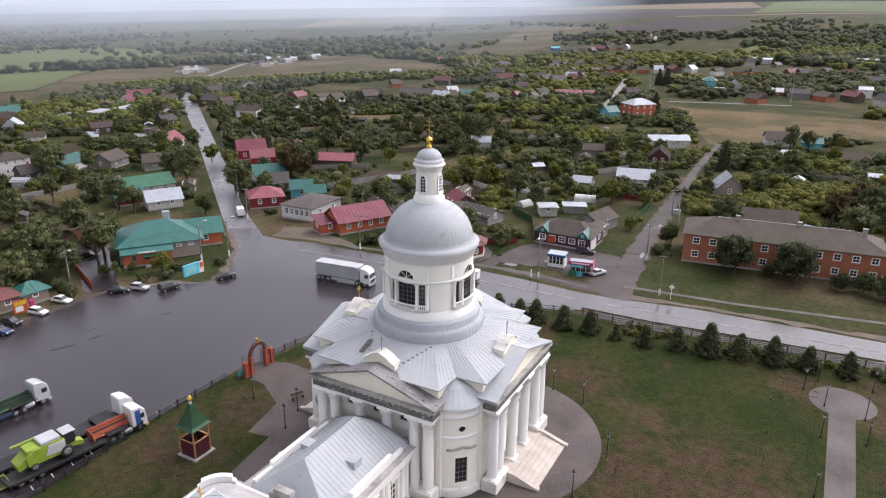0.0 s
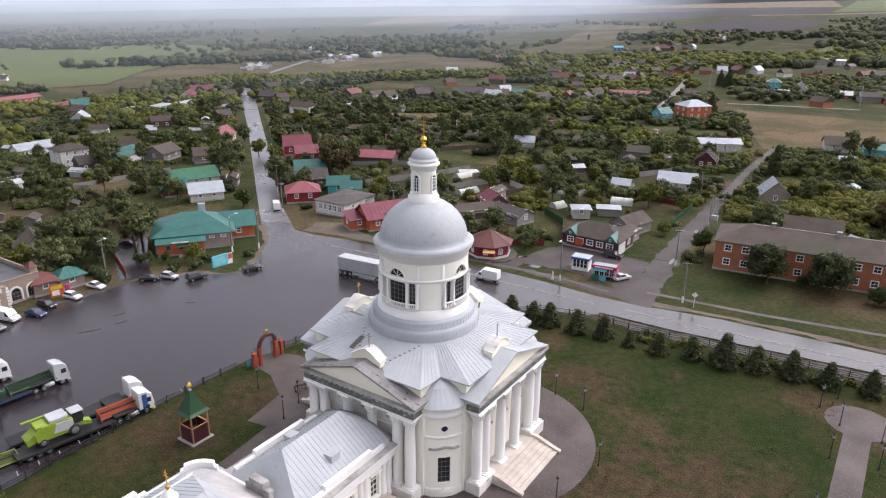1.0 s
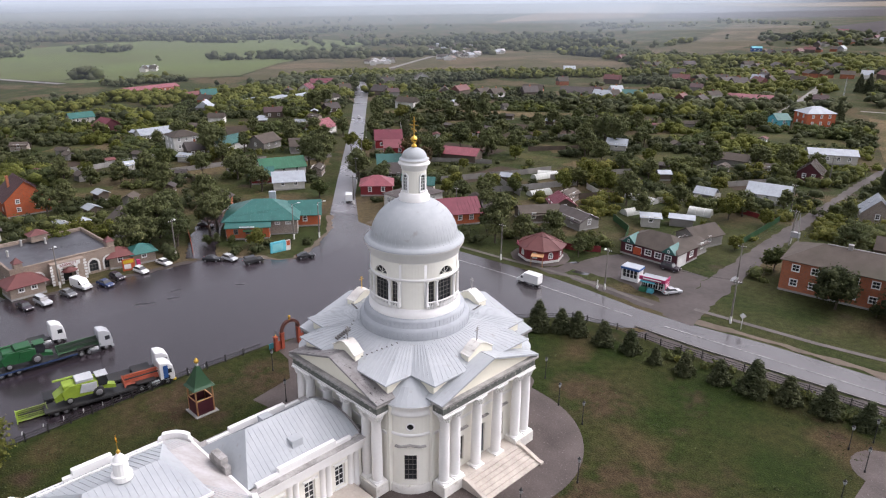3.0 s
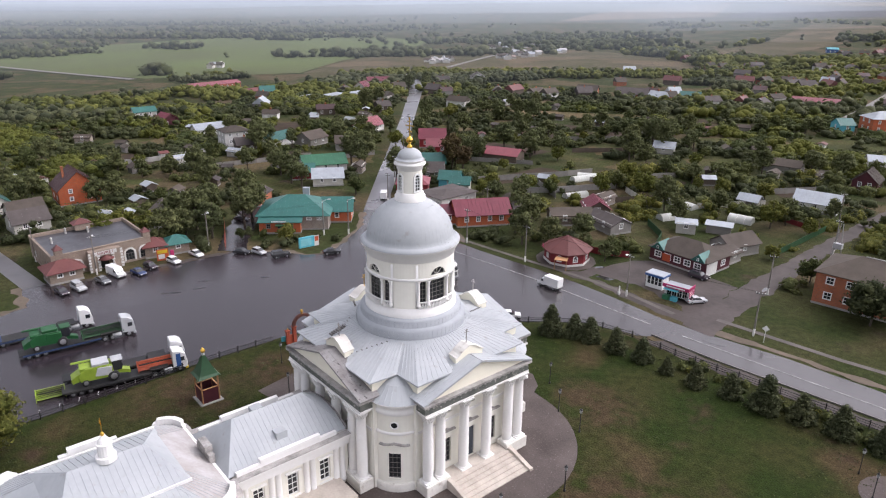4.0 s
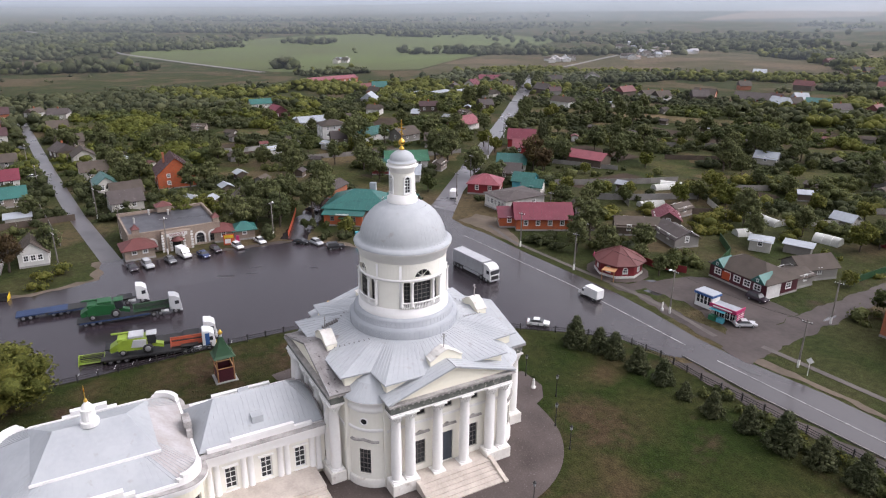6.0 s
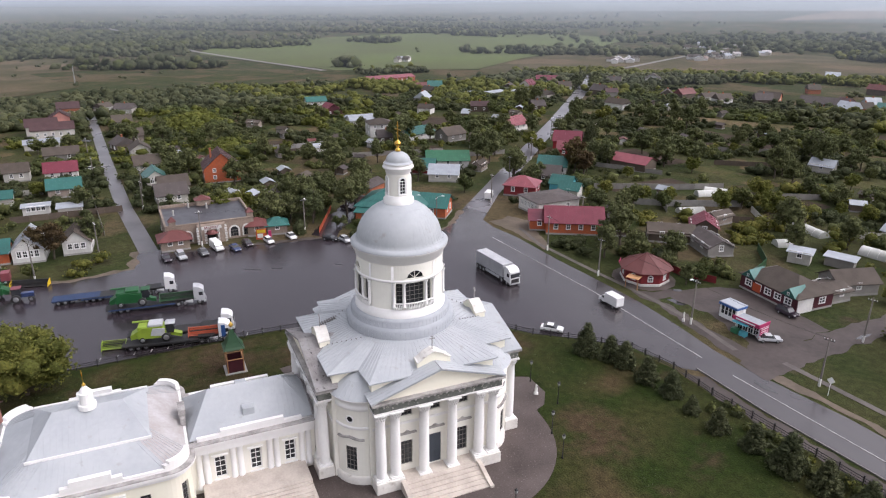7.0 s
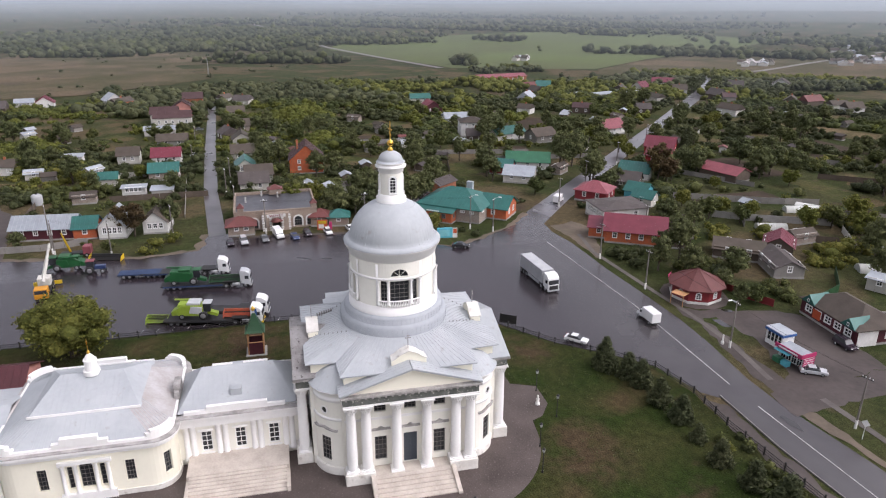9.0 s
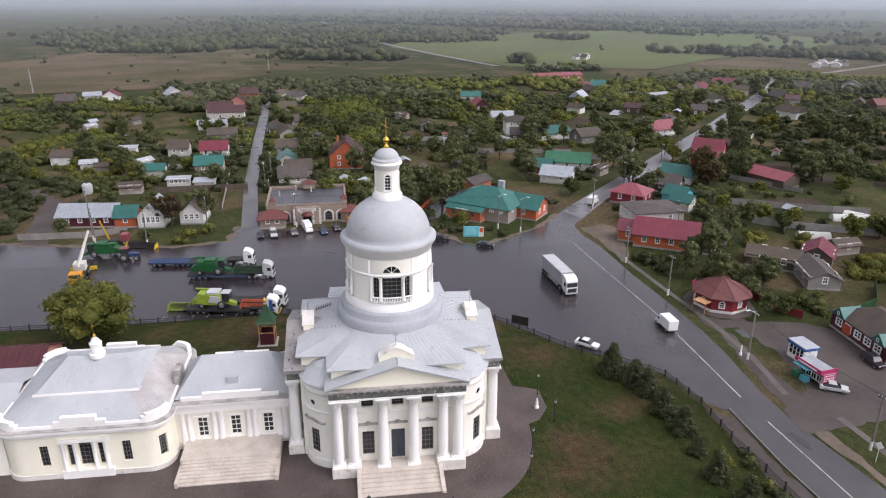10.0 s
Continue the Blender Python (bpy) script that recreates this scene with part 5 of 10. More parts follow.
def brick(name, c, mortar):
    """Brickwork seen from afar: small courses with joints."""
    m = bpy.data.materials.new(name)
    m.use_nodes = True
    n, l = m.node_tree.nodes, m.node_tree.links
    b = n["Principled BSDF"]
    co = n.new("ShaderNodeTexCoord").outputs["Object"]
    sep, comb, add = n.new("ShaderNodeSeparateXYZ"), n.new("ShaderNodeCombineXYZ"), n.new("ShaderNodeMath")
    l.new(co, sep.inputs[0])
    l.new(sep.outputs[0], add.inputs[0])
    l.new(sep.outputs[1], add.inputs[1])
    l.new(add.outputs[0], comb.inputs[0])
    l.new(sep.outputs[2], comb.inputs[1])
    t = n.new("ShaderNodeTexBrick")
    t.inputs["Scale"].default_value = 1.0
    t.inputs["Brick Width"].default_value, t.inputs["Row Height"].default_value, t.inputs["Mortar Size"].default_value = 0.26, 0.078, 0.006
    t.inputs["Color1"].default_value, t.inputs["Color2"].default_value, t.inputs["Mortar"].default_value = (*c, 1), (*[v * 0.72 for v in c], 1), (*mortar, 1)
    l.new(comb.outputs[0], t.inputs["Vector"])
    nz = n.new("ShaderNodeTexNoise")
    nz.inputs["Scale"].default_value, nz.inputs["Detail"].default_value = 0.6, 5
    l.new(co, nz.inputs["Vector"])
    hs, r = n.new("ShaderNodeHueSaturation"), n.new("ShaderNodeMapRange")
    r.inputs["To Min"].default_value, r.inputs["To Max"].default_value = 0.7, 1.25
    l.new(nz.outputs[0], r.inputs["Value"])
    l.new(r.outputs[0], hs.inputs["Value"])
    l.new(t.outputs[0], hs.inputs["Color"])
    l.new(hs.outputs[0], b.inputs["Base Color"])
    b.inputs["Roughness"].default_value = 0.85
    bp = n.new("ShaderNodeBump")
    bp.inputs["Strength"].default_value, bp.inputs["Distance"].default_value = 0.4, 0.02
    l.new(t.outputs["Fac"], bp.inputs["Height"])
    bp.invert = True
    l.new(bp.outputs[0], b.inputs["Normal"])
    return m


TEAL = paint("teal_sheet", (0.028, 0.125, 0.108), 0.4, 0.1)
GREEN = paint("green_sheet", (0.030, 0.145, 0.075), 0.4, 0.1)
OXBLOOD = paint("oxblood_sheet", (0.085, 0.026, 0.030), 0.45, 0.1)
MAROON = paint("maroon_sheet", (0.155, 0.026, 0.042), 0.45, 0.1)
PINK = paint("faded_red_sheet", (0.23, 0.062, 0.075), 0.45, 0.1)
REDBROWN = paint("red_brown_tiles", (0.13, 0.040, 0.036), 0.6)
UMBER = paint("dark_brown_tiles", (0.062, 0.030, 0.030), 0.6)
SLATE = paint("old_slate", (0.074, 0.059, 0.047), 0.85, rand=0.25, stain=((0.055, 0.050, 0.034), 0.5, 0.15))
DARKROOF = paint("dark_felt_roof", (0.075, 0.062, 0.058), 0.8, stain=((0.13, 0.12, 0.11), 0.3))
PALEROOF = paint("pale_zinc_roof", (0.36, 0.39, 0.42), 0.45, 0.2, stain=((0.33, 0.33, 0.34), 0.3))
FELT = paint("wet_bitumen_roof", (0.055, 0.055, 0.062), 0.35, stain=((0.09, 0.09, 0.1), 0.4))
ORANGE = brick("orange_brick", (0.50, 0.11, 0.035), (0.27, 0.13, 0.08))
BRICKW = brick("red_brick", (0.42, 0.135, 0.062), (0.19, 0.12, 0.09))
GREYBRICK = brick("grey_brick", (0.30, 0.24, 0.20), (0.36, 0.33, 0.30))
BEIGE = brick("beige_stone", (0.288, 0.223, 0.173), (0.30, 0.25, 0.21))
CRIMSON = paint("dark_red_paint", (0.20, 0.020, 0.025), 0.6)
BORDEAUX = paint("bordeaux_boards", (0.075, 0.014, 0.022), 0.6)
SCARLET = paint("red_paint", (0.33, 0.03, 0.035), 0.6)
WHITEW = paint("whitewashed_wall", (0.62, 0.61, 0.58), 0.8, stain=((0.5, 0.47, 0.42), 0.2))
PALEW = paint("pale_wall", (0.52, 0.50, 0.45), 0.8, stain=((0.35, 0.32, 0.28), 0.3))
WOOD = paint("old_dark_timber", (0.11, 0.085, 0.065), 0.85)
GREYW = paint("grey_timber", (0.25, 0.235, 0.215), 0.85)
PINKW = paint("salmon_wall", (0.52, 0.24, 0.20), 0.8)
BLUE = paint("blue_paint", (0.03, 0.10, 0.30), 0.5)
SKYB = paint("turquoise_paint", (0.10, 0.42, 0.50), 0.5)
YELLOW = paint("yellow_paint", (0.62, 0.42, 0.02), 0.5)
NAVY = paint("dark_blue_deck", (0.022, 0.045, 0.11), 0.55)
RUSTED = paint("faded_orange_paint", (0.30, 0.07, 0.035), 0.6, stain=((0.10, 0.06, 0.045), 0.4))
AMBER = paint("amber_paint", (0.55, 0.24, 0.015), 0.5)
LIME = paint("lime_paint", (0.24, 0.34, 0.035), 0.45, 0.0, 0.0, stain=((0.12, 0.14, 0.05), 0.35, 0.1), big=0.9)
JGREEN = paint("tractor_green", (0.012, 0.085, 0.026), 0.4, 0.0, 0.0)
ORANGEP = paint("orange_red_paint", (0.46, 0.085, 0.03), 0.5, 0.0, 0.0)
GATEC = paint("terracotta_paint", (0.30, 0.060, 0.030), 0.7, 0.0, 0.05)
DGREEN = paint("dark_green_sheet", (0.022, 0.075, 0.030), 0.45, 0.1)
PLASTIC = paint("milky_greenhouse_film", (0.44, 0.45, 0.42), 0.35, 0.0, 0.05)
GREYP = paint("light_grey_paint", (0.42, 0.43, 0.44), 0.45)
MAGENTA = paint("magenta_sign", (0.42, 0.03, 0.12), 0.5, 0.0, 0.0)
BLOND = paint("raw_pine", (0.42, 0.22, 0.10), 0.7)

TAKEN = []


def seg_holes(length, n, w, z0, z1, margin=0.8):
    if n <= 0:
        return [], []
    step = (length - 2 * margin) / n
    cs = [-length / 2 + margin + step * (i + 0.5) for i in range(n)]
    return cs, [(c - w / 2, c + w / 2, z0, z1) for c in cs]


def house(x, y, yaw, w, d, eave, rise, wall, roof, label, front=2, sides=1, kind="gable", along=True, name="house", cat="house", ww=0.95, wh=1.3, sill=0.9,
          storeys=1, plinth=CONCRETE, trim=0.09, over=0.45, chimney=0, seams=True, frame=None, gable=None, group="", z=None):
    """A house whose front's middle stands at x, y; the front looks along local -y. Walls with openings, windows, roof, chimneys."""
    h = thing(name, x, y, z, yaw, label, cat, group)
    ax, ay = math.cos(radians(yaw)), math.sin(radians(yaw))
    TAKEN.append((x - ay * d / 2, y + ax * d / 2, 0.5 * math.hypot(w, d)))
    planes = ((pose(0, 0, 0), w, front), (pose(w / 2, d / 2, 0, 0, 0, 90), d, sides), (pose(0, d, 0, 0, 0, 180), w, front), (pose(-w / 2, d / 2, 0, 0, 0, -90), d, sides))
    for i, (m, ln, n) in enumerate(planes):
        hs, cs = [], []
        for s in range(storeys):
            zz = 0.45 + sill + s * (eave - 0.3) / storeys
            c, q = seg_holes(ln, n, ww, zz, zz + wh)
            hs += q
            cs += [(a, zz) for a in c]
        ln2 = ln if i % 2 == 0 else ln - 0.5
        part("wall", pierced(bmesh.new(), flat(0.0), (-ln2 / 2, ln2 / 2), (0, eave), hs, 0.25), wall, h).matrix_basis = m
        if front or sides:
            for a, zz in cs:
                window(h, m @ pose(a, 0.08, zz), ww, wh, 2, 2, frame or FRAMEW, trim=trim, bar=0.09)
    if plinth:
        part("plinth", boxes((-w / 2 - 0.06, w / 2 + 0.06, -0.06, d + 0.06, -0.6, 0.4)), plinth, h)
    hw, hd = w / 2 + over, d / 2 + over
    bm, bs = bmesh.new(), bmesh.new()
    drop = rise * over / ((d if along else w) / 2)
    e = eave - (drop if kind == "gable" else 0)
    P = lambda u, v, zz: Vector((u, d / 2 + v, zz)) if along else Vector((v, d / 2 + u, zz))
    L, S = (hw, hd) if along else (hd, hw)
    top = eave + rise
    if kind == "flat":
        box(bm, -w / 2 - 0.15, w / 2 + 0.15, -0.15, d + 0.15, eave, eave + 0.12)
    elif kind == "shed":
        vs = [bm.verts.new(v) for v in ((-hw, -over, eave), (hw, -over, eave), (hw, d + over, eave + rise), (-hw, d + over, eave + rise))]
        ve = bmesh.ops.extrude_face_region(bm, geom=[bm.faces.new(vs)])["geom"]
        for v in ve:
            if isinstance(v, bmesh.types.BMVert):
                v.co.z += 0.12
    else:
        inset = 0 if kind == "gable" else min(L * 0.98, S * 0.95)
        for t in (0.0, 0.13):
            c = [bm.verts.new(P(u, v, e + t)) for u, v in ((-L, -S), (L, -S), (L, S), (-L, S))]
            r = [bm.verts.new(P(-L + inset, 0, top + t)), bm.verts.new(P(L - inset, 0, top + t))]
            bm.faces.new((c[0], c[1], r[1], r[0]))
            bm.faces.new((c[2], c[3], r[0], r[1]))
            if inset:
                bm.faces.new((c[1], c[2], r[1]))
                bm.faces.new((c[3], c[0], r[0]))
            if t == 0.0:
                c0, r0 = c, r
        loop0 = [c0[0], c0[1], c0[2], c0[3]] if inset else [c0[0], c0[1], r0[1], c0[2], c0[3], r0[0]]
        loop1 = [c[0], c[1], c[2], c[3]] if inset else [c[0], c[1], r[1], c[2], c[3], r[0]]
        for i in range(len(loop0)):
            j = (i + 1) % len(loop0)
            bm.faces.new((loop0[i], loop0[j], loop1[j], loop1[i]))
        bmesh.ops.recalc_face_normals(bm, faces=bm.faces[:])
        if seams:
            k = int(2 * L / 0.9)
            for i in range(1, k):
                u = -L + 2 * L * i / k
                f = 1.0 if not inset else min(1.0, (L - abs(u)) / inset)
                for sgn in (-1, 1):
                    n = P(0, sgn * rise, S) - P(0, 0, 0)
                    strip(bs, P(u, sgn * S, e + 0.13), P(u, sgn * S * (1 - f), e + 0.13 + (top - e) * f), n, 0.06, 0.05)
        if kind == "gable":
            inn = 0.02
            hl = (w if along else d) / 2 - inn
            hsn = (d if along else w) / 2 - 0.03
            for sgn in (-1, 1):
                bg = bmesh.new()
                a = [P(sgn * hl, -hsn, eave - 0.02), P(sgn * hl, hsn, eave - 0.02), P(sgn * hl, 0, top - 0.05)]
                b = [P(sgn * (hl - 0.2), p[1] - d / 2 if along else p[0], p[2]) for p in a]
                va, vb = [bg.verts.new(v) for v in a], [bg.verts.new(v) for v in b]
                bg.faces.new(va)
                bg.faces.new(vb[::-1])
                for i in range(3):
                    bg.faces.new((va[i], vb[i], vb[(i + 1) % 3], va[(i + 1) % 3]))
                part("gable", bg, gable or wall, h)
    ro = part("roof", bm, roof, h)
    if len(bs.verts):
        part("seams", bs, roof, ro)
    else:
        bs.free()
    for i in range(chimney):
        cx = -w / 4 + i * w / 2
        part("chimney", bevelled(boxes((cx - 0.3, cx + 0.3, d / 2 - 0.3, d / 2 + 0.3, eave + rise * 0.5, top + 0.7), (cx - 0.37, cx + 0.37, d / 2 - 0.37, d / 2 + 0.37, top + 0.7, top + 0.82)), 0.02), BRICKW, h)
    return h


# ---- leaves, trees, shrubs ----
rng = np.random.default_rng(7)


def leaf_cloud(centres, radii, per, size, flat_up=0.35, seed=1):
    """Small four-cornered leaves strewn over the shells of round clumps; returns vertices, four to a leaf."""
    g = np.random.default_rng(seed)
    c = np.repeat(np.asarray(centres, float), per, 0)
    r = np.repeat(np.asarray(radii, float), per, 0)
    n = len(c)
    d = g.normal(size=(n, 3))
    d /= np.linalg.norm(d, axis=1)[:, None]
    p = c + d * r * (0.72 + 0.42 * g.random((n, 1)))
    nrm = d + g.normal(size=(n, 3)) * 0.55 + np.array([0, 0, flat_up])
    nrm /= np.linalg.norm(nrm, axis=1)[:, None]
    a = np.cross(nrm, g.normal(size=(n, 3)))
    a /= np.linalg.norm(a, axis=1)[:, None]
    b = np.cross(nrm, a)
    s = size * (0.6 + 0.8 * g.random((n, 1)))
    bend = nrm * s * 0.18
    return np.stack([p - a * s, p - b * s * 0.62 + bend, p + a * s, p + b * s * 0.62 - bend * 0.5], 1).reshape(-1, 3)


def cloud_mesh(name, v, material):
    me = bpy.data.meshes.new(name)
    k = len(v) // 4
    me.vertices.add(len(v))
    me.vertices.foreach_set("co", v.astype(np.float32).ravel())
    me.loops.add(len(v))
    me.loops.foreach_set("vertex_index", np.arange(len(v), dtype=np.int32))
    me.polygons.add(k)
    me.polygons.foreach_set("loop_start", np.arange(0, len(v), 4, dtype=np.int32))
    me.update(calc_edges=True)
    me.materials.append(material)
    return me


def unit_ball(sub):
    bm = bmesh.new()
    bmesh.ops.create_icosphere(bm, subdivisions=sub, radius=1.0)
    v = np.array([tuple(p.co) for p in bm.verts])
    f = np.array([[p.index for p in q.verts] for q in bm.faces])
    bm.free()
    return v, f


BALLS = {1: unit_ball(1), 2: unit_ball(2)}


def foliage(name, centres, radii, per, size, material, seed=1, sub=2, core=0.84, flat_up=0.35, rough=0.13):
    """Lumpy inner masses of leafage under a coat of single leaves."""
    v = leaf_cloud(centres, radii, per, size, flat_up, seed)
    g = np.random.default_rng(seed + 500)
    c, r = np.asarray(centres, float), np.asarray(radii, float)
    bv, bf = BALLS[sub]
    k, m = len(c), len(bv)
    a = g.random(k) * 6.283
    x = bv[None, :, 0] * np.cos(a)[:, None] - bv[None, :, 1] * np.sin(a)[:, None]
    y = bv[None, :, 0] * np.sin(a)[:, None] + bv[None, :, 1] * np.cos(a)[:, None]
    w = np.stack([x, y, np.repeat(bv[None, :, 2], k, 0)], 2)
    w = w * (core + rough * g.normal(size=(k, m, 1))) * r[:, None, :] + c[:, None, :]
    f = (bf[None] + (np.arange(k) * m)[:, None, None]).reshape(-1, 3) + len(v)
    nv, nq, nt = len(v), len(v) // 4, len(f)
    me = bpy.data.meshes.new(name)
    allv = np.concatenate([v, w.reshape(-1, 3)])
    me.vertices.add(len(allv))
    me.vertices.foreach_set("co", allv.astype(np.float32).ravel())
    me.loops.add(nv + nt * 3)
    me.loops.foreach_set("vertex_index", np.concatenate([np.arange(nv), f.ravel()]).astype(np.int32))
    me.polygons.add(nq + nt)
    me.polygons.foreach_set("loop_start", np.concatenate([np.arange(0, nv, 4), nv + np.arange(0, nt * 3, 3)]).astype(np.int32))
    me.polygons.foreach_set("use_smooth", np.concatenate([np.zeros(nq), np.ones(nt)]).astype(bool))
    me.update(calc_edges=True)
    me.materials.append(material)
    return me


def clumps(g, n, rx, rz, zc, r0, r1):
    cs, rs = [], []
    for i in range(n):
        d = g.normal(size=3)
        d /= np.linalg.norm(d)
        q = g.random() ** 0.45 * 0.8
        cs.append((d[0] * rx * q, d[1] * rx * q, zc + d[2] * rz * q))
        r = r0 + (r1 - r0) * g.random()
        rs.append((r, r, r * 0.8))
    return cs, rs


def make_tree(seed, height, spread, material, label, per=46, size=0.27, n=34, bare=0.14, category="tree"):
    g = np.random.default_rng(seed)
    t = thing("tree", 0, 0, 0, 0, label, category)
    bm = bmesh.new()
    lean = g.normal(size=2) * 0.03 * height
    a = Vector((0, 0, -0.3))
    b = Vector((lean[0], lean[1], height * 0.55))
    tube(bm, a, b, 0.028 * height, 0.014 * height, 8)
    tube(bm, b, b + Vector((lean[0] * 0.4, lean[1] * 0.4, height * 0.32)), 0.014 * height, 0.004 * height, 6)
    for i in range(7):
        f = 0.3 + 0.6 * g.random()
        p = a.lerp(b, f)
        an = i * 2.4 + g.random()
        q = p + Vector((math.cos(an) * spread * 0.6, math.sin(an) * spread * 0.6, height * (0.14 + 0.16 * g.random())))
        tube(bm, p, q, 0.009 * height, 0.003 * height, 5)
    part("trunk", bm, BARK, t, "brown tapered trunk with limbs")
    rz = height * (1 - bare) / 2
    cs, rs = clumps(g, n, spread, rz * 0.95, height * bare + rz, spread * 0.2, spread * 0.42)
    c = new("crown", foliage("crown", cs, rs, per, size, material, seed, 1, 0.64, 0.35, 0.16))
    c.parent = t
    return t


def make_fir(seed, height, spread):
    g = np.random.default_rng(seed)
    t = thing("fir_tree", 0, 0, 0, 0, "young dark green conifer on the lawn", "tree", "row of conifers along the fence")
    part("trunk", tube(bmesh.new(), (0, 0, -0.2), (0, 0, height * 0.95), 0.1, 0.02, 7), BARK, t)
    cs, rs = [], []
    tiers = int(height / 0.36)
    for i in range(tiers):
        f = i / (tiers - 1)
        z = height * (0.06 + 0.88 * f)
        r = spread * (1 - f ** 1.7) ** 0.85 * (0.72 + 0.45 * g.random()) + 0.08
        k = max(3, int(11 * (1 - f) + 3))
        for j in range(k):
            an = j * 2 * math.pi / k + g.random() * 0.8 + i
            q = 0.45 + 0.5 * g.random()
            cs.append((math.cos(an) * r * q, math.sin(an) * r * q, z - r * 0.05 * q))
            q = 0.4 + 0.25 * g.random()
            rs.append((q, q, q * 0.85))
    c = new("crown", foliage("crown", cs, rs, 34, 0.12, NEEDLE, seed, 1, 0.6, 0.2, 0.2))
    c.parent = t
    return t


def inside(px, py, poly):
    hit = False
    for (x0, y0), (x1, y1) in zip(poly, poly[1:] + poly[:1]):
        if (y0 > py) != (y1 > py) and px < (x1 - x0) * (py - y0) / (y1 - y0) + x0:
            hit = not hit
    return hit


def free(x, y, r):
    for tx, ty, tr in TAKEN:
        if (x - tx) ** 2 + (y - ty) ** 2 < (tr + r) ** 2:
            return False
    for poly in ROADS:
        for dx, dy in ((0, 0), (r, 0), (-r, 0), (0, r), (0, -r)):
            if inside(x + dx, y + dy, poly):
                return False
    return True

# ---- buildings round the square ----
def slab(poly, z0, z1):
    return prism(bmesh.new(), poly, z0, z1)


block = house(35.2, 83.6, 7.5, 38.3, 12, 6.2, 2.7, BRICKW, SLATE, "long two-storey red brick block with brown mossy slate roof", front=11, sides=3, kind="hip", storeys=2, ww=1.3, wh=1.35, name="apartment_block", cat="apartment block", plinth=CONCRETE, seams=False)
for cx in (-9, 3, 15):
    part("chimney", bevelled(boxes((cx - 0.4, cx + 0.4, 5.4, 6.2, 7.8, 9.7), (cx - 0.48, cx + 0.48, 5.3, 6.3, 9.7, 9.82)), 0.02), CONCRETE, block)
part("ridge_cap", bevelled(boxes((-13, 13, 5.85, 6.15, 8.98, 9.1)), 0.03), CONCRETE, block)

shop = house(-9.4, 76.6, -1, 13.3, 9, 2.9, 2.4, BORDEAUX, SLATE, "bordeaux boarded shop with slate roof and teal gablets", front=5, sides=2, kind="hip", name="shop", cat="shop", ww=1.5, wh=1.2, sill=0.7, seams=False)
for s in (-4.6, 4.9):
    bm = bmesh.new()
    a, b = [(s - 1.7, -0.5, 2.9), (s + 1.7, -0.5, 2.9), (s, -0.5, 4.5)], [(s - 0.3, 3.2, 4.3), (s + 0.3, 3.2, 4.3), (s, 3.3, 4.7)]
    va, vb = [bm.verts.new(v) for v in a], [bm.verts.new(v) for v in b]
    bm.faces.new(va)
    for i in range(3):
        bm.faces.new((va[i], vb[i], vb[(i + 1) % 3], va[(i + 1) % 3]))
    g = part("gablet", bm, TEAL, shop, "teal boarded gablet")
    window(g, pose(s, -0.53, 3.15), 0.5, 0.6, 1, 1, FRAMEW)
part("notice", bevelled(boxes((-3.5, -1.6, -0.13, -0.06, 0.7, 2.3)), 0.01), ORANGEP, shop, "orange advertising board")
part("facing", boxes((6.66, 6.75, 0.2, 4.0, 0, 2.9)), WHITEW, shop)
house(-3.2, 87, 88, 8, 5.5, 2.2, 0.9, GREYW, SLATE, "low pale annex with slate roof behind the shop", front=2, sides=1, name="outbuilding", cat="shed", seams=False)
house(-4.0, 94.3, 75, 8.6, 6, 2.6, 1.8, GREYW, SLATE, "grey timber barn with slate roof", front=1, sides=1, name="barn", cat="barn", seams=False)
house(-20.5, 97.6, 32, 4.4, 3.4, 2.4, 0.25, PALEW, PALEROOF, "small pale shed with white sheet roof", front=1, sides=0, kind="shed", name="shed", cat="shed", plinth=None)
house(-15.5, 103.5, 25, 5.5, 3, 2.0, 0.2, GREYW, PALEROOF, "low shed with white sheet roof", front=0, sides=0, kind="shed", name="shed", cat="shed", plinth=None)

# round red shop with a faceted roof
red = thing("shop", -26.9, 62.2, None, 20, "dark red faceted shop with red-brown tent roof", "shop")
TAKEN.append((-26.9, 62.2, 5.5))
oct_ = [(4.7 * math.cos(radians(22.5 + 45 * i)), 4.7 * math.sin(radians(22.5 + 45 * i))) for i in range(8)]
ap = 4.7 * math.cos(radians(22.5))
fw = 2 * 4.7 * math.sin(radians(22.5))
for i in range(8):
    m = pose(0, 0, 0, 0, 0, 45 * i + 90) @ pose(0, -ap, 0)
    hs = [(-0.45, 0.45, 1.0, 2.2)] if i != 4 else [(-0.55, 0.55, 0.25, 2.3)]
    part("wall", pierced(bmesh.new(), flat(0), (-fw / 2, fw / 2), (0, 2.95), hs, 0.25), CRIMSON, red).matrix_basis = m
    if i != 4:
        window(red, m @ pose(0, 0.05, 1.0), 0.9, 1.2, 2, 2, FRAMEW, trim=0.1, arch=True)
    else:
        part("door", boxes((-0.55, 0.55, 0.05, 0.12, 0.25, 2.3), (-0.45, 0.45, 0.02, 0.05, 1.2, 2.15)), FRAMEW, red).matrix_basis = m
part("plinth", slab([(x * 1.04, y * 1.04) for x, y in oct_], -0.3, 0.5), WHITEW, red)
bm = bmesh.new()
lo = [(x * 1.17, y * 1.17, 2.85) for x, y in oct_]
for i in range(8):
    j = (i + 1) % 8
    face(bm, lo[i], lo[j], (0, 0, 5.5))
    face(bm, (lo[i][0], lo[i][1], 2.7), (lo[j][0], lo[j][1], 2.7), lo[j], lo[i])
    strip(bm, lo[i], (0, 0, 5.5), (0, 0, 1), 0.12, 0.06)
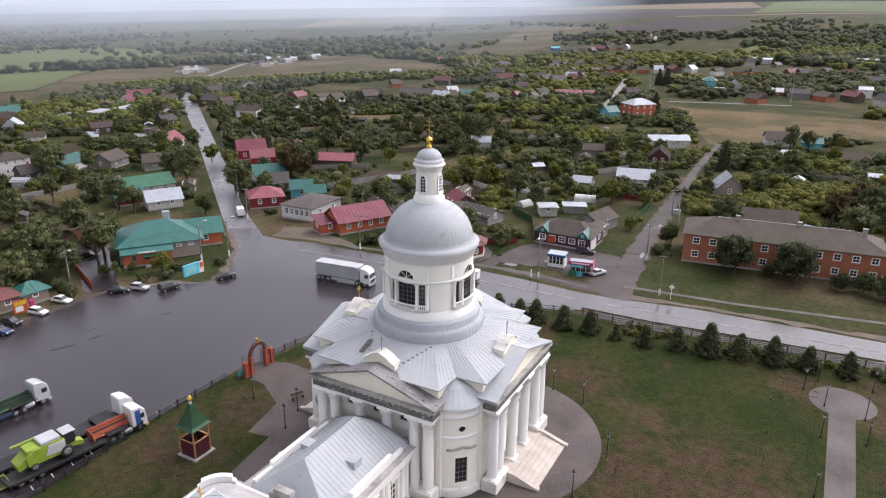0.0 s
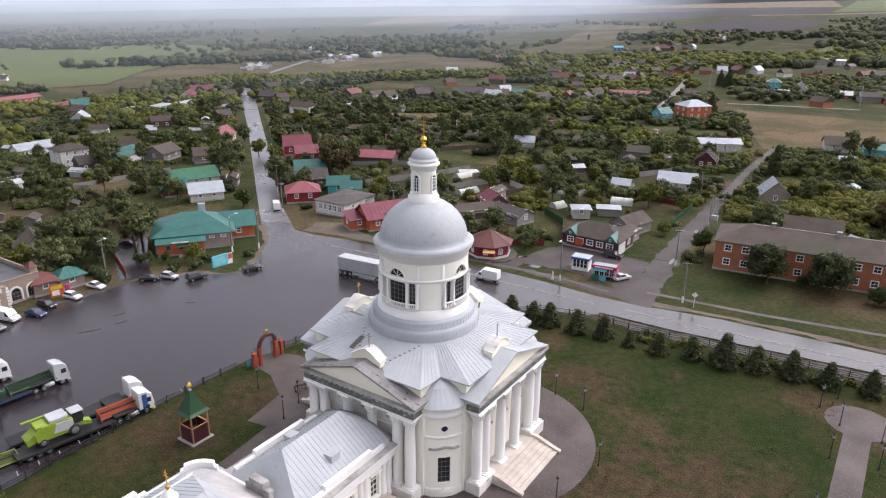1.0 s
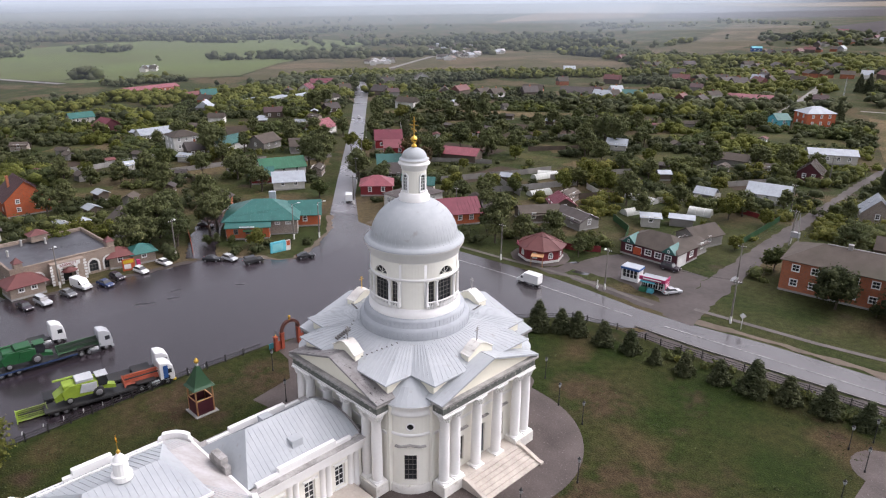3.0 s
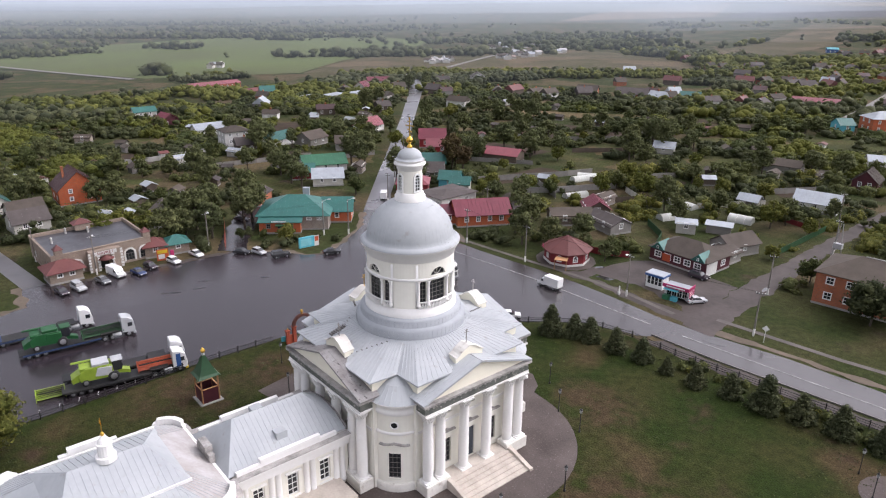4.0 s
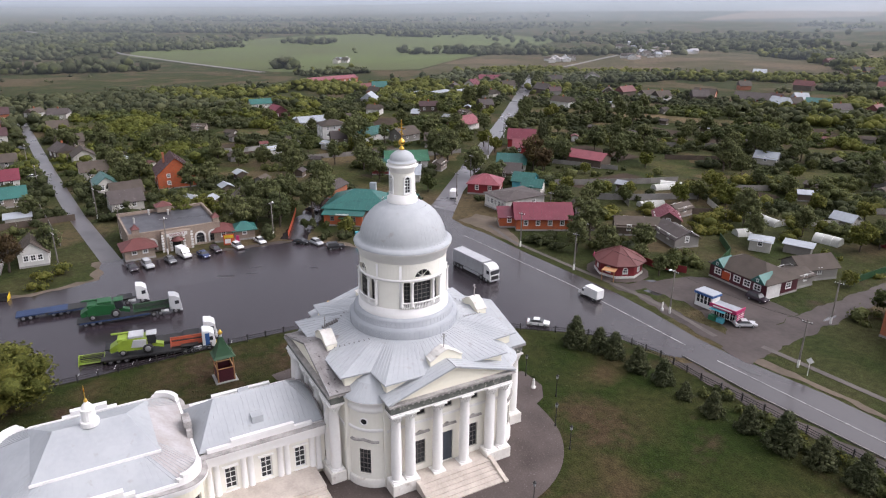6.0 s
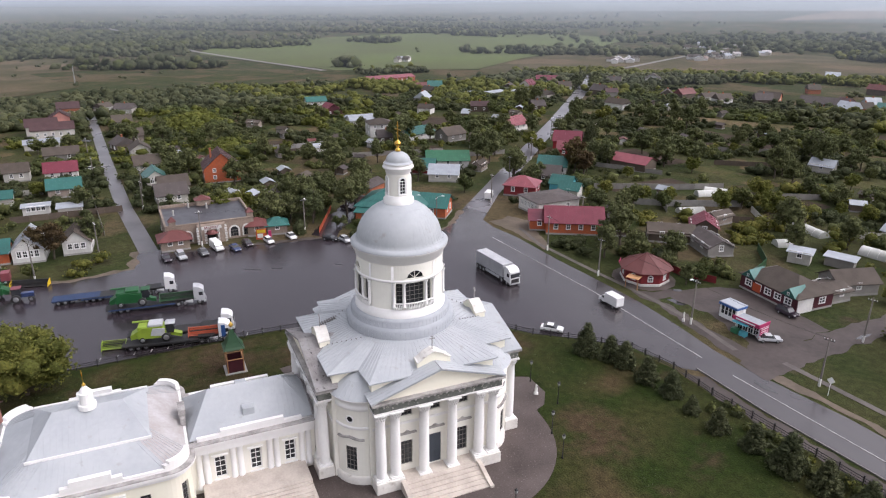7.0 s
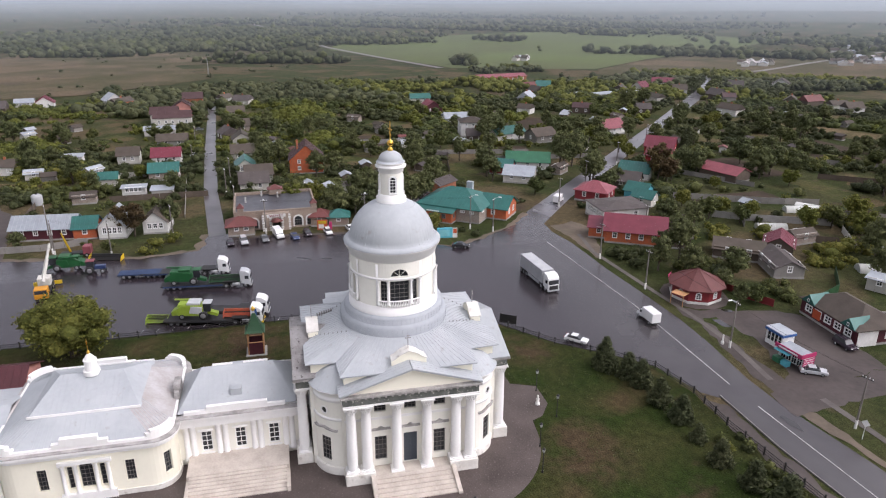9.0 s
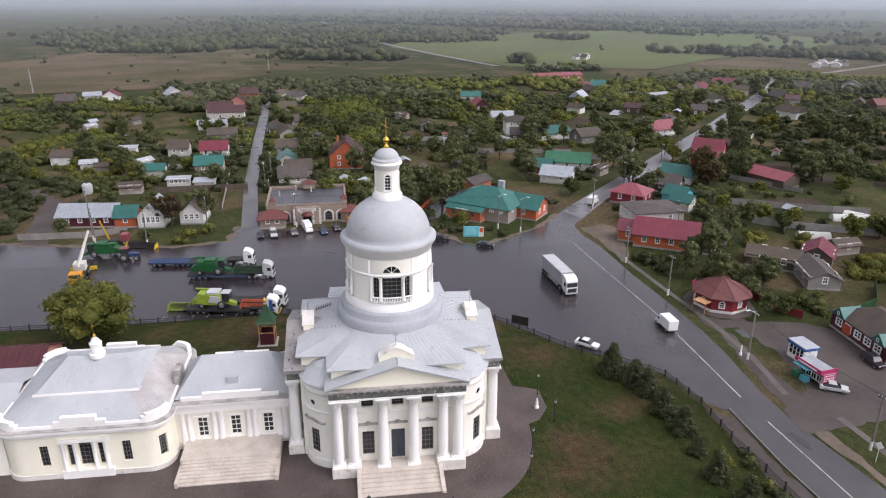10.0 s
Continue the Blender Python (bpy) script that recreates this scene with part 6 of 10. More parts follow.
part("roof", bm, REDBROWN, red)
part("sign", bevelled(boxes((-1.0, 1.0, -5.15, -5.05, 2.9, 3.35)), 0.01), MAGENTA, red, "magenta and green sign board").matrix_basis = pose(0, 0, 0, 0, 0, -65)
part("porch_roof", bevelled(boxes((-1.3, 1.3, -7.0, -4.9, 2.2, 2.3)), 0.01), BLOND, red, "wooden porch roof").matrix_basis = pose(0, 0, 0, 0, 0, 10)
for s in (-1.2, 1.2):
    part("porch_post", boxes((s - 0.06, s + 0.06, -6.9, -6.78, 0, 2.2)), BLOND, red).matrix_basis = pose(0, 0, 0, 0, 0, 10)

# kiosks
k1 = thing("kiosk", -6.0, 63.6, None, 6, "white glazed kiosk with blue fascia", "kiosk")
TAKEN.append((-6.0, 65, 2.5))
part("wall", boxes((-1.75, 1.75, 0.0, 2.4, 0, 0.7), (-1.75, -1.6, 0, 2.4, 0.7, 2.4), (1.6, 1.75, 0, 2.4, 0.7, 2.4), (-1.6, 1.6, 2.25, 2.4, 0.7, 2.4)), FRAMEW, k1)
for c in (-1.15, -0.38, 0.38, 1.15):
    window(k1, pose(c, 0.06, 0.7), 0.74, 1.7, 1, 2, FRAMEW)
for y in (0.55, 1.2):
    window(k1, pose(1.78, y, 0.7, 0, 0, 90), 0.6, 1.6, 1, 2, FRAMEW)
part("fascia", bevelled(boxes((-1.95, 1.95, -0.25, 2.6, 2.4, 2.8)), 0.03), BLUE, k1, "blue fascia")
part("roof", bevelled(boxes((-1.9, 1.9, -0.2, 2.55, 2.8, 2.95)), 0.02), PALEROOF, k1)
k2 = thing("kiosk", -0.1, 61.7, None, 10, "kiosk shop with magenta fascia and display stalls", "kiosk")
TAKEN.append((0, 63.3, 3.2))
part("wall", boxes((-2.3, 2.3, 2.6, 2.75, 0, 2.5), (-2.3, -2.15, 0.6, 2.6, 0, 2.5), (2.15, 2.3, 0.6, 2.6, 0, 2.5)), FRAMEW, k2)
for c in (-1.5, -0.5, 0.5, 1.5):
    window(k2, pose(c, 0.7, 0.5), 0.95, 1.9, 2, 2, FRAMEW)
part("fascia", bevelled(boxes((-2.5, 2.5, -0.35, -0.2, 2.35, 3.05)), 0.02), MAGENTA, k2, "magenta fascia board")
part("fascia", bevelled(boxes((2.4, 2.52, -0.2, 2.8, 2.35, 3.05)), 0.02), MAGENTA, k2, "magenta fascia board")
for i in range(3):
    ob = part("sign_board", boxes((2.42, 2.5, 0.3, 2.7, 1.0 + 0.42 * i, 1.32 + 0.42 * i)), MAGENTA, k2)
    part("lettering", boxes((2.5, 2.515, 0.5, 2.5, 1.1 + 0.42 * i, 1.2 + 0.42 * i)), FRAMEW, ob)
part("lettering", boxes((-1.8, 1.8, -0.365, -0.35, 2.55, 2.8)), FRAMEW, k2)
part("roof", bevelled(boxes((-2.35, 2.35, -0.18, 2.7, 2.5, 2.62)), 0.02), PALEROOF, k2)
part("awning", boxes((-2.2, 0.6, -0.9, 0.55, 2.1, 2.16)), SKYB, k2, "turquoise awning")
part("stall", bevelled(boxes((-2.2, -0.9, -0.8, 0.2, 0, 0.9)), 0.03), GREEN, k2, "green display stall")
part("stall", bevelled(boxes((-0.7, 0.5, -0.7, 0.2, 0, 0.8)), 0.03), SKYB, k2, "turquoise display stall")

# shop with teal roofs
tshop = house(-82.1, 27.0, 53.4, 16.5, 13, 3.6, 3.4, GREYBRICK, TEAL, "shop with broad teal sheet roof and grey brick wall", front=6, sides=3, kind="hip", name="shop", cat="shop", ww=1.1, wh=0.55, sill=2.1, over=0.7)
part("vent_box", bevelled(boxes((1.4, 3.0, 8.4, 9.6, 5.8, 8.2)), 0.03), PALEROOF, tshop, "pale sheet vent box")
tf = house(-81.6, 23.1, 53.4, 9.6, 2.68, 2.8, 0.8, ORANGE, TEAL, "orange brick shop front with teal lean-to roof", front=3, sides=1, kind="shed", name="shop", cat="shop", ww=0.9, wh=1.1, frame=FRAMED)
part("lettering", boxes((-1.8, 1.6, -0.5, -0.42, 3.0, 3.25)), FRAMEW, tf, "row of white letters, unreadable")
part("canopy", bevelled(boxes((-0.9, 2.0, -1.5, -0.1, 2.3, 2.42)), 0.02), DGREEN, tf)
part("steps", bevelled(boxes((-0.6, 1.8, -1.6, -0.1, 0, 0.3)), 0.03), CONCRETE, tf)
house(-80.6, 38.2, 53.4, 7, 8, 3.2, 2.3, ORANGE, TEAL, "orange brick annex with teal gable roof", front=1, sides=2, name="annex", cat="shop", over=0.6)
bb = thing("billboard", -68.4, 23.4, None, 84, "turquoise painted roadside stall with pictures", "stall")
TAKEN.append((-68.4, 23.4, 2.5))
part("box", bevelled(boxes((-2.3, 1.3, 0, 0.5, 0.0, 2.4)), 0.03), SKYB, bb)
part("side_panel", bevelled(boxes((1.3, 2.4, 0.0, 0.12, 0, 2.4)), 0.02), WHITEW, bb)
part("picture", boxes((1.45, 2.3, -0.03, 0.0, 1.1, 2.2)), ORANGEP, bb)
part("picture", boxes((-1.9, 0.6, -0.03, -0.001, 0.4, 2.0)), paint("pale_turquoise", (0.2, 0.52, 0.56)), bb)

# market hall with arches
mk = thing("market_hall", -84.6, -15.2, None, 92, "beige stone market hall with white-rimmed arches and flat roof", "market hall")
TAKEN.append((-94, -15.2, 13))
MW, MD, MH = 19.5, 17.0, 4.6
ah = [(c - 1.0, c + 1.0, 0.5, 2.9) for c in (-8.2, -5.2, 5.2, 8.2)] + [(-0.9, 0.9, 0.1, 2.9)]
part("wall", pierced(bmesh.new(), flat(0), (-MW / 2, MW / 2), (0, MH), ah, 0.4), BEIGE, mk)
for m, ln in ((pose(MW / 2, MD / 2, 0, 0, 0, 90), MD), (pose(0, MD, 0, 0, 0, 180), MW), (pose(-MW / 2, MD / 2, 0, 0, 0, -90), MD)):
    part("wall", pierced(bmesh.new(), flat(0), (-ln / 2 + 0.01, ln / 2 - 0.01), (0, MH), [(-5, -3.8, 1, 2.6), (3.8, 5, 1, 2.6)], 0.4), BEIGE, mk).matrix_basis = m
    for c in (-4.4, 4.4):
        window(mk, m @ pose(c, 0.1, 1.0), 1.2, 1.6, 2, 2, FRAMEW)
for c in (-8.2, -5.2, 5.2, 8.2):
    w_ = window(mk, pose(c, 0.12, 0.5), 1.8, 2.4, 3, 2, FRAMED, arch=True)
    bm = bmesh.new()
    K = 16
    for i in range(K):
        a0, a1 = math.pi * i / K, math.pi * (i + 1) / K
        P = lambda r, a: (c + r * math.cos(a), 2.0 + r * math.sin(a))
        q = [P(0.9, a0), P(1.25, a0), P(1.25, a1), P(0.9, a1)]
        lo, hi = [bm.verts.new((x, -0.1, z)) for x, z in q], [bm.verts.new((x, 0.1, z)) for x, z in q]
        bm.faces.new(lo)
        for k in range(4):
            bm.faces.new((lo[k], hi[k], hi[(k + 1) % 4], lo[(k + 1) % 4]))
    for s in (-1, 1):
        box(bm, c + s * 1.07 - 0.17, c + s * 1.07 + 0.17, -0.1, 0.1, 0.4, 2.0)
    part("arch_rim", bm, WHITEW, mk, "white arch surround")
part("portal", bevelled(boxes((-3.1, -1.4, -1.5, 0.0, 0, 4.4), (1.4, 3.1, -1.5, 0.0, 0, 4.4), (-1.4, 1.4, -1.5, 0.0, 3.1, 4.4)), 0.03), BEIGE, mk, "projecting stone entrance")
for s in (-3.1, -1.4, 1.4, 3.1):
    for i in range(7):
        part("quoin", boxes((s - 0.22 - 0.08 * (i % 2), s + 0.22 + 0.08 * (i % 2), -1.56, -1.49, 0.1 + 0.6 * i, 0.55 + 0.6 * i)), WHITEW, mk)
part("door", boxes((-0.9, 0.9, 0.12, 0.2, 0.1, 2.9)), GLASS, mk)
part("sign_board", bevelled(boxes((-2.2, 2.2, -1.62, -1.56, 3.45, 4.25)), 0.01), WHITEW, mk)
txt = bpy.data.curves.new("lettering", "FONT")
txt.body, txt.size, txt.align_x, txt.extrude = "МАРКЕТ", 0.78, "CENTER", 0.02
tob = new("lettering_curve", txt)
bpy.context.view_layer.update()
tme = bpy.data.meshes.new_from_object(tob.evaluated_get(bpy.context.evaluated_depsgraph_get()))
bpy.data.objects.remove(tob)
tme.materials.clear()
tme.materials.append(CRIMSON)
let = new("lettering", tme)
let.parent = mk
let.matrix_basis = pose(0, -1.65, 3.6, 90, 0, 0)
part("canopy", lathe(bmesh.new(), [(1.5, 0), (1.55, 0.08), (0.2, 0.75)], 12, pose(0, -1.5, 2.55), 180, 360), REDBROWN, mk)
part("roof", boxes((-MW / 2 + 0.3, MW / 2 - 0.3, 0.3, MD - 0.3, 4.0, 4.15)), FELT, mk, "wet black felt roof")
part("parapet", bevelled(boxes((-MW / 2 - 0.1, MW / 2 + 0.1, -0.12, 0.35, MH, MH + 0.25), (-MW / 2 - 0.1, -MW / 2 + 0.35, 0.36, MD - 0.3, MH, MH + 0.25), (MW / 2 - 0.35, MW / 2 + 0.1, 0.36, MD - 0.3, MH, MH + 0.25), (-MW / 2, MW / 2, MD - 0.3, MD + 0.1, MH, MH + 0.25)), 0.03), BEIGE, mk)
for x, y in ((-MW / 2 + 1.6, 0.5), (MW / 2 - 0.7, 0.8), (0.5, MD - 1.6)):
    big = 1 if y < 2 else 2.2
    tr = part("turret", boxes((x - 0.7 * big, x + 0.7 * big, y - 0.7, y + 0.7 * big, MH - 0.2, MH + 1.2)), BEIGE, mk)
    bm = bmesh.new()
    q = [(x - 0.9 * big, y - 0.9, MH + 1.2), (x + 0.9 * big, y - 0.9, MH + 1.2), (x + 0.9 * big, y + 0.9 * big, MH + 1.2), (x - 0.9 * big, y + 0.9 * big, MH + 1.2)]
    for i in range(4):
        face(bm, q[i], q[(i + 1) % 4], (x, y + 0.35 * (big - 1), MH + 2.3))
    part("turret_roof", bm, REDBROWN, tr)
for x, y in ((-7, 10), (1, 13), (-3, 15)):
    part("vent_pipe", lathe(bmesh.new(), [(0.22, 4.1), (0.22, 5.3), (0.32, 5.35), (0.01, 5.6)], 10), WHITEW, mk).matrix_basis = pose(x, y, 0)
house(-80.6, -23.3, 92, 6, 5, 2.4, 1.6, BEIGE, REDBROWN, "small beige cafe with red-brown hipped roof", front=2, sides=1, kind="hip", name="cafe", cat="cafe", seams=False, over=0.7)
house(-84.0, -5.0, 80, 4.2, 4, 2.5, 1.5, BEIGE, REDBROWN, "small stall with red-brown roof and bright posters", front=1, sides=0, kind="hip", name="stall", cat="kiosk", seams=False, over=0.6)
pn = thing("poster_stand", -81.2, -4.5, None, 80, "bright yellow and red poster wall beside the stall", "poster")
part("panel", bevelled(boxes((-1.2, 1.2, 0, 0.15, 0, 2.5)), 0.02), ORANGEP, pn)
part("poster", boxes((-1.0, 1.0, -0.03, 0.0, 1.6, 2.3)), YELLOW, pn)
part("poster", boxes((-0.9, 0.4, -0.03, 0.0, 0.4, 1.4)), WHITEW, pn)
fz = thing("vending_box", -80.8, -2.6, None, 80, "upright magenta drinks cooler", "cooler")
part("box", bevelled(boxes((-0.35, 0.35, 0, 0.6, 0, 1.9)), 0.04), MAGENTA, fz)
house(-83.2, -0.4, 84, 4.6, 4, 2.3, 1.5, BEIGE, TEAL, "small beige kiosk with green tent roof", front=1, sides=1, kind="hip", name="kiosk", cat="kiosk", over=0.6)

# houses of the village
house(-54.3, 63.6, 62, 13.2, 8.5, 3.2, 2.6, ORANGE, MAROON, "orange brick house with maroon sheet roof", front=4, sides=1, over=0.6)
house(-60.2, 57.6, 62, 4.6, 5, 2.5, 1.2, ORANGE, MAROON, "low orange porch wing with maroon roof", front=1, sides=1, kind="shed", name="porch", cat="house")
house(-49.6, 72.6, 62, 4, 7.5, 3.0, 2.0, WOOD, DARKROOF, "dark timber lean-to with black roof", front=1, sides=1, name="barn", cat="barn")
house(-75.3, 63.4, 2, 9.6, 12.5, 3.5, 0.9, WHITEW, DARKROOF, "white plastered house with low dark roof", front=5, sides=2, kind="hip", ww=1.1, wh=1.5, seams=False)
house(-90.5, 69.2, 48, 9, 8, 2.9, 2.2, CRIMSON, PINK, "house with faded red hipped roof", front=2, sides=2, kind="hip")
house(-83.0, 80.5, 40, 5.5, 5, 2.6, 1.6, PALEW, TEAL, "small house with teal roof", front=1, sides=1)
house(-88.8, 81.5, 40, 6, 6, 2.8, 1.9, SKYB, TEAL, "small house with teal roof and blue wall", front=1, sides=1)
house(-110, 92, 52, 9, 8, 3.0, 2.4, WHITEW, TEAL, "white house with teal sheet roof", front=3, sides=2)
house(-101, 85, 50, 7, 6, 2.6, 2.4, WOOD, DARKROOF, "dark timber house with old roof", front=2, sides=1, seams=False)
house(-142.5, 118.8, 52, 10, 9, 3.6, 3.0, SCARLET, MAROON, "bright red house with maroon gable roof", front=3, sides=2)
house(-131, 112, 52, 8, 7, 3.0, 2.2, SCARLET, PINK, "red house with faded red roof", front=2, sides=1)
house(-105.5, 118.2, 24, 12.5, 8, 2.8, 1.7, WOOD, PINK, "open dark shed with faded red sheet roof", front=0, sides=0, name="shed", cat="shed")
house(-143.6, -5.4, 88, 10.6, 10.5, 4.6, 4.6, ORANGE, UMBER, "tall orange brick house with steep dark brown roof", front=2, sides=2, along=False, storeys=2, ww=0.9, wh=1.1, chimney=1)
house(-198.3, 65.2, 85, 10, 9, 5.6, 1.8, WHITEW, SLATE, "two-storey white house with grey hipped roof", front=3, sides=2, kind="hip", storeys=2, seams=False)
house(-9.0, 139.5, 13, 10.5, 7, 2.7, 2.2, WHITEW, PALEROOF, "white house with pale ribbed roof", front=3, sides=1)
house(-12.5, 205, 30, 15, 7, 3.3, 1.4, PALEW, PALEROOF, "long low building with white sheet roof", front=4, sides=1)
house(-9.6, 173, 10, 6.7, 8, 2.9, 3.0, BORDEAUX, SLATE, "bordeaux house with steep grey gable", front=2, sides=1, along=False)
house(-40, 277, 50, 13, 10, 6.0, 2.6, ORANGE, PALEROOF, "two-storey orange brick house with pale roof", front=3, sides=2, storeys=2, kind="hip")
house(-52, 268, 50, 6, 8, 3, 2.2, SKYB, TEAL, "small annex with teal roof", front=1, sides=1)
house(-22.6, 130.2, 8, 5, 4, 2.0, 1.3, GREYW, PALEROOF, "small shed with blue-grey sheet roof", front=0, sides=0, name="shed", cat="shed", plinth=None)
house(-76, 171.4, 24, 7, 5, 2.4, 1.8, PALEW, PALEROOF, "shed with blue-grey sheet roof among bushes", front=1, sides=0, name="shed", cat="shed")
house(-41, 81, 55, 10, 7, 2.2, 1.5, WOOD, SLATE, "old timber house with mossy slate roof", front=2, sides=1, seams=False)
house(-35.5, 83.5, -15, 10, 6, 2.2, 1.5, GREYW, DARKROOF, "old grey timber house with dark felt roof", front=2, sides=1, seams=False)
house(-46, 91, -40, 7, 6, 2.4, 1.9, WOOD, MAROON, "house with maroon and zinc roof", front=2, sides=1)
house(-87.2, -67.6, 86, 13.8, 7, 2.9, 2.2, BORDEAUX, PALEROOF, "dark red timber house with long zinc roof", front=4, sides=1)
house(-86.0, -58.4, 90, 5, 6, 2.8, 2.0, ORANGE, TEAL, "brick house with teal roof", front=1, sides=1)
house(-85.0, -52.3, 88, 6.0, 9, 3.1, 2.9, WHITEW, PALEROOF, "white verandah house with grey gable roof", front=4, sides=2, along=False, ww=0.9, wh=1.5)
house(-87.0, -43.2, 88, 5.5, 8, 3.0, 2.4, WHITEW, SLATE, "white house half hidden by trees", front=3, sides=1, along=False)
house(-167.5, -51.4, 92, 9.2, 7, 3.0, 2.4, WHITEW, MAROON, "white house with maroon sheet roof", front=3, sides=1)
house(-143.6, -49, 92, 8.6, 6.5, 2.8, 2.2, GREYBRICK, TEAL, "grey brick house with teal roof", front=2, sides=1)
house(-138.5, -64.5, 92, 6, 5, 2.6, 1.5, PALEW, TEAL, "small shed with teal roof", front=0, sides=0, name="shed", cat="shed")
house(-125.5, -54.6, 92, 6.2, 3, 2.4, 0.2, WHITEW, PALEROOF, "low white shed with glazed front", front=4, sides=0, kind="shed", name="shed", cat="shed")
house(-122.0, -46.5, 92, 5.6, 4, 2.2, 0.3, PALEW, PALEROOF, "pale shed with white sheet roof", front=0, sides=0, kind="shed", name="shed", cat="shed")
house(-176.5, -83, 92, 6, 4, 2.4, 0.3, WHITEW, PALEROOF, "white shed standing in a garden", front=0, sides=0, kind="shed", name="shed", cat="shed")
house(-171.6, -64.2, 92, 7, 6, 3.2, 2.2, PALEW, SLATE, "pale house with slate roof", front=2, sides=1)
house(-254, -60, 94, 16, 8, 4.0, 2.4, PALEW, UMBER, "long pale house with brownish roof", front=5, sides=2)
house(-228, -62, 94, 12, 6, 2.6, 1.2, PALEW, PALEROOF, "long low barn with pale roof", front=0, sides=0, name="barn", cat="barn")
house(-200, -53.4, 94, 11, 7, 2.8, 2.0, GREYW, SLATE, "grey house with slate roof", front=2, sides=1, seams=False)
house(-322, -58, 94, 10, 8, 4.5, 2.6, BRICKW, UMBER, "brick house with brown roof", front=3, sides=1)
for x, y, c, w in ((-275, -33.4, SLATE, 8), (-231, -30.2, SLATE, 9), (-197, -27.5, SLATE, 7), (-169, -26, SLATE, 8), (-146, -24.5, TEAL, 6), (-122.7, -21.2, DARKROOF, 8), (-133, -20, SLATE, 8)):
    house(x, y, 94, w, 8, 2.8, 2.3, PALEW if w < 8.5 else GREYBRICK, c, "village house with grey roof beside the street", front=2, sides=1, along=w > 7.5, seams=False, group="houses along the street")
house(-336, -100, 120, 9, 8, 3, 3.4, WHITEW, PALEROOF, "white gabled house far off", front=2, sides=1, along=False)
house(-411, 146, 100, 38, 10, 3.6, 1.6, BRICKW, PINK, "long low red brick farm building", front=9, sides=1, seams=False, name="farm_building", cat="farm building")
house(-307, 64.6, 88, 11, 7, 3, 2, PALEW, TEAL, "house with teal roof among trees", front=2, sides=1)
house(-266, 63, 100, 9.4, 8, 3.2, 3.0, BORDEAUX, MAROON, "dark red house with maroon roof", front=2, sides=1, along=False)
house(-230, 68, 90, 14, 7, 3, 2.0, WHITEW, PALEROOF, "white house with several pale roofs", front=3, sides=1)
house(-186, 78, 108, 14, 8, 2.9, 2.2, WHITEW, TEAL, "white house with teal roof", front=3, sides=1)
house(-178, 90, 108, 10, 8, 2.9, 2.4, GREYW, SLATE, "grey house with slate roof", front=2, sides=1, seams=False)
house(-132, 65.6, 70, 14, 9, 2.9, 2.4, WHITEW, GREEN, "white house with bright green roof", front=3, sides=2)
house(-128, 55, 60, 7, 6, 2.6, 2.0, CRIMSON, TEAL, "low house with teal roof", front=2, sides=1)
house(-115.5, 56.6, 60, 9, 7, 2.6, 2.2, PALEW, PALEROOF, "house with pale zinc roof", front=2, sides=1)
house(-160, 93, 60, 11, 8, 2.8, 2.2, GREYW, SLATE, "grey timber house with slate roof", front=2, sides=1, seams=False)
house(-188.5, 124.4, 110, 12, 8, 3, 3.0, WHITEW, PINK, "white house with faded red gable roof", front=3, sides=1)
house(-305, 177, 110, 14, 6, 2.6, 0.3, PALEW, PALEROOF, "long white shed behind gardens", front=0, sides=0, kind="shed", name="shed", cat="shed")
house(-328, 214, 120, 9, 8, 3.4, 3.0, PALEW, MAROON, "house with maroon roof", front=2, sides=1)
house(17.6, 141, 20, 7, 7, 3, 3.4, GREYBRICK, PALEROOF, "steep-gabled brick house among trees", front=1, sides=1, along=False)
house(30.6, 113, 10, 12, 6, 2.8, 2.0, WOOD, SLATE, "dark barn behind the brick block", front=0, sides=0, name="barn", cat="barn", seams=False)
house(24, 231, 15, 10, 8, 3, 2.4, PALEW, SLATE, "house with slate roof", front=2, sides=1, seams=False)
house(35, 232, 15, 7, 5, 2.6, 1.6, SKYB, TEAL, "small shed painted in teal", front=0, sides=0, name="shed", cat="shed")
house(-103, 3.2, 70, 7, 8, 3.0, 3.0, PALEW, SLATE, "old house with steep slate gable", front=2, sides=1, along=False, seams=False)
house(-110, 33.5, 130, 8, 5, 2.8, 1.2, BRICKW, DARKROOF, "red brick row of garages", front=0, sides=0, name="garage", cat="garage")
house(-9.4, -54, 90, 10, 9.5, 3.6, 2.2, PINKW, OXBLOOD, "salmon-walled house with dark maroon roof", front=3, sides=2)
house(-36, 176, 10, 12, 6, 2.4, 1.6, GREYW, SLATE, "grey barn among gardens", front=0, sides=0, name="barn", cat="barn", seams=False)


def greenhouse(x, y, yaw, ln, r=1.5):
    g = thing("greenhouse", x, y, None, yaw, "milky white tunnel greenhouse in a garden", "greenhouse", "garden greenhouses")
    TAKEN.append((x, y, ln / 2))
    bm = lathe(bmesh.new(), [(r, -ln / 2), (r, ln / 2)], 12, pose(0, 0, 0, 0, 90, 0), 90, 270)
    for s in (-1, 1):
        bm.faces.new([bm.verts.new((s * ln / 2, r * math.cos(math.pi * i / 12), r * math.sin(math.pi * i / 12))) for i in range(13)])
    part("cover", bm, PLASTIC, g)
    for i in range(int(ln / 2) + 1):
        u = -ln / 2 + 2 * i
        part("rib", lathe(bmesh.new(), [(r + 0.03, u - 0.03), (r + 0.03, u + 0.03)], 12, pose(0, 0, 0, 0, 90, 0), 90, 270), FRAMEW, g)


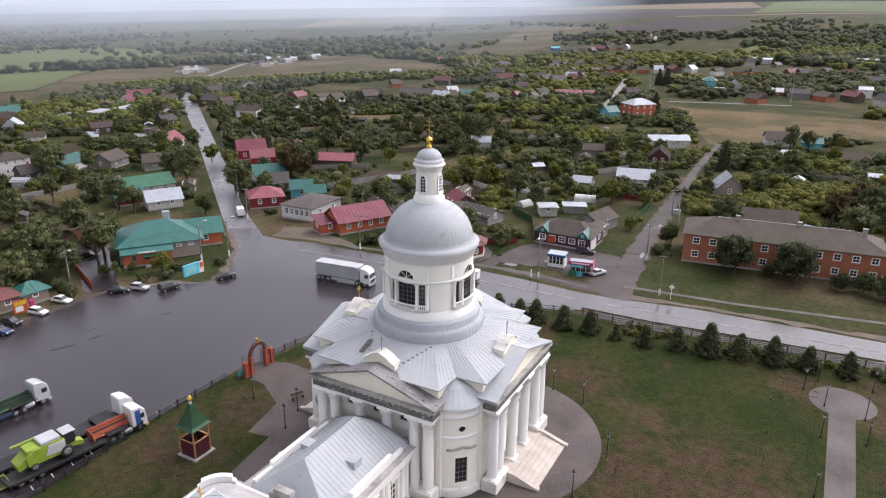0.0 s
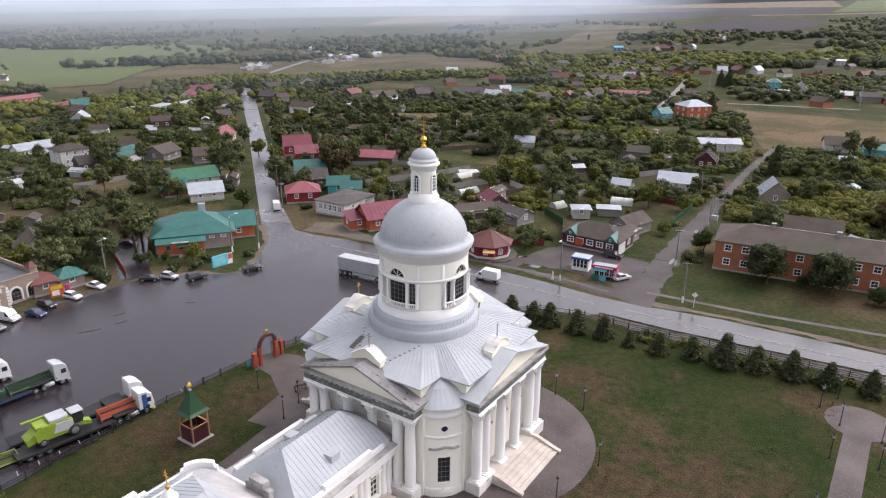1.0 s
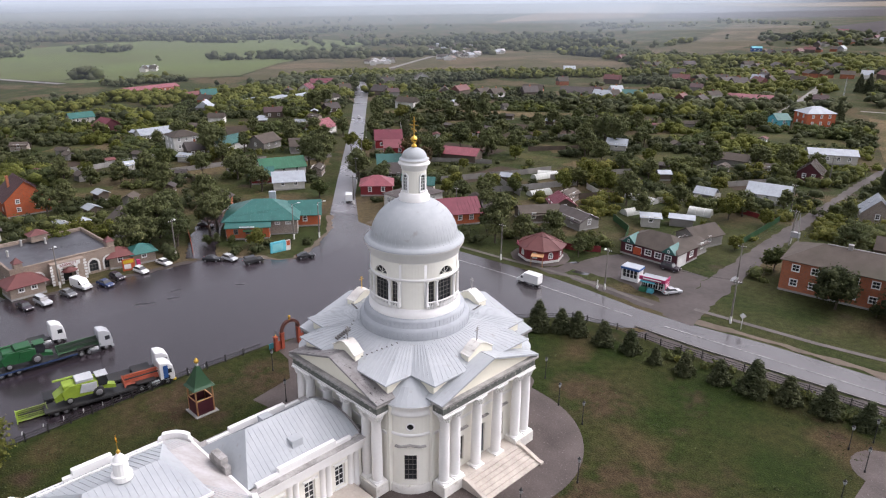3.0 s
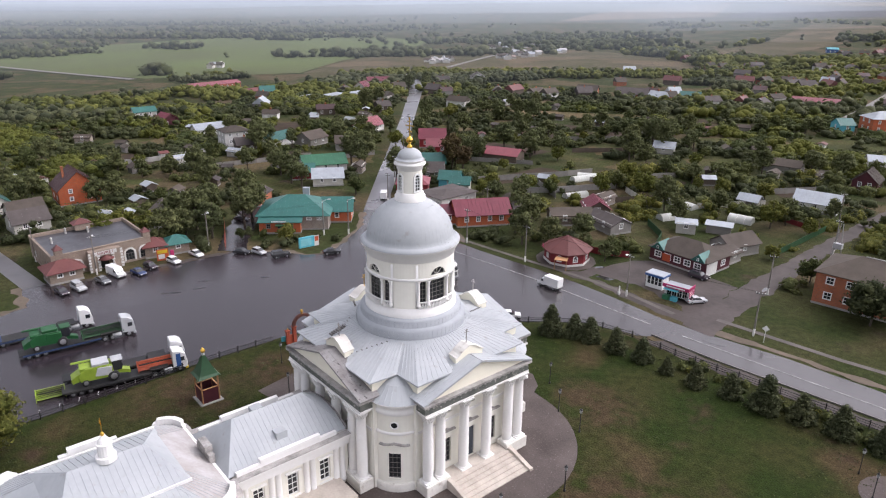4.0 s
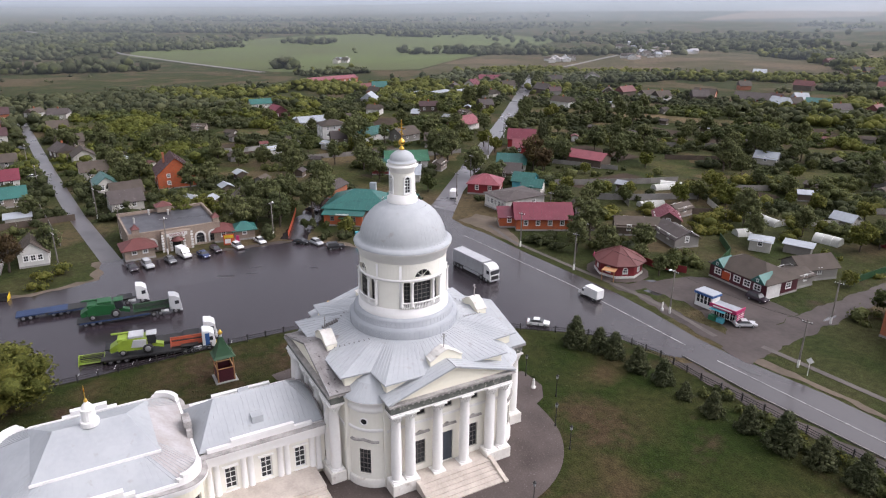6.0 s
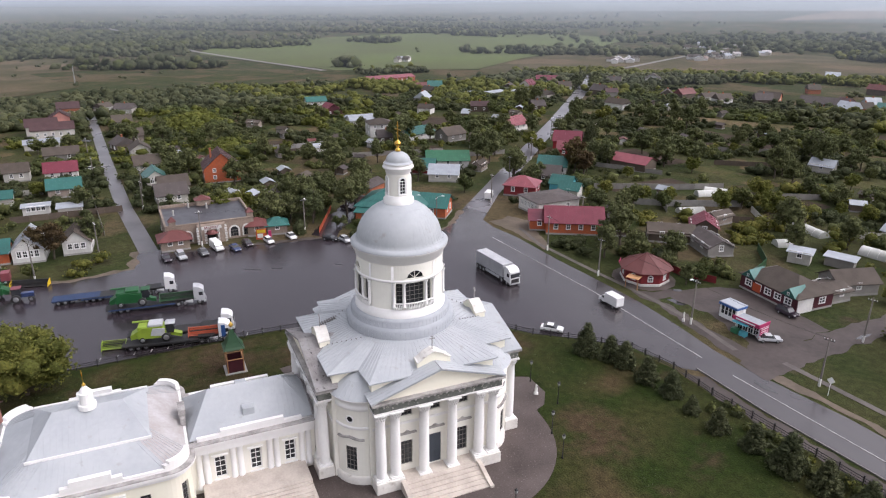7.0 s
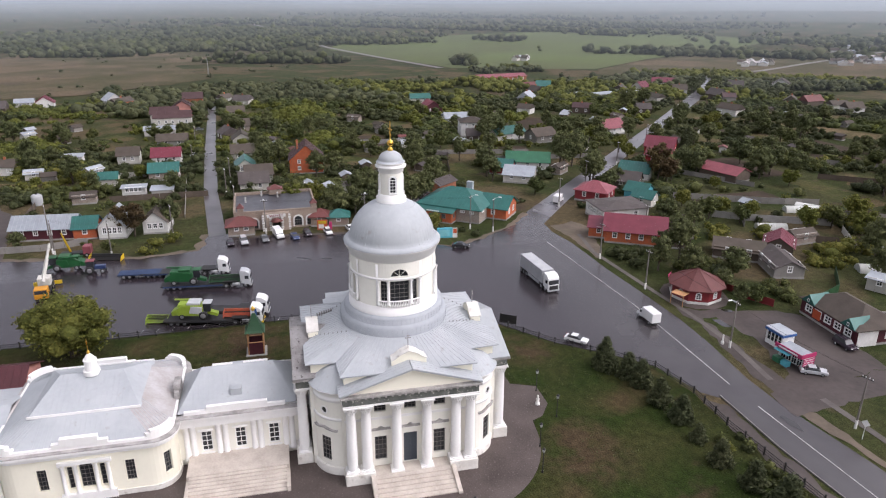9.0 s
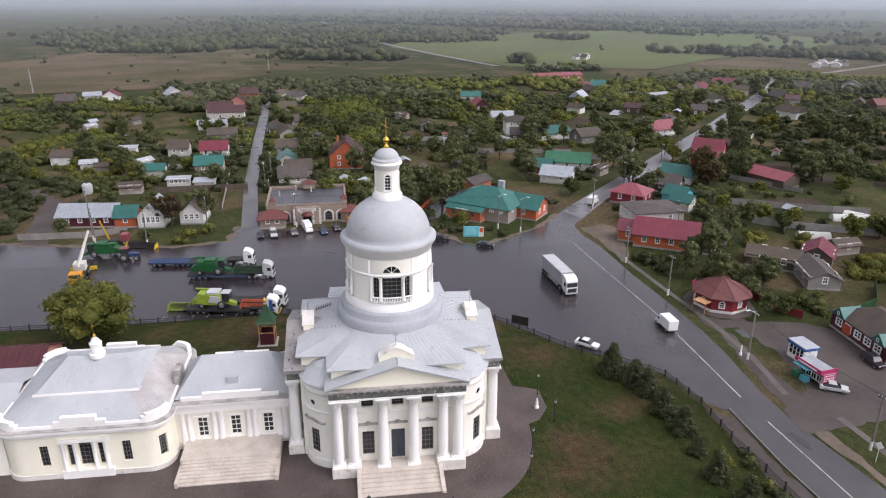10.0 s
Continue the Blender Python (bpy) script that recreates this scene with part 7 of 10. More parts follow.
greenhouse(-35, 117.6, -7, 10.4)
greenhouse(-17, 117, 12, 5.7, 1.8)
greenhouse(-69, 119.5, 75, 9)
greenhouse(-57.5, 101.6, 75, 7)
greenhouse(-70.5, 122.5, 40, 6)
greenhouse(-30, 104, 70, 4)


# ---- fences, gate, well, lamps, poles ----
def paling(name, pts, h, material, label, step=4.0, lift=0.05, pale=0.0):
    f = thing(name, pts[0][0], pts[0][1], 0, 0, label, "fence", "", "")
    ox, oy = pts[0]
    for a, b in zip(pts, pts[1:]):
        d = math.hypot(b[0] - a[0], b[1] - a[1])
        n = max(1, round(d / step))
        yaw = math.degrees(math.atan2(b[1] - a[1], b[0] - a[0]))
        for i in range(n):
            x, y = a[0] + (b[0] - a[0]) * (i + 0.5) / n, a[1] + (b[1] - a[1]) * (i + 0.5) / n
            ob = part("panel", boxes((-d / n / 2 + 0.03, d / n / 2 - 0.03, -0.03, 0.03, lift, h)), material, f)
            ob.matrix_basis = pose(x - ox, y - oy, level(x) - level(ox) * 0, 0, 0, yaw)
    return f


def rail_fence(pts, label, step=2.9):
    f = thing("fence", 0, 0, 0, 0, label, "fence")
    post = rail = None
    for a, b in zip(pts, pts[1:]):
        d = math.hypot(b[0] - a[0], b[1] - a[1])
        n = max(1, round(d / step))
        yaw = math.degrees(math.atan2(b[1] - a[1], b[0] - a[0]))
        bm0 = boxes((-d / n / 2, d / n / 2, -0.03, 0.03, 0.98, 1.06), (-d / n / 2, d / n / 2, -0.03, 0.03, 0.28, 0.36), (-d / n / 2, d / n / 2, -0.03, 0.03, 0.64, 0.7))
        for i in range(7):
            u = -d / n / 2 + d / n * (i + 0.5) / 7
            box(bm0, u - 0.012, u + 0.012, -0.012, 0.012, 0.3, 1.0)
        rail = part("rail_panel", bm0, BLACKM, f)
        for i in range(n):
            m = pose(a[0] + (b[0] - a[0]) * (i + 0.5) / n, a[1] + (b[1] - a[1]) * (i + 0.5) / n, 0, 0, 0, yaw)
            if i == 0:
                rail.matrix_basis = m
            else:
                again(rail, f, m)
            m = pose(a[0] + (b[0] - a[0]) * i / n, a[1] + (b[1] - a[1]) * i / n, 0, 0, 0, yaw)
            if post is None:
                post = part("post", boxes((-0.07, 0.07, -0.07, 0.07, -0.2, 1.3), (-0.1, 0.1, -0.1, 0.1, 1.3, 1.36)), BLACKM, f)
                post.matrix_basis = m
            else:
                again(post, f, m)


rail_fence([(-30.6, -100), (-30.9, -38), (-31.9, -16), (-31.7, -4.0)], "black metal churchyard fence along the square")
rail_fence([(-30.6, 4.6), (-29.9, 9), (-27, 17.8), (-21.2, 23), (-14.2, 28.8), (-8.8, 35.8), (-3.8, 41.2), (4, 43), (12, 43.1), (22, 44.3), (34, 45.5), (53, 47.1), (110, 50.5)], "black metal churchyard fence along the road")
kerb = thing("guard_rail", 0, 0, 0, 0, "low dark kerb rail beside the road", "kerb")
for a, b in (((5.4, 46.4), (18, 46.8)), ((18, 46.8), (31, 48.3)), ((31, 48.3), (53, 50.5))):
    d = math.hypot(b[0] - a[0], b[1] - a[1])
    part("kerb_stone", boxes((0, d, -0.09, 0.09, 0.0, 0.2)), PATH, kerb).matrix_basis = pose(a[0], a[1], 0, 0, 0, math.degrees(math.atan2(b[1] - a[1], b[0] - a[0])))
paling("garden_fence", [(-89, 93.5), (-77.5, 115.5), (-73, 128)], 1.8, GREYW, "grey board garden fence")
paling("garden_fence", [(-70, 93.5), (-64.5, 100.6), (-56, 118)], 1.8, CONCRETE, "pale concrete panel garden fence")
paling("garden_fence", [(-193, 12), (-190, 27.4), (-193.4, 51)], 1.8, CONCRETE, "pale concrete panel garden fence")
paling("garden_fence", [(-31.5, 69), (-24.5, 70), (-19, 73.5)], 1.5, CRIMSON, "dark red board fence beside the shop")
paling("garden_fence", [(-17, 79), (-22, 90), (-30, 96)], 1.8, DGREEN, "dark green sheet garden fence")
paling("garden_fence", [(0.5, 98), (-0.5, 134)], 1.5, DGREEN, "dark green sheet garden fence")
paling("garden_fence", [(-17, 127), (-3, 124)], 1.3, CRIMSON, "red board garden fence")
paling("garden_fence", [(-79, -80), (-79, -66), (-82, -57)], 1.6, GREYW, "grey sheet garden fence")
paling("garden_fence", [(-99.7, 17), (-91.6, 13.7), (-80.3, 8.9)], 1.3, ORANGEP, "brick-red sheet fence along the lane")
paling("garden_fence", [(-99, -38), (-140, -42)], 1.3, GREYW, "weathered board fence along the street")
paling("garden_fence", [(-119, 110), (-95, 124)], 1.5, GREYW, "grey board fence between gardens")

gate = thing("gate", -29.6, 0.3, 0, 90, "terracotta brick gateway with arch and gilded ball", "gate")
for s in (-1, 1):
    part("pillar", bevelled(boxes((s * 1.55 - 0.28, s * 1.55 + 0.28, -0.28, 0.28, 0, 2.7), (s * 1.55 - 0.36, s * 1.55 + 0.36, -0.36, 0.36, 2.7, 2.85)), 0.03), GATEC, gate)
    part("side_pillar", bevelled(boxes((s * 2.7 - 0.28, s * 2.7 + 0.28, -0.28, 0.28, 0, 2.3), (s * 2.7 - 0.36, s * 2.7 + 0.36, -0.36, 0.36, 2.3, 2.45)), 0.03), GATEC, gate)
    part("side_wall", boxes((s * 2.12 - 0.3, s * 2.12 + 0.3, -0.1, 0.1, 0, 1.5)), GATEC, gate)
    part("finial", lathe(bmesh.new(), [(0.02, 2.45), (0.12, 2.5), (0.14, 2.65), (0.02, 2.8)], 10), GOLD, gate).matrix_basis = pose(s * 2.7, 0, 0)
bm = bmesh.new()
for i in range(16):
    a0, a1 = math.pi * i / 16, math.pi * (i + 1) / 16
    q = [(r * math.cos(a), 2.85 + r * math.sin(a)) for r, a in ((1.35, a0), (1.8, a0), (1.8, a1), (1.35, a1))]
    lo, hi = [bm.verts.new((x, -0.22, z)) for x, z in q], [bm.verts.new((x, 0.22, z)) for x, z in q]
    bm.faces.new(lo)
    bm.faces.new(hi[::-1])
    for k in range(4):
        bm.faces.new((lo[k], hi[k], hi[(k + 1) % 4], lo[(k + 1) % 4]))
part("arch", bm, paint("dark_arch_metal", (0.10, 0.035, 0.025)), gate, "dark arch over the gateway")
part("finial", lathe(bmesh.new(), [(0.2, 4.6), (0.12, 4.8), (0.22, 4.95), (0.24, 5.15), (0.03, 5.4)], 12), GOLD, gate)
leaf = bmesh.new()
for i in range(9):
    tube(leaf, (-1.5 + 0.18 * i, 0, 0.1), (-1.5 + 0.18 * i, 0, 2.4 + 0.06 * i), 0.02, 0.02, 4)
box(leaf, -1.55, 0.0, -0.03, 0.03, 0.2, 0.28)
box(leaf, -1.55, 0.0, -0.03, 0.03, 1.9, 1.98)
gl = part("gate_leaf", leaf, BLACKM, gate, "open black iron gate leaf")
gl.matrix_basis = pose(-1.5, 0, 0, 0, 0, 110) @ pose(1.5, 0, 0)
again(gl, gate, pose(1.5, 0, 0, 0, 0, 75) @ pose(1.5, 0, 0))
part("notice_board", bevelled(boxes((-3.6, -2.4, 0.6, 0.7, 0.3, 1.2)), 0.02), SKYB, gate, "blue notice board")

well = thing("well_house", -22.1, -18.8, 0, 0, "dark red boarded well house with green tent roof", "well house")
part("footing", bevelled(boxes((-1.6, 1.6, -1.6, 1.6, 0, 0.15)), 0.03), CONCRETE, well)
for a, b, c, d in ((-1.22, 1.22, -1.22, -1.13), (-1.22, 1.22, 1.13, 1.22), (-1.22, -1.13, -1.13, 1.13), (1.13, 1.22, -1.13, 1.13)):
    wl_ = part("board_wall", boxes((a, b, c, d, 0.15, 2.2)), BORDEAUX, well)
    part("top_rail", bevelled(boxes((a - 0.04, b + 0.04, c - 0.04, d + 0.04, 2.2, 2.3)), 0.01), BLOND, wl_)
for sx in (-1, 1):
    for sy in (-1, 1):
        part("post", bevelled(boxes((sx * 1.17 - 0.09, sx * 1.17 + 0.09, sy * 1.17 - 0.09, sy * 1.17 + 0.09, 0.15, 4.0)), 0.015), BLOND, well)
part("well_shaft", lathe(bmesh.new(), [(0.6, 0.15), (0.6, 1.2), (0.5, 1.2), (0.5, 0.2)], 16), CONCRETE, well)
part("well_lid", bevelled(boxes((-0.65, 0.65, -0.65, 0.65, 1.2, 1.3)), 0.02), GREEN, well)
bm = bmesh.new()
ring0 = None
for r, z in ((1.55, 4.0), (1.25, 4.3), (0.95, 4.9), (0.65, 5.6), (0.36, 6.4), (0.2, 6.9)):
    ring = [bm.verts.new((r * sx, r * sy, z)) for sx, sy in ((-1, -1), (1, -1), (1, 1), (-1, 1))]
    if ring0:
        for i in range(4):
            bm.faces.new((ring0[i], ring0[(i + 1) % 4], ring[(i + 1) % 4], ring[i]))
    ring0 = ring
part("roof", bm, DGREEN, well, "green sheet tent roof")
part("neck", lathe(bmesh.new(), [(0.2, 6.85), (0.2, 7.25)], 12), WHITEW, well)
part("onion_dome", lathe(bmesh.new(), [(0.2, 7.25), (0.34, 7.45), (0.34, 7.6), (0.16, 7.85), (0.03, 8.05)], 14), GOLD, well)


def park_lamp(x, y):
    l_ = thing("lamp_post", x, y, 0, 0, "short black park lamp with lantern head", "lamp", "park lamps of the churchyard")
    part("pole", lathe(bmesh.new(), [(0.13, 0), (0.13, 0.25), (0.06, 0.4), (0.05, 2.9)], 8), BLACKM, l_)
    hd = part("lantern", lathe(bmesh.new(), [(0.05, 2.9), (0.14, 2.95), (0.2, 3.35), (0.2, 3.38)], 6), GREYP, l_, "frosted lantern")
    part("cap", lathe(bmesh.new(), [(0.26, 3.38), (0.1, 3.55), (0.02, 3.7)], 6), BLACKM, hd)
    return l_


lamp0 = park_lamp(10.9, 16.9)
for x, y in ((15.8, 15.4), (22.2, 5.1), (20.9, -3.9), (42.4, 34.9), (44.2, 38.7), (51.2, 39.1), (50.1, 30.1), (45.2, 31.4), (45.0, 22.8), (44.8, 9.6), (50.2, 23.7), (-17.2, -5.6), (-16.0, -9.5), (5.2, 21.4), (-1.5, 20.9), (-24.6, -6.2)):
    copy_thing(lamp0, pose(x, y, 0))
bn = thing("garden_statue", 1.8, 19.9, 0, 0, "small white garden ornament on the paving", "ornament")
part("figure", lathe(bmesh.new(), [(0.35, 0), (0.35, 0.3), (0.2, 0.35), (0.24, 0.9), (0.12, 1.2), (0.16, 1.45), (0.02, 1.65)], 10), WHITEW, bn)


def pole(x, y, h=8.5, arm=0, lean=0.0, white=True):
    p = thing("utility_pole", x, y, None, arm, "weathered concrete utility pole with white painted foot", "pole", "utility poles")
    part("shaft", lathe(bmesh.new(), [(0.17, -0.2), (0.16, 1.5), (0.1, h), (0.02, h + 0.02)], 8), POLEM, p)
    if white:
        part("painted_foot", lathe(bmesh.new(), [(0.19, 0), (0.185, 1.3), (0.17, 1.32)], 8), WHITEW, p)
    cr = part("cross_arm", boxes((-0.75, 0.75, -0.05, 0.05, h - 0.6, h - 0.5)), BLACKM, p)
    for s in (-0.65, -0.25, 0.25, 0.65):
        part("insulator", lathe(bmesh.new(), [(0.05, h - 0.5), (0.06, h - 0.35), (0.02, h - 0.28)], 6), FRAMEW, cr).matrix_basis = pose(s, 0, 0)
    return p


def street_lamp(x, y, yaw, h=8.5):
    p = pole(x, y, h, yaw)
    bm = bmesh.new()
    tube(bm, (0, 0, h - 0.2), (0, -1.3, h + 0.3), 0.04, 0.04, 6)
    part("lamp_arm", bm, GREYP, p)
    part("lamp_head", bevelled(boxes((-0.15, 0.15, -1.9, -1.2, h + 0.24, h + 0.38)), 0.03), FRAMEW, p, "pale street lamp head")


for x, y, yaw in ((-82.4, 6, 90), (-7.0, 56.3, 10), (-70.6, 35.2, 140), (-73.8, 30.4, 140), (-81.4, -17.7, 90)):
    street_lamp(x, y, yaw)
pole(-76.7, -62.9, 11.5, 20)
for x, y in ((-31.4, 54.2), (-48, 52.4), (9.4, 78.1), (16.3, 59.6), (-120.2, -29), (-135.3, -28.7), (-58.2, 68.2), (-82.8, -38.8), (-98.5, -25.4), (-0.7, 134.4), (7.9, 110.6), (-88, 59), (-107, 75), (-133, 98), (-165, 126), (-72, -50), (-75, -62), (-160, -42), (-200, -45), (-5, 178)):
    pole(x, y, 8.2, 20)
bm = bmesh.new()
for (x0, y0), (x1, y1) in (((-48, 52.4), (-31.4, 54.2)), ((-31.4, 54.2), (-7, 56.3)), ((-7, 56.3), (16.3, 59.6)), ((9.4, 78.1), (7.9, 110.6)), ((-81.4, -17.7), (-82.4, 6)), ((-82.4, 6), (-73.8, 30.4)), ((-82.8, -38.8), (-72, -50)), ((-72, -50), (-75, -62))):
    for o in (-0.6, 0.0, 0.6):
        prev = None
        for i in range(9):
            f = i / 8
            x = x0 + (x1 - x0) * f
            q = Vector((x + o, y0 + (y1 - y0) * f, level(x) + 8.0 - 2.4 * f * (1 - f)))
            if prev:
                tube(bm, prev, q, 0.009, 0.009, 3)
            prev = q
tagged(part("overhead_wires", bm, BLACKM), "thin dark overhead wires between the poles", "wires", "", "stuff")
tsf = thing("transformer", 9.3, 108.5, None, 0, "grey transformer on two leaning poles", "transformer")
part("pole", tube(bmesh.new(), (-1.0, 0, 0), (-0.2, 0, 8), 0.14, 0.1, 8), CONCRETE, tsf)
part("pole", tube(bmesh.new(), (1.0, 0, 0), (0.2, 0, 8), 0.14, 0.1, 8), CONCRETE, tsf)
part("box", bevelled(boxes((-0.9, 0.9, -0.5, 0.5, 2.4, 3.6)), 0.03), GREYP, tsf)
sign = thing("road_sign", 18.6, 58.6, None, 20, "diamond road sign on a white post", "road sign")
part("post", tube(bmesh.new(), (0, 0, -0.1), (0, 0, 2.6), 0.04, 0.04, 6), FRAMEW, sign)
part("plate", boxes((-0.4, 0.4, -0.06, -0.04, -0.4, 0.4)), FRAMEW, sign).matrix_basis = pose(0, 0, 2.5, 0, 45, 0)
bar_ = thing("bollard", -8.4, 55.9, None, 0, "short painted concrete post by the road", "bollard")
part("post", lathe(bmesh.new(), [(0.25, 0), (0.25, 0.5), (0.12, 0.6), (0.12, 1.7), (0.02, 1.8)], 8), WHITEW, bar_)

# ---- single houses of the further village ----
house(-32.4, 415, 8, 8, 8, 5.6, 2.4, SKYB, TEAL, "two-storey turquoise house with teal roof", front=2, sides=2, storeys=2, kind="hip")
house(-23.5, 395, 8, 6.5, 6, 3.0, 0.6, WHITEW, PALEROOF, "white garage with a green door", front=0, sides=0, name="garage", cat="garage", seams=False)
house(-16.5, 412, 8, 8, 8, 3.0, 4.0, WHITEW, PALEROOF, "white house with steep gable", front=2, sides=1, along=False)
house(0.5, 436, 8, 8, 8, 3.0, 3.6, PALEW, REDBROWN, "house with steep brown gable", front=2, sides=1, along=False)
house(9, 402, 8, 6, 6, 2.8, 1.8, BRICKW, WHITEW, "red brick hut with a pale roof", front=1, sides=1)
house(55, 419, 5, 7, 7, 5.2, 1.4, WHITEW, PALEROOF, "narrow white two-storey house", front=1, sides=1, storeys=2)
house(-272, 785, 35, 11, 8, 4.2, 1.6, BLUE, SKYB, "bright blue house on the slope", front=2, sides=1)
house(-25.5, 650, 5, 19, 9, 4.4, 1.2, WHITEW, PALEROOF, "long white building beside a field", front=6, sides=1, seams=False, name="farm_building", cat="farm building")
house(24.5, 696, 5, 26, 9, 3.4, 3.0, WHITEW, DARKROOF, "long white barn with dark roof", front=6, sides=1, seams=False, name="barn", cat="barn")
house(58, 694, 5, 24, 10, 4.4, 1.4, WHITEW, PALEROOF, "long white farm building with flat roof", front=6, sides=1, seams=False, name="farm_building", cat="farm building")
house(-262, 1050, 30, 12, 9, 7.0, 3, SCARLET, MAROON, "tall red house on the far slope", front=2, sides=1, storeys=2)
house(-136, 584, 30, 10, 9, 3.2, 4.0, PALEW, SLATE, "yellowish gabled house among trees", front=2, sides=1, along=False, seams=False)
house(-94, 334, 20, 22, 8, 3.0, 1.6, PALEW, PINK, "long low house with faded red roof", front=5, sides=1)
house(-152, 311, 30, 11, 8, 3.0, 2.2, PALEW, TEAL, "house with teal roof behind bushes", front=2, sides=1)
house(-327, 311, 50, 11, 9, 3.0, 3.2, WHITEW, SLATE, "white gabled house near the road", front=2, sides=1, along=False, seams=False)
house(-181, 297, 30, 18, 9, 3.2, 3.0, BRICKW, DARKROOF, "long brick house with dark roof", front=4, sides=1, seams=False)
house(-211, 294, 30, 12, 9, 3.0, 3.0, BRICKW, SLATE, "brick house with slate roof", front=3, sides=1, seams=False)
house(-284, 437, 40, 9, 8, 3.0, 2.6, WHITEW, PALEROOF, "white house on the meadow's edge", front=2, sides=1)
house(-349, 153, 70, 9, 8, 3.2, 3.0, SCARLET, TEAL, "red house with teal roof among trees", front=2, sides=1)
house(-357, 243, 60, 16, 9, 3.0, 2.4, PALEW, MAROON, "long house with maroon roof", front=3, sides=1)
house(-360, 150, 100, 16, 7, 2.8, 1.6, WOOD, REDBROWN, "brown timber barn behind gardens", front=0, sides=0, name="barn", cat="barn", seams=False)
house(-305, 195, 110, 14, 6, 2.6, 0.3, PALEW, PALEROOF, "long white shed behind gardens", front=0, sides=0, kind="shed", name="shed", cat="shed", seams=False)
house(-307, 160, 110, 11, 6, 2.6, 0.3, PALEW, PALEROOF, "long white shed behind gardens", front=0, sides=0, kind="shed", name="shed", cat="shed", seams=False)
house(-265, -65, 94, 12, 9, 4.2, 2.6, PALEW, UMBER, "pale house with brown roof beside the street", front=3, sides=1)
house(-284, -59, 94, 10, 9, 4.2, 3.4, PINKW, UMBER, "salmon house with brown gable", front=2, sides=1, along=False)
house(-335, -145, 100, 9, 7, 3.0, 1.6, WHITEW, PALEROOF, "white house at the village edge", front=2, sides=1)
house(-331, -134, 100, 9, 8, 3.0, 3.0, WHITEW, MAROON, "white house with maroon gable", front=2, sides=1, along=False)
# white farmsteads on the plain
wr_ = random.Random(5)
for cx, cy, k, spread in ((-502, 412, 7, 13), (-508, 436, 5, 10), (-486, 503, 5, 12), (-505, 540, 8, 18), (-530, 585, 8, 20), (-519, 621, 4, 12), (-630, 635, 5, 16), (-690, 730, 4, 26), (-609, 231, 4, 12)):
    for i in range(k):
        x, y = cx + wr_.uniform(-1, 1) * spread, cy + wr_.uniform(-1, 1) * spread
        white = wr_.random() < 0.6
        house(x, y, wr_.choice((50, 60, 140, 70)), wr_.uniform(5, 10), wr_.uniform(4.5, 7.5), wr_.uniform(2.4, 3.8), wr_.uniform(1.0, 2.6), WHITEW if white else PALEW, wr_.choice((PALEROOF, WORN, SLATE, SLATE)), "small white farmhouse far out on the plain" if white else "small grey farm building far out on the plain", front=1, sides=0, seams=False, group="farmsteads on the plain")
sheet("road", ribbon([(-424, 322), (-448, 386), (-508, 478), (-589, 608), (-690, 770)], 6), 0.4, PATH, "pale road to the farmsteads", "road")
for a, b in (((-51.5, 800), (-54, 952)), ((-29, 773), (-40.5, 968))):
    sheet("field", ribbon([a, b], 7), 0.35, PLOUGH, "narrow strip of ploughed soil", "field")
paling("garden_fence", [(-40, 385), (-30, 388)], 2.2, BLUE, "bright blue sheet fence")
paling("garden_fence", [(-9, 397), (3.2, 401.5)], 2.2, BLUE, "bright blue sheet fence")
for x, y, h in ((-376, -192, 15), (-496, -64, 14), (-62.7, 384, 12), (18, 378, 12)):
    ms = thing("mast", x, y, None, 20, "thin lattice mast standing among gardens" if h < 13 else "thin grey lattice mast on the heath", "mast")
    for i in range(3):
        w = i * 2.094
        part("leg", tube(bmesh.new(), (h * 0.04 * math.cos(w), h * 0.04 * math.sin(w), -0.3), (0.12 * math.cos(w), 0.12 * math.sin(w), h), 0.07, 0.05, 5), GREYP, ms)
    bmx = bmesh.new()
    for k in range(8):
        for i in range(3):
            f, g_ = k / 8, (k + 1) / 8
            r0, r1 = h * 0.04 * (1 - f) + 0.12 * f, h * 0.04 * (1 - g_) + 0.12 * g_
            tube(bmx, (r0 * math.cos(i * 2.094), r0 * math.sin(i * 2.094), h * f), (r1 * math.cos((i + 1) * 2.094), r1 * math.sin((i + 1) * 2.094), h * g_), 0.04, 0.04, 4)
    part("bracing", bmx, GREYP, ms)
# sheds, privies and woodpiles behind the houses
SHEDS = []
for i, (w, d, e, r, wall, roof) in enumerate(((4, 3, 2.1, 0.8, GREYW, SLATE), (3, 2.6, 2.0, 0.6, WOOD, DARKROOF), (5, 3.2, 2.2, 0.9, PALEW, PALEROOF), (3.4, 3, 2.2, 0.7, WOOD, PALEROOF), (6, 3.5, 2.2, 1.0, GREYBRICK, SLATE), (2.6, 2.4, 2.1, 0.5, WHITEW, REDBROWN))):
    SHEDS.append(house(0, 0, 0, w, d, e, r, wall, roof, ("low grey plank shed in a garden", "dark timber shed with felt roof", "pale shed with zinc roof", "timber shed with shiny zinc roof", "grey brick outbuilding with slate roof", "small white hut with brown roof")[i], front=1 if i in (2, 4) else 0, sides=0, name="shed", cat="shed", seams=False, group="garden sheds"))
    TAKEN.pop()
n_ = 0
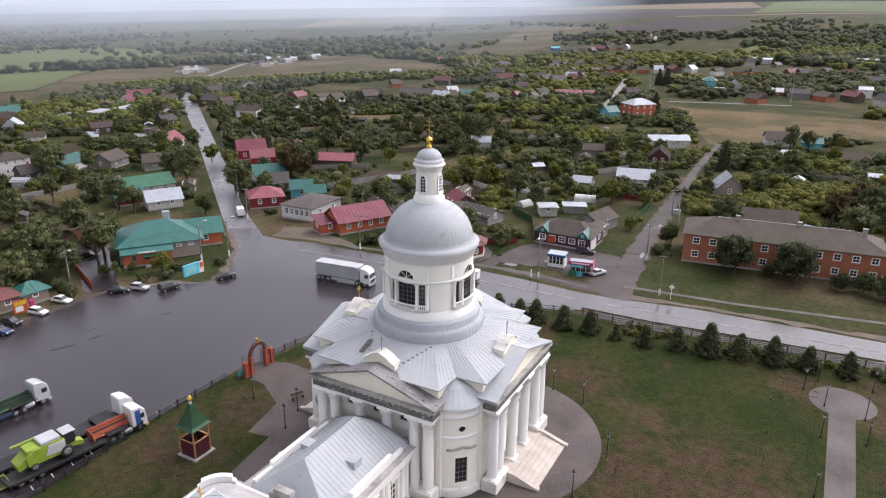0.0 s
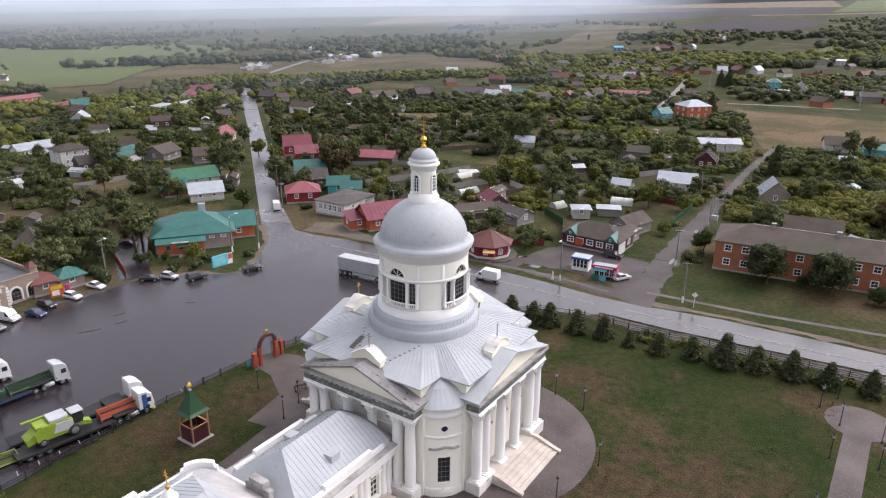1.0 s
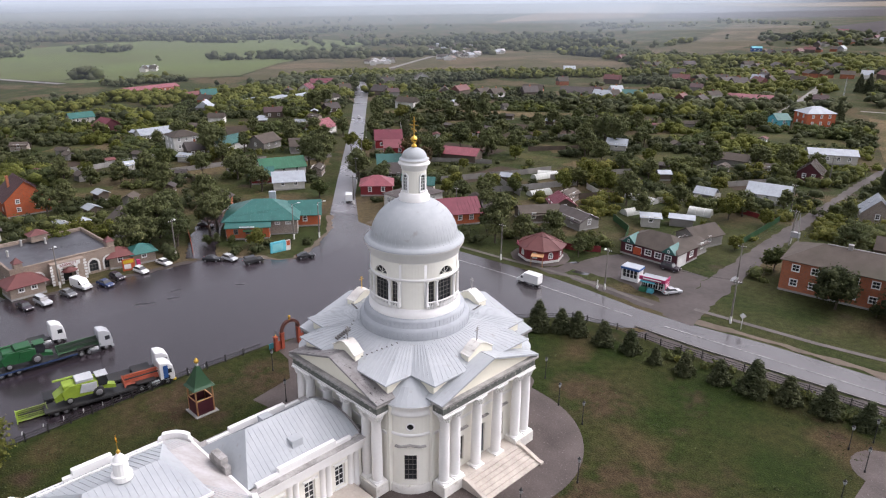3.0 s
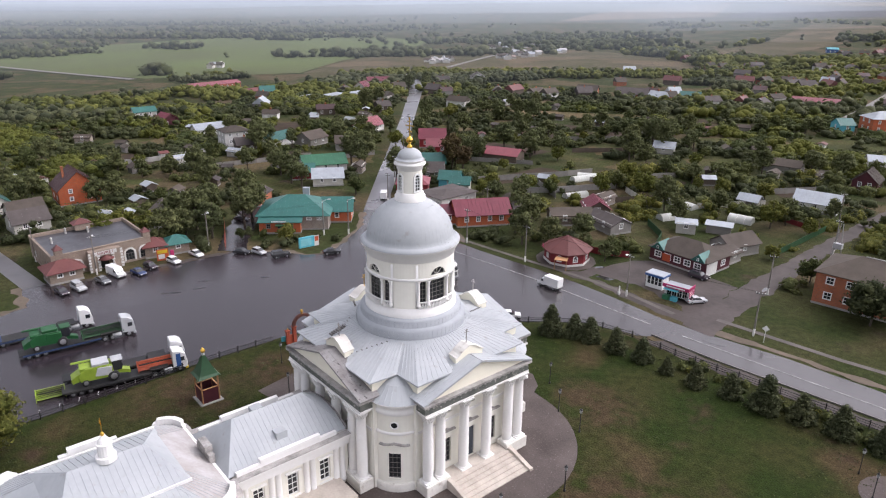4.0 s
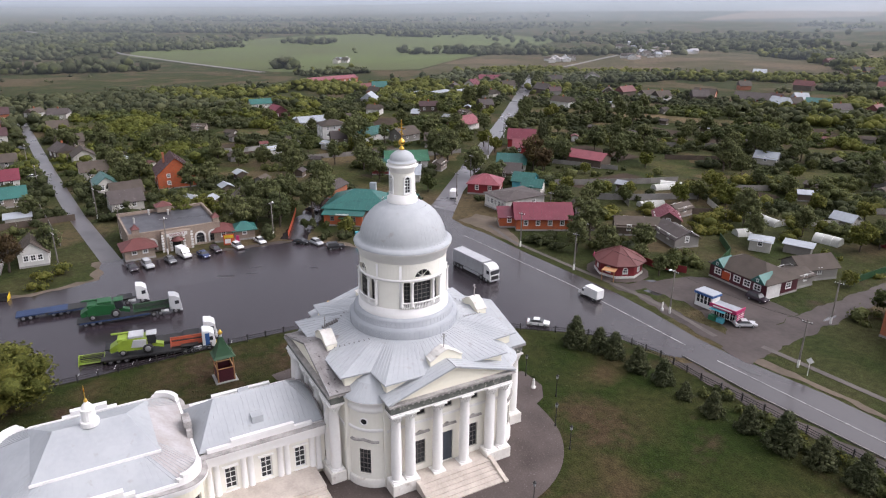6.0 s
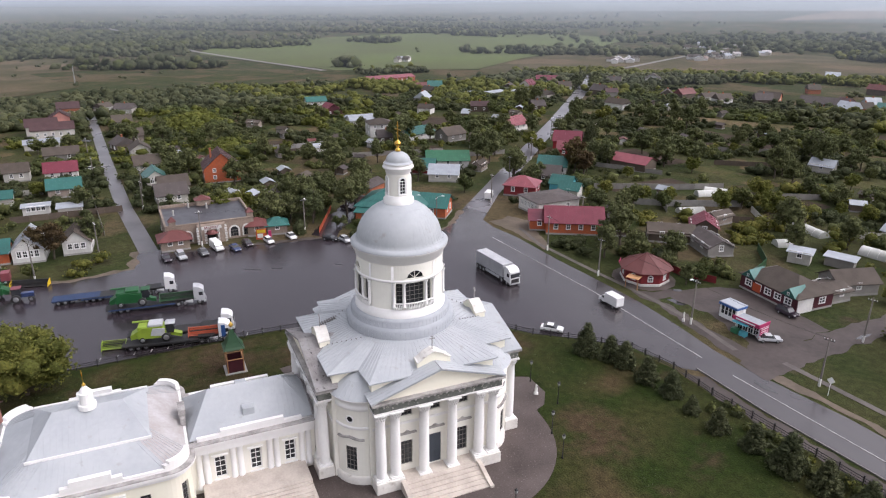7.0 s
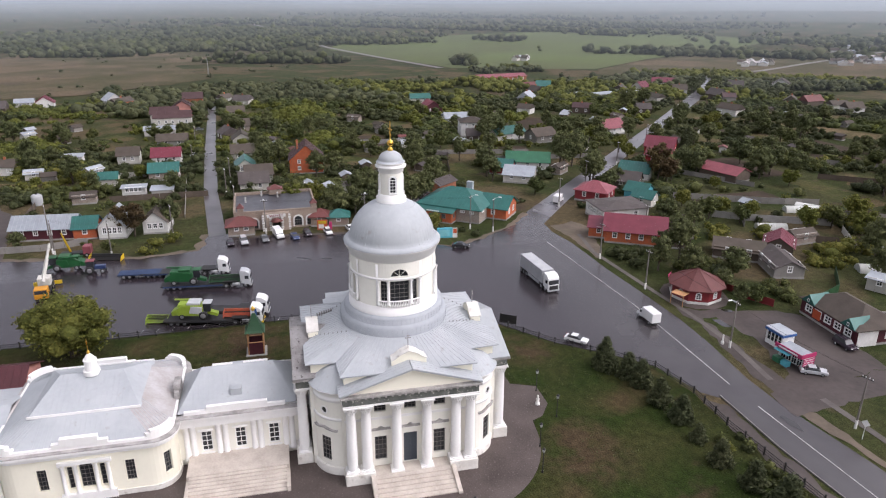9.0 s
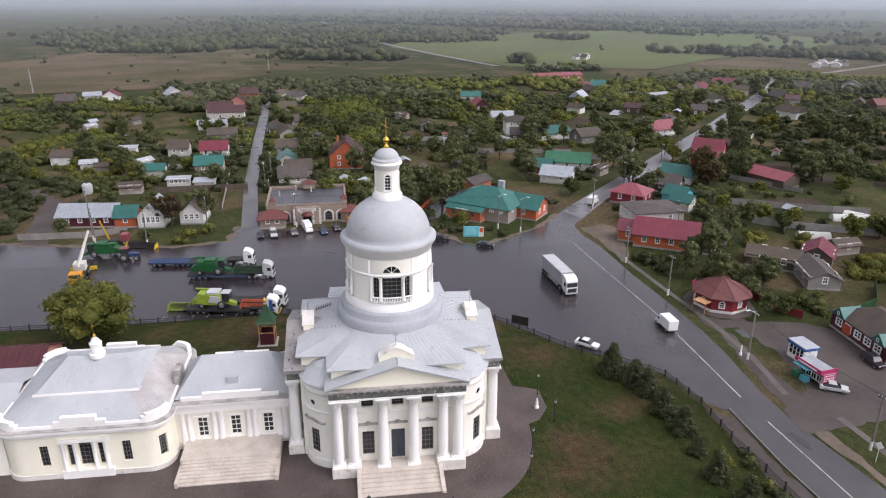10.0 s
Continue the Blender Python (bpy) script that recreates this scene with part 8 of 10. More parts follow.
while n_ < 70:
    x, y = wr_.uniform(-250, 60), wr_.uniform(-120, 240)
    if (x > -20 and y < 85) or (y > -25 and y < 62 and x > -100) or not free(x, y, 3.5):
        continue
    m_ = pose(x, y, level(x, y), 0, 0, wr_.choice((5, 52, 95, 140, 20)) + wr_.uniform(-6, 6))
    if n_ < 6:
        SHEDS[n_].matrix_world = m_
    else:
        copy_thing(SHEDS[wr_.randrange(6)], m_)
    TAKEN.append((x, y, 2.6))
    n_ += 1
for x, y, yaw, ln in ((-50, 100, 62, 24), (-66, 118, 62, 30), (-60, 96, 150, 16), (-40, 110, 150, 14), (-30, 118, 60, 20), (-120, -60, 92, 26), (-118, -78, 5, 18), (-150, -70, 92, 22), (-165, 40, 80, 36), (-150, 55, 85, 40), (-135, 40, 170, 16), (30, 178, 10, 24), (-25, 148, 60, 18), (-100, 150, 50, 22), (-120, 165, 50, 24), (-170, 150, 140, 18)):
    a = radians(yaw)
    paling("garden_fence", [(x, y), (x + ln * math.cos(a), y + ln * math.sin(a))], 1.7, wr_.choice((GREYW, GREYW, PALEW, WOOD)), "weathered board fence between garden plots")

tank = thing("water_tank", -121.5, -78.5, None, 0, "round pale grey tank in a garden", "tank")
part("vessel", bevelled(lathe(bmesh.new(), [(0.02, 0.0), (1.35, 0.0), (1.4, 0.1), (1.4, 2.5), (1.1, 2.9), (0.02, 3.1)], 20), 0.02), GREYP, tank)
part("hatch", lathe(bmesh.new(), [(0.3, 3.0), (0.3, 3.25), (0.02, 3.3)], 10), BLACKM, tank)

nb = thing("notice_board", -22.2, 23.3, None, 58, "dark blank board hung on the churchyard fence", "notice board")
part("board", bevelled(boxes((-1.5, 1.5, -0.06, 0.0, 0.5, 2.1)), 0.01), BLACKM, nb)
for x in (-1.4, 1.4):
    part("post", bevelled(boxes((x - 0.05, x + 0.05, 0.001, 0.1, -0.1, 2.2)), 0.01), BLACKM, nb)

# ---- bench, parking marks ----
bench = thing("bench", -19.2, -3.2, 0.045, 65, "dark wooden bench beside the paved path", "bench")
for y in (-0.22, -0.07, 0.08):
    part("seat_slat", bevelled(boxes((-0.9, 0.9, y, y + 0.12, 0.44, 0.48)), 0.01), WOOD, bench)
for z in (0.6, 0.78):
    part("back_slat", bevelled(boxes((-0.9, 0.9, 0.24, 0.28, z, z + 0.13)), 0.01), WOOD, bench)
for x in (-0.75, 0.75):
    part("leg", bevelled(boxes((x - 0.04, x + 0.04, -0.2, 0.22, 0, 0.44), (x - 0.04, x + 0.04, 0.18, 0.24, 0.44, 0.92)), 0.01), BLACKM, bench)
for i in range(11):
    y = -38 + 2.5 * i
    sheet("parking_mark", [(-32.6, y), (-33.6, y + 0.3), (-33.6, y + 0.44), (-32.6, y + 0.14)], 0.036, WHITELINE, "worn white parking bay mark on asphalt", "road marking")

# ---- vehicles ----
HEAD = paint("lamp_glass", (0.6, 0.6, 0.58), 0.2, 0.0, 0.0)
TAIL = paint("tail_lamp", (0.3, 0.01, 0.01), 0.3, 0.0, 0.0)
CARS = {k: mat("car_" + k, c, tuple(v * 0.9 for v in c), 0.22, 0.1, bump=0, spec=0.6, place="object") for k, c in
        dict(white=(0.75, 0.75, 0.74), black=(0.018, 0.018, 0.02), silver=(0.46, 0.47, 0.48), blue=(0.03, 0.05, 0.13), grey=(0.16, 0.165, 0.17), dark=(0.04, 0.03, 0.04)).items()}
RIM = mat("wheel_rim", (0.4, 0.4, 0.41), None, 0.35, 0.6, bump=0)


def wheel(parent, x, y, r, w, name="wheel"):
    t = lathe(bmesh.new(), [(r * 0.6, -w / 2), (r * 0.95, -w / 2), (r, -w * 0.35), (r, w * 0.35), (r * 0.95, w / 2), (r * 0.6, w / 2)], 18, pose(0, 0, 0, 90))
    ob = part(name, t, RUBBER, parent)
    ob.matrix_basis = pose(x, y, r)
    part("rim", lathe(bmesh.new(), [(0.01, -w * 0.42), (r * 0.3, -w * 0.42), (r * 0.62, -w * 0.48), (r * 0.62, w * 0.48), (r * 0.3, w * 0.42), (0.01, w * 0.42)], 14, pose(0, 0, 0, 90)), RIM, ob)
    return ob


def extruded(prof, y0, y1, taper=1.0):
    """A side outline (x, z) drawn out across y; the upper points drawn in by taper."""
    bm = bmesh.new()
    zs = [z for _, z in prof]
    k = lambda z: 1 - (1 - taper) * (z - min(zs)) / (max(zs) - min(zs))
    a = [bm.verts.new((x, y0 * k(z), z)) for x, z in prof]
    b = [bm.verts.new((x, y1 * k(z), z)) for x, z in prof]
    bm.faces.new(a[::-1])
    bm.faces.new(b)
    n = len(prof)
    for i in range(n):
        bm.faces.new((a[i], a[(i + 1) % n], b[(i + 1) % n], b[i]))
    bmesh.ops.recalc_face_normals(bm, faces=bm.faces[:])
    return bm


def car(x, y, yaw, colour, label, kind="sedan"):
    c = thing("car" if kind != "van" else "van", x, y, None, yaw, label, "car" if kind != "van" else "van", "parked cars")
    p = CARS[colour]
    if kind == "sedan":
        body = [(-2.2, 0.35), (2.2, 0.35), (2.25, 0.62), (2.1, 0.8), (1.0, 0.93), (-1.35, 0.98), (-2.15, 0.95), (-2.25, 0.6)]
        top = [(-1.75, 0.95), (1.05, 0.92), (0.35, 1.38), (-0.2, 1.45), (-0.95, 1.42)]
        roof, W = (-0.95, 0.3, 1.42), 0.88
    elif kind == "hatch":
        body = [(-1.95, 0.38), (1.95, 0.38), (2.0, 0.7), (1.85, 0.88), (0.95, 1.0), (-1.9, 1.05), (-2.0, 0.7)]
        top = [(-1.9, 1.02), (1.0, 0.98), (0.3, 1.48), (-0.3, 1.56), (-1.5, 1.52)]
        roof, W = (-1.5, 0.25, 1.52), 0.86
    elif kind == "suv":
        body = [(-2.3, 0.45), (2.3, 0.45), (2.35, 0.8), (2.25, 1.0), (1.0, 1.12), (-2.25, 1.15), (-2.35, 0.8)]
        top = [(-2.2, 1.12), (1.05, 1.1), (0.5, 1.72), (-0.3, 1.8), (-2.0, 1.78)]
        roof, W = (-2.0, 0.45, 1.76), 0.95
    else:
        body = [(-2.6, 0.4), (2.6, 0.4), (2.65, 0.9), (1.75, 1.25), (0.95, 2.3), (-2.6, 2.35)]
        top = [(0.6, 1.25), (1.78, 1.24), (1.02, 2.1), (0.6, 2.1)]
        roof, W = None, 1.0
    part("body", bevelled(extruded(body, -W, W, 0.95), 0.05), p, c)
    part("glasshouse", bevelled(extruded(top, -W * 0.93 if kind != "van" else -W * 1.005, W * 0.93 if kind != "van" else W * 1.005, 0.8 if kind != "van" else 0.98), 0.03), GLASS, c, "dark tinted windows")
    if roof:
        part("roof", bevelled(boxes((roof[0], roof[1], -W * 0.74, W * 0.74, roof[2] - 0.02, roof[2] + 0.06)), 0.03), p, c)
    xf, xr, r = (1.35, -1.35, 0.31) if kind != "van" else (1.75, -1.6, 0.34)
    for xx in (xf, xr):
        for s in (-1, 1):
            wheel(c, xx, s * (W - 0.08), r, 0.2)
    for s in (-1, 1):
        part("headlight", boxes((body[2][0] - 0.12, body[2][0] + 0.01, s * W * 0.7 - 0.18, s * W * 0.7 + 0.18, body[2][1] - 0.02, body[2][1] + 0.12)), HEAD, c)
        part("tail_light", boxes((body[-1][0] - 0.02, body[-1][0] + 0.1, s * W * 0.75 - 0.12, s * W * 0.75 + 0.12, 0.7, 0.88)), TAIL, c)
    c.matrix_world = c.matrix_world @ Matrix.Scale(0.87, 4)
    return c


car(-79.4, 2.0, 10, "white", "white saloon car parked by the square", "sedan")
car(-78, -3.4, 12, "white", "white hatchback parked by the square", "hatch")
car(-78, -8.2, 14, "dark", "dark hatchback parked by the square", "hatch")
car(-76, -11.2, 14, "blue", "dark blue saloon car parked by the market", "sedan")
car(-78.2, -14.9, 15, "white", "white panel van parked at the market", "van")
car(-76, -18, 12, "grey", "grey saloon car parked at the market", "sedan")
car(-75, -22.6, 10, "silver", "pale estate car parked at the market", "suv")
car(-75, -25.6, 10, "dark", "dark car parked at the market", "sedan")
car(-74, 10, 40, "black", "black saloon car at the lane", "sedan")
car(-71.5, 12.8, 15, "silver", "silver hatchback by the square", "hatch")
car(-66.5, 15.4, 78, "black", "black off-road car by the square", "suv")
car(-61, 24.8, 68, "black", "black saloon car on the wet square", "sedan")
car(-98.2, 21, 35, "dark", "dark car in the lane", "sedan")
car(-3.2, 75, 2, "dark", "dark green car before the shop", "suv")
car(2.9, 64, 62, "silver", "silver saloon car beside the kiosk", "sedan")
car(-14.3, 32.6, 48, "white", "white saloon car by the churchyard fence", "sedan")
car(-216, 163, 141, "white", "white car far down the road", "sedan")
car(-181, -43.5, 90, "white", "white car in a yard", "hatch")
car(-240, -47.5, 94, "grey", "grey car beside the street", "sedan")


def box_van(x, y, yaw, label):
    v = thing("box_van", x, y, None, yaw, label, "van")
    part("cargo_box", bevelled(boxes((-3.0, 0.9, -1.05, 1.05, 0.75, 2.85)), 0.05), CARS["white"], v, "white cargo box")
    part("cab", bevelled(extruded([(0.95, 0.45), (2.85, 0.45), (2.9, 1.0), (2.2, 1.35), (1.65, 2.1), (0.95, 2.15)], -0.95, 0.95, 0.93), 0.06), CARS["white"], v)
    part("windscreen", extruded([(1.72, 1.95), (2.17, 1.4), (2.2, 1.42), (1.75, 2.0)], -0.8, 0.8), GLASS, v)
    part("side_glass", boxes((1.15, 1.75, -0.93, 0.93, 1.35, 1.9)), GLASS, v)
    part("chassis", boxes((-3.0, 2.6, -0.5, 0.5, 0.45, 0.75)), BLACKM, v)
    for xx in (2.0, -1.8):
        for s in (-1, 1):
            wheel(v, xx, s * 0.85, 0.36, 0.24)
    v.matrix_world = v.matrix_world @ Matrix.Scale(0.85, 4)


box_van(-19, 48.1, 184, "white box van on the road")
box_van(-92, 60.5, 141, "white box van at the junction")


def truck_cab(parent, x, colour, y=0.0, livery=False):
    c = part("cab", bevelled(extruded([(x - 2.1, 0.9), (x, 0.55), (x + 0.08, 1.6), (x - 0.15, 3.0), (x - 0.9, 3.55), (x - 2.0, 3.7), (x - 2.1, 3.4)], -1.22, 1.22, 0.95), 0.07), CARS[colour], parent, "tall lorry cab")
    c.matrix_basis = pose(0, y, 0)
    part("windscreen", boxes((x - 0.05, x + 0.06, -1.05, 1.05, 1.75, 2.6)), GLASS, c)
    part("side_glass", boxes((x - 1.1, x - 0.35, -1.23, 1.23, 1.85, 2.55)), GLASS, c)
    part("grille", boxes((x + 0.0, x + 0.1, -0.9, 0.9, 0.7, 1.5)), BLACKM, c)
    part("bumper", bevelled(boxes((x - 0.3, x + 0.15, -1.22, 1.22, 0.35, 0.7)), 0.04), GREYP if not livery else YELLOW, c)
    if livery:
        part("stripe", boxes((x - 1.6, x - 0.9, -1.235, 1.235, 0.9, 3.2)), BLUE, c)
    for xx in (x - 1.1, ):
        for s in (-1, 1):
            wheel(parent, xx, y + s * 1.05, 0.5, 0.32)


def lorry(x, y, yaw, label, cab="white"):
    t = thing("lorry", x, y, None, yaw, label, "lorry")
    truck_cab(t, 6.0, cab)
    part("trailer_box", bevelled(boxes((-6.0, 3.5, -1.25, 1.25, 1.15, 3.75)), 0.04), GREYP, t, "light grey box trailer with white roof")
    part("trailer_roof", bevelled(boxes((-5.98, 3.48, -1.23, 1.23, 3.75, 3.8)), 0.02), GREYP, t)
    part("chassis", boxes((-5.9, 5.2, -0.5, 0.5, 0.7, 1.15)), BLACKM, t)
    part("side_guard", boxes((-2.6, 2.2, -1.2, -1.14, 0.5, 1.0), ), GREYP, t)
    for xx in (3.2, -3.2, -4.4, -5.5):
        for s in (-1, 1):
            wheel(t, xx, s * 1.05, 0.5, 0.32)


lorry(-39.4, 35.3, 7, "white lorry with long grey box trailer on the square")


def transporter(x, y, yaw, label, cab, livery=False, deck=BLACKM):
    t = thing("lorry", x, y, None, yaw, label, "lorry")
    truck_cab(t, 9.0, cab, livery=livery)
    part("chassis", boxes((3.2, 8.0, -0.5, 0.5, 0.7, 1.05)), BLACKM, t)
    part("low_deck", bevelled(boxes((-9.0, 3.6, -1.35, 1.35, 0.8, 1.05), (3.4, 6.2, -1.25, 1.25, 1.25, 1.45)), 0.03), BLACKM, t, "black low-loader deck")
    for s in (-1, 1):
        part("outrigger", boxes((-8.5, 3.4, s * 1.4 - 0.06, s * 1.4 + 0.06, 0.7, 0.95)), deck, t)
    part("fuel_tank", lathe(bmesh.new(), [(0.01, -0.7), (0.33, -0.7), (0.33, 0.7), (0.01, 0.7)], 12, pose(6.0, -1.0, 0.75, 0, 90, 0)), GREYP, t)
    for xx in (5.2, 4.0, -5.2, -6.4, -7.6):
        for s in (-1, 1):
            wheel(t, xx, s * 1.08, 0.48, 0.3)
    t.matrix_world = t.matrix_world @ Matrix.Scale(0.93, 4)
    return t


def harvester(x, y, yaw, z, main, panel, label):
    h = thing("combine_harvester", x, y, z, yaw, label, "harvester")
    part("body", bevelled(extruded([(-3.2, 0.9), (1.6, 0.8), (2.0, 1.4), (1.9, 2.9), (0.9, 3.2), (-2.2, 3.15), (-3.4, 2.3)], -1.35, 1.35, 0.95), 0.08), main, h)
    part("side_panel", bevelled(extruded([(-0.9, 1.5), (1.7, 1.2), (1.8, 2.8), (-0.4, 2.95)], -1.42, 1.42), 0.03), panel, h, "light side panel")
    part("grain_tank", bevelled(boxes((-1.2, 1.4, -1.25, 1.25, 3.2, 3.7)), 0.08), panel, h)
    part("engine_hood", bevelled(boxes((-3.1, -1.4, -1.1, 1.1, 2.6, 3.3)), 0.1), main, h)
    cab = part("cab", bevelled(extruded([(1.9, 1.6), (3.3, 1.6), (3.55, 2.4), (3.3, 3.35), (1.9, 3.35)], -1.0, 1.0, 0.9), 0.06), GLASS, h, "glazed driver's cab")
    part("cab_roof", bevelled(boxes((1.8, 3.6, -1.05, 1.05, 3.35, 3.5)), 0.05), panel, cab)
    part("feeder", extruded([(2.6, 0.9), (4.6, 0.4), (4.6, 1.0), (2.6, 1.7)], -0.6, 0.6), main, h)
    part("straw_hood", extruded([(-3.3, 1.0), (-4.4, 0.8), (-4.5, 1.6), (-3.3, 2.4)], -1.1, 1.1), main, h)
    bm = bmesh.new()
    tube(bm, (0.5, 1.3, 3.4), (-4.2, 1.2, 3.5), 0.2, 0.18, 10)
    part("unloading_auger", bm, main, h)
    for s in (-1, 1):
        wheel(h, 1.9, s * 1.25, 0.9, 0.6)
        wheel(h, -2.4, s * 1.15, 0.62, 0.4)
    h.matrix_world = h.matrix_world @ Matrix.Scale(0.84, 4)
    part("axle", boxes((1.75, 2.05, -1.0, 1.0, 0.75, 1.05), (-2.5, -2.3, -1.0, 1.0, 0.5, 0.75)), BLACKM, h)
    return h


def header(x, y, yaw, z, ln, back, label):
    h = thing("harvester_header", x, y, z, yaw, label, "harvester header")
    part("back_wall", bevelled(extruded([(-0.5, 0.0 if z == 0 else 0.2), (0.9, 0.2), (0.7, 0.35), (-0.2, 0.5), (-0.3, 1.2), (-0.5, 1.2)], -ln / 2, ln / 2), 0.02), back, h)
    part("reel", tube(bmesh.new(), (0.5, -ln / 2 + 0.2, 0.95), (0.5, ln / 2 - 0.2, 0.95), 0.1, 0.1, 8), BLACKM, h)
    for i in range(6):
        a = i * math.pi / 3
        part("reel_bar", tube(bmesh.new(), (0.5 + 0.5 * math.cos(a), -ln / 2 + 0.2, 0.95 + 0.5 * math.sin(a)), (0.5 + 0.5 * math.cos(a), ln / 2 - 0.2, 0.95 + 0.5 * math.sin(a)), 0.03, 0.03, 5), ORANGEP if back is RUSTED else BLACKM, h)
    for s in (-1, 1):
        part("end_plate", bevelled(extruded([(-0.5, 0.15), (1.4, 0.15), (0.9, 1.0), (-0.5, 1.3)], s * ln / 2 - 0.05, s * ln / 2 + 0.05), 0.01), back if back is not BLACKM else YELLOW, h)


transporter(-34.1, -26.1, 81, "low-loader lorry with blue and yellow cab carrying a harvester", "white", True)
harvester(-34.9, -29.2, 81, 1.0, LIME, GREYP, "lime green and white combine harvester on a low-loader")
header(-33.9, -21.6, 351, 1.0, 5.6, RUSTED, "orange-red harvester header lying on a low-loader")
header(-36.4, -35.6, 351, 0.0, 3.6, LIME, "lime green harvester header behind the low-loader")
transporter(-37.6, -25.2, 81, "white low-loader lorry parked beside another", "white")
transporter(-50.2, -28.6, 85, "low-loader lorry with silver cab carrying a green harvester", "silver", deck=NAVY)
harvester(-50.5, -32.4, 85, 1.0, JGREEN, JGREEN, "dark green combine harvester on a low-loader")
header(-50.0, -25.0, 355, 1.0, 6.0, DGREEN, "dark green harvester header on a low-loader")
transporter(-57.4, -33.2, 86, "white low-loader lorry with blue deck", "white", deck=NAVY)
tr = thing("trailer", -58.2, -41.5, None, 86, "empty blue low trailer on the square", "trailer")
part("deck", bevelled(boxes((-4.5, 3.5, -1.3, 1.3, 0.75, 1.0)), 0.03), NAVY, tr)
for xx in (-3.4, -2.3):
    for s in (-1, 1):
        wheel(tr, xx, s * 1.05, 0.45, 0.28)
for i in range(6):
    part("cross_member", boxes((-4.2 + 1.4 * i, -4.0 + 1.4 * i, -1.5, 1.5, 0.6, 0.78)), BLACKM, tr)
harvester(-65.4, -57.2, 272, 0.0, JGREEN, JGREEN, "dark green combine harvester under the crane")
header(-70.2, -50.6, -13, -0.3, 6.8, BLACKM, "black harvester header with yellow end plates")
tk = thing("tractor", -62.6, -51.2, None, 90, "dark tractor on the square", "tractor")
part("body", bevelled(boxes((-0.4, 2.0, -0.45, 0.45, 0.8, 1.6)), 0.06), CARS["blue"], tk)
part("cab", bevelled(boxes((-1.5, 0.0, -0.75, 0.75, 1.0, 2.6)), 0.08), GLASS, tk)
part("cab_roof", bevelled(boxes((-1.6, 0.1, -0.8, 0.8, 2.6, 2.75)), 0.05), PINK, tk)
for s in (-1, 1):
    wheel(tk, -0.9, s * 0.95, 0.8, 0.45)
    wheel(tk, 1.5, s * 0.85, 0.5, 0.3)

cr = thing("crane_lorry", -53.0, -58.0, None, 8, "yellow mobile crane with raised cream boom", "crane")
part("chassis", bevelled(boxes((-4.5, 3.4, -1.2, 1.2, 0.9, 1.35)), 0.03), BLACKM, cr)
part("cab", bevelled(extruded([(2.0, 0.7), (4.0, 0.7), (4.05, 1.5), (3.7, 2.5), (2.0, 2.55)], -1.2, 1.2, 0.95), 0.07), AMBER, cr, "orange-yellow lorry cab")
part("windscreen", boxes((3.65, 4.0, -1.0, 1.0, 1.55, 2.3)), GLASS, cr)
part("slewing_cab", bevelled(boxes((-2.8, -0.6, -1.1, 1.1, 1.4, 2.9)), 0.06), PALEW, cr)
for a, b, r0 in (((0.4, 0, 2.5), (-8.0, -0.1, 4.1), 0.4), ((-8.0, -0.1, 4.1), (-14.0, -0.15, 5.2), 0.3)):
    part("boom", tube(bmesh.new(), a, b, r0, r0 * 0.85, 4), PALEW, cr, "cream telescopic boom")
part("hook_line", tube(bmesh.new(), (-14.0, -0.15, 5.1), (-13.9, -0.15, 3.2), 0.03, 0.03, 4), BLACKM, cr)
for xx in (2.9, -2.2, -3.4):
    for s in (-1, 1):
        wheel(cr, xx, s * 1.05, 0.5, 0.32)
for s in (-1, 1):
    part("outrigger", boxes((-4.3, -4.0, s * 1.2, s * 1.25 + s * 1.2, 0.2, 0.9)) if s > 0 else boxes((-4.3, -4.0, -2.45, -1.2, 0.2, 0.9)), YELLOW, cr)
cr2 = thing("loader_crane", -74.0, -57.5, None, 90, "small lorry with yellow loading crane", "crane")
part("chassis", boxes((-3, 3, -0.9, 0.9, 0.6, 1.0)), BLACKM, cr2)
part("cab", bevelled(boxes((1.6, 3.2, -1.0, 1.0, 0.7, 2.4)), 0.06), PINK, cr2)
part("boom", tube(bmesh.new(), (-1.1, 0, 1.2), (-0.9, -4.4, 6.9), 0.26, 0.18, 4), YELLOW, cr2, "yellow crane boom")
for xx in (2.3, -2.0):
    for s in (-1, 1):
        wheel(cr2, xx, s * 0.9, 0.45, 0.3)

# drifts of pale willow and acacia
PALE_DRIFTS = ((40, 146, 46, 24), (24, 124, 16, 7), (30, 190, 40, 10), (-52, 124, 16, 7), (-40, 150, 26, 7), (-15, 172, 16, 7), (-46, 206, 26, 16), (-102, 222, 30, 8), (-305, 155, 55, 22), (-190, 8, 24, 12), (-186, -108, 34, 18), (-272, -2, 40, 14), (-160, -80, 18, 6), (-118, -8, 9, 6), (-230, 52, 26, 9))


def drift(x, y):
    return any(((x - a) / c) ** 2 + ((y - b) / d) ** 2 < 1 for a, b, c, d in PALE_DRIFTS)


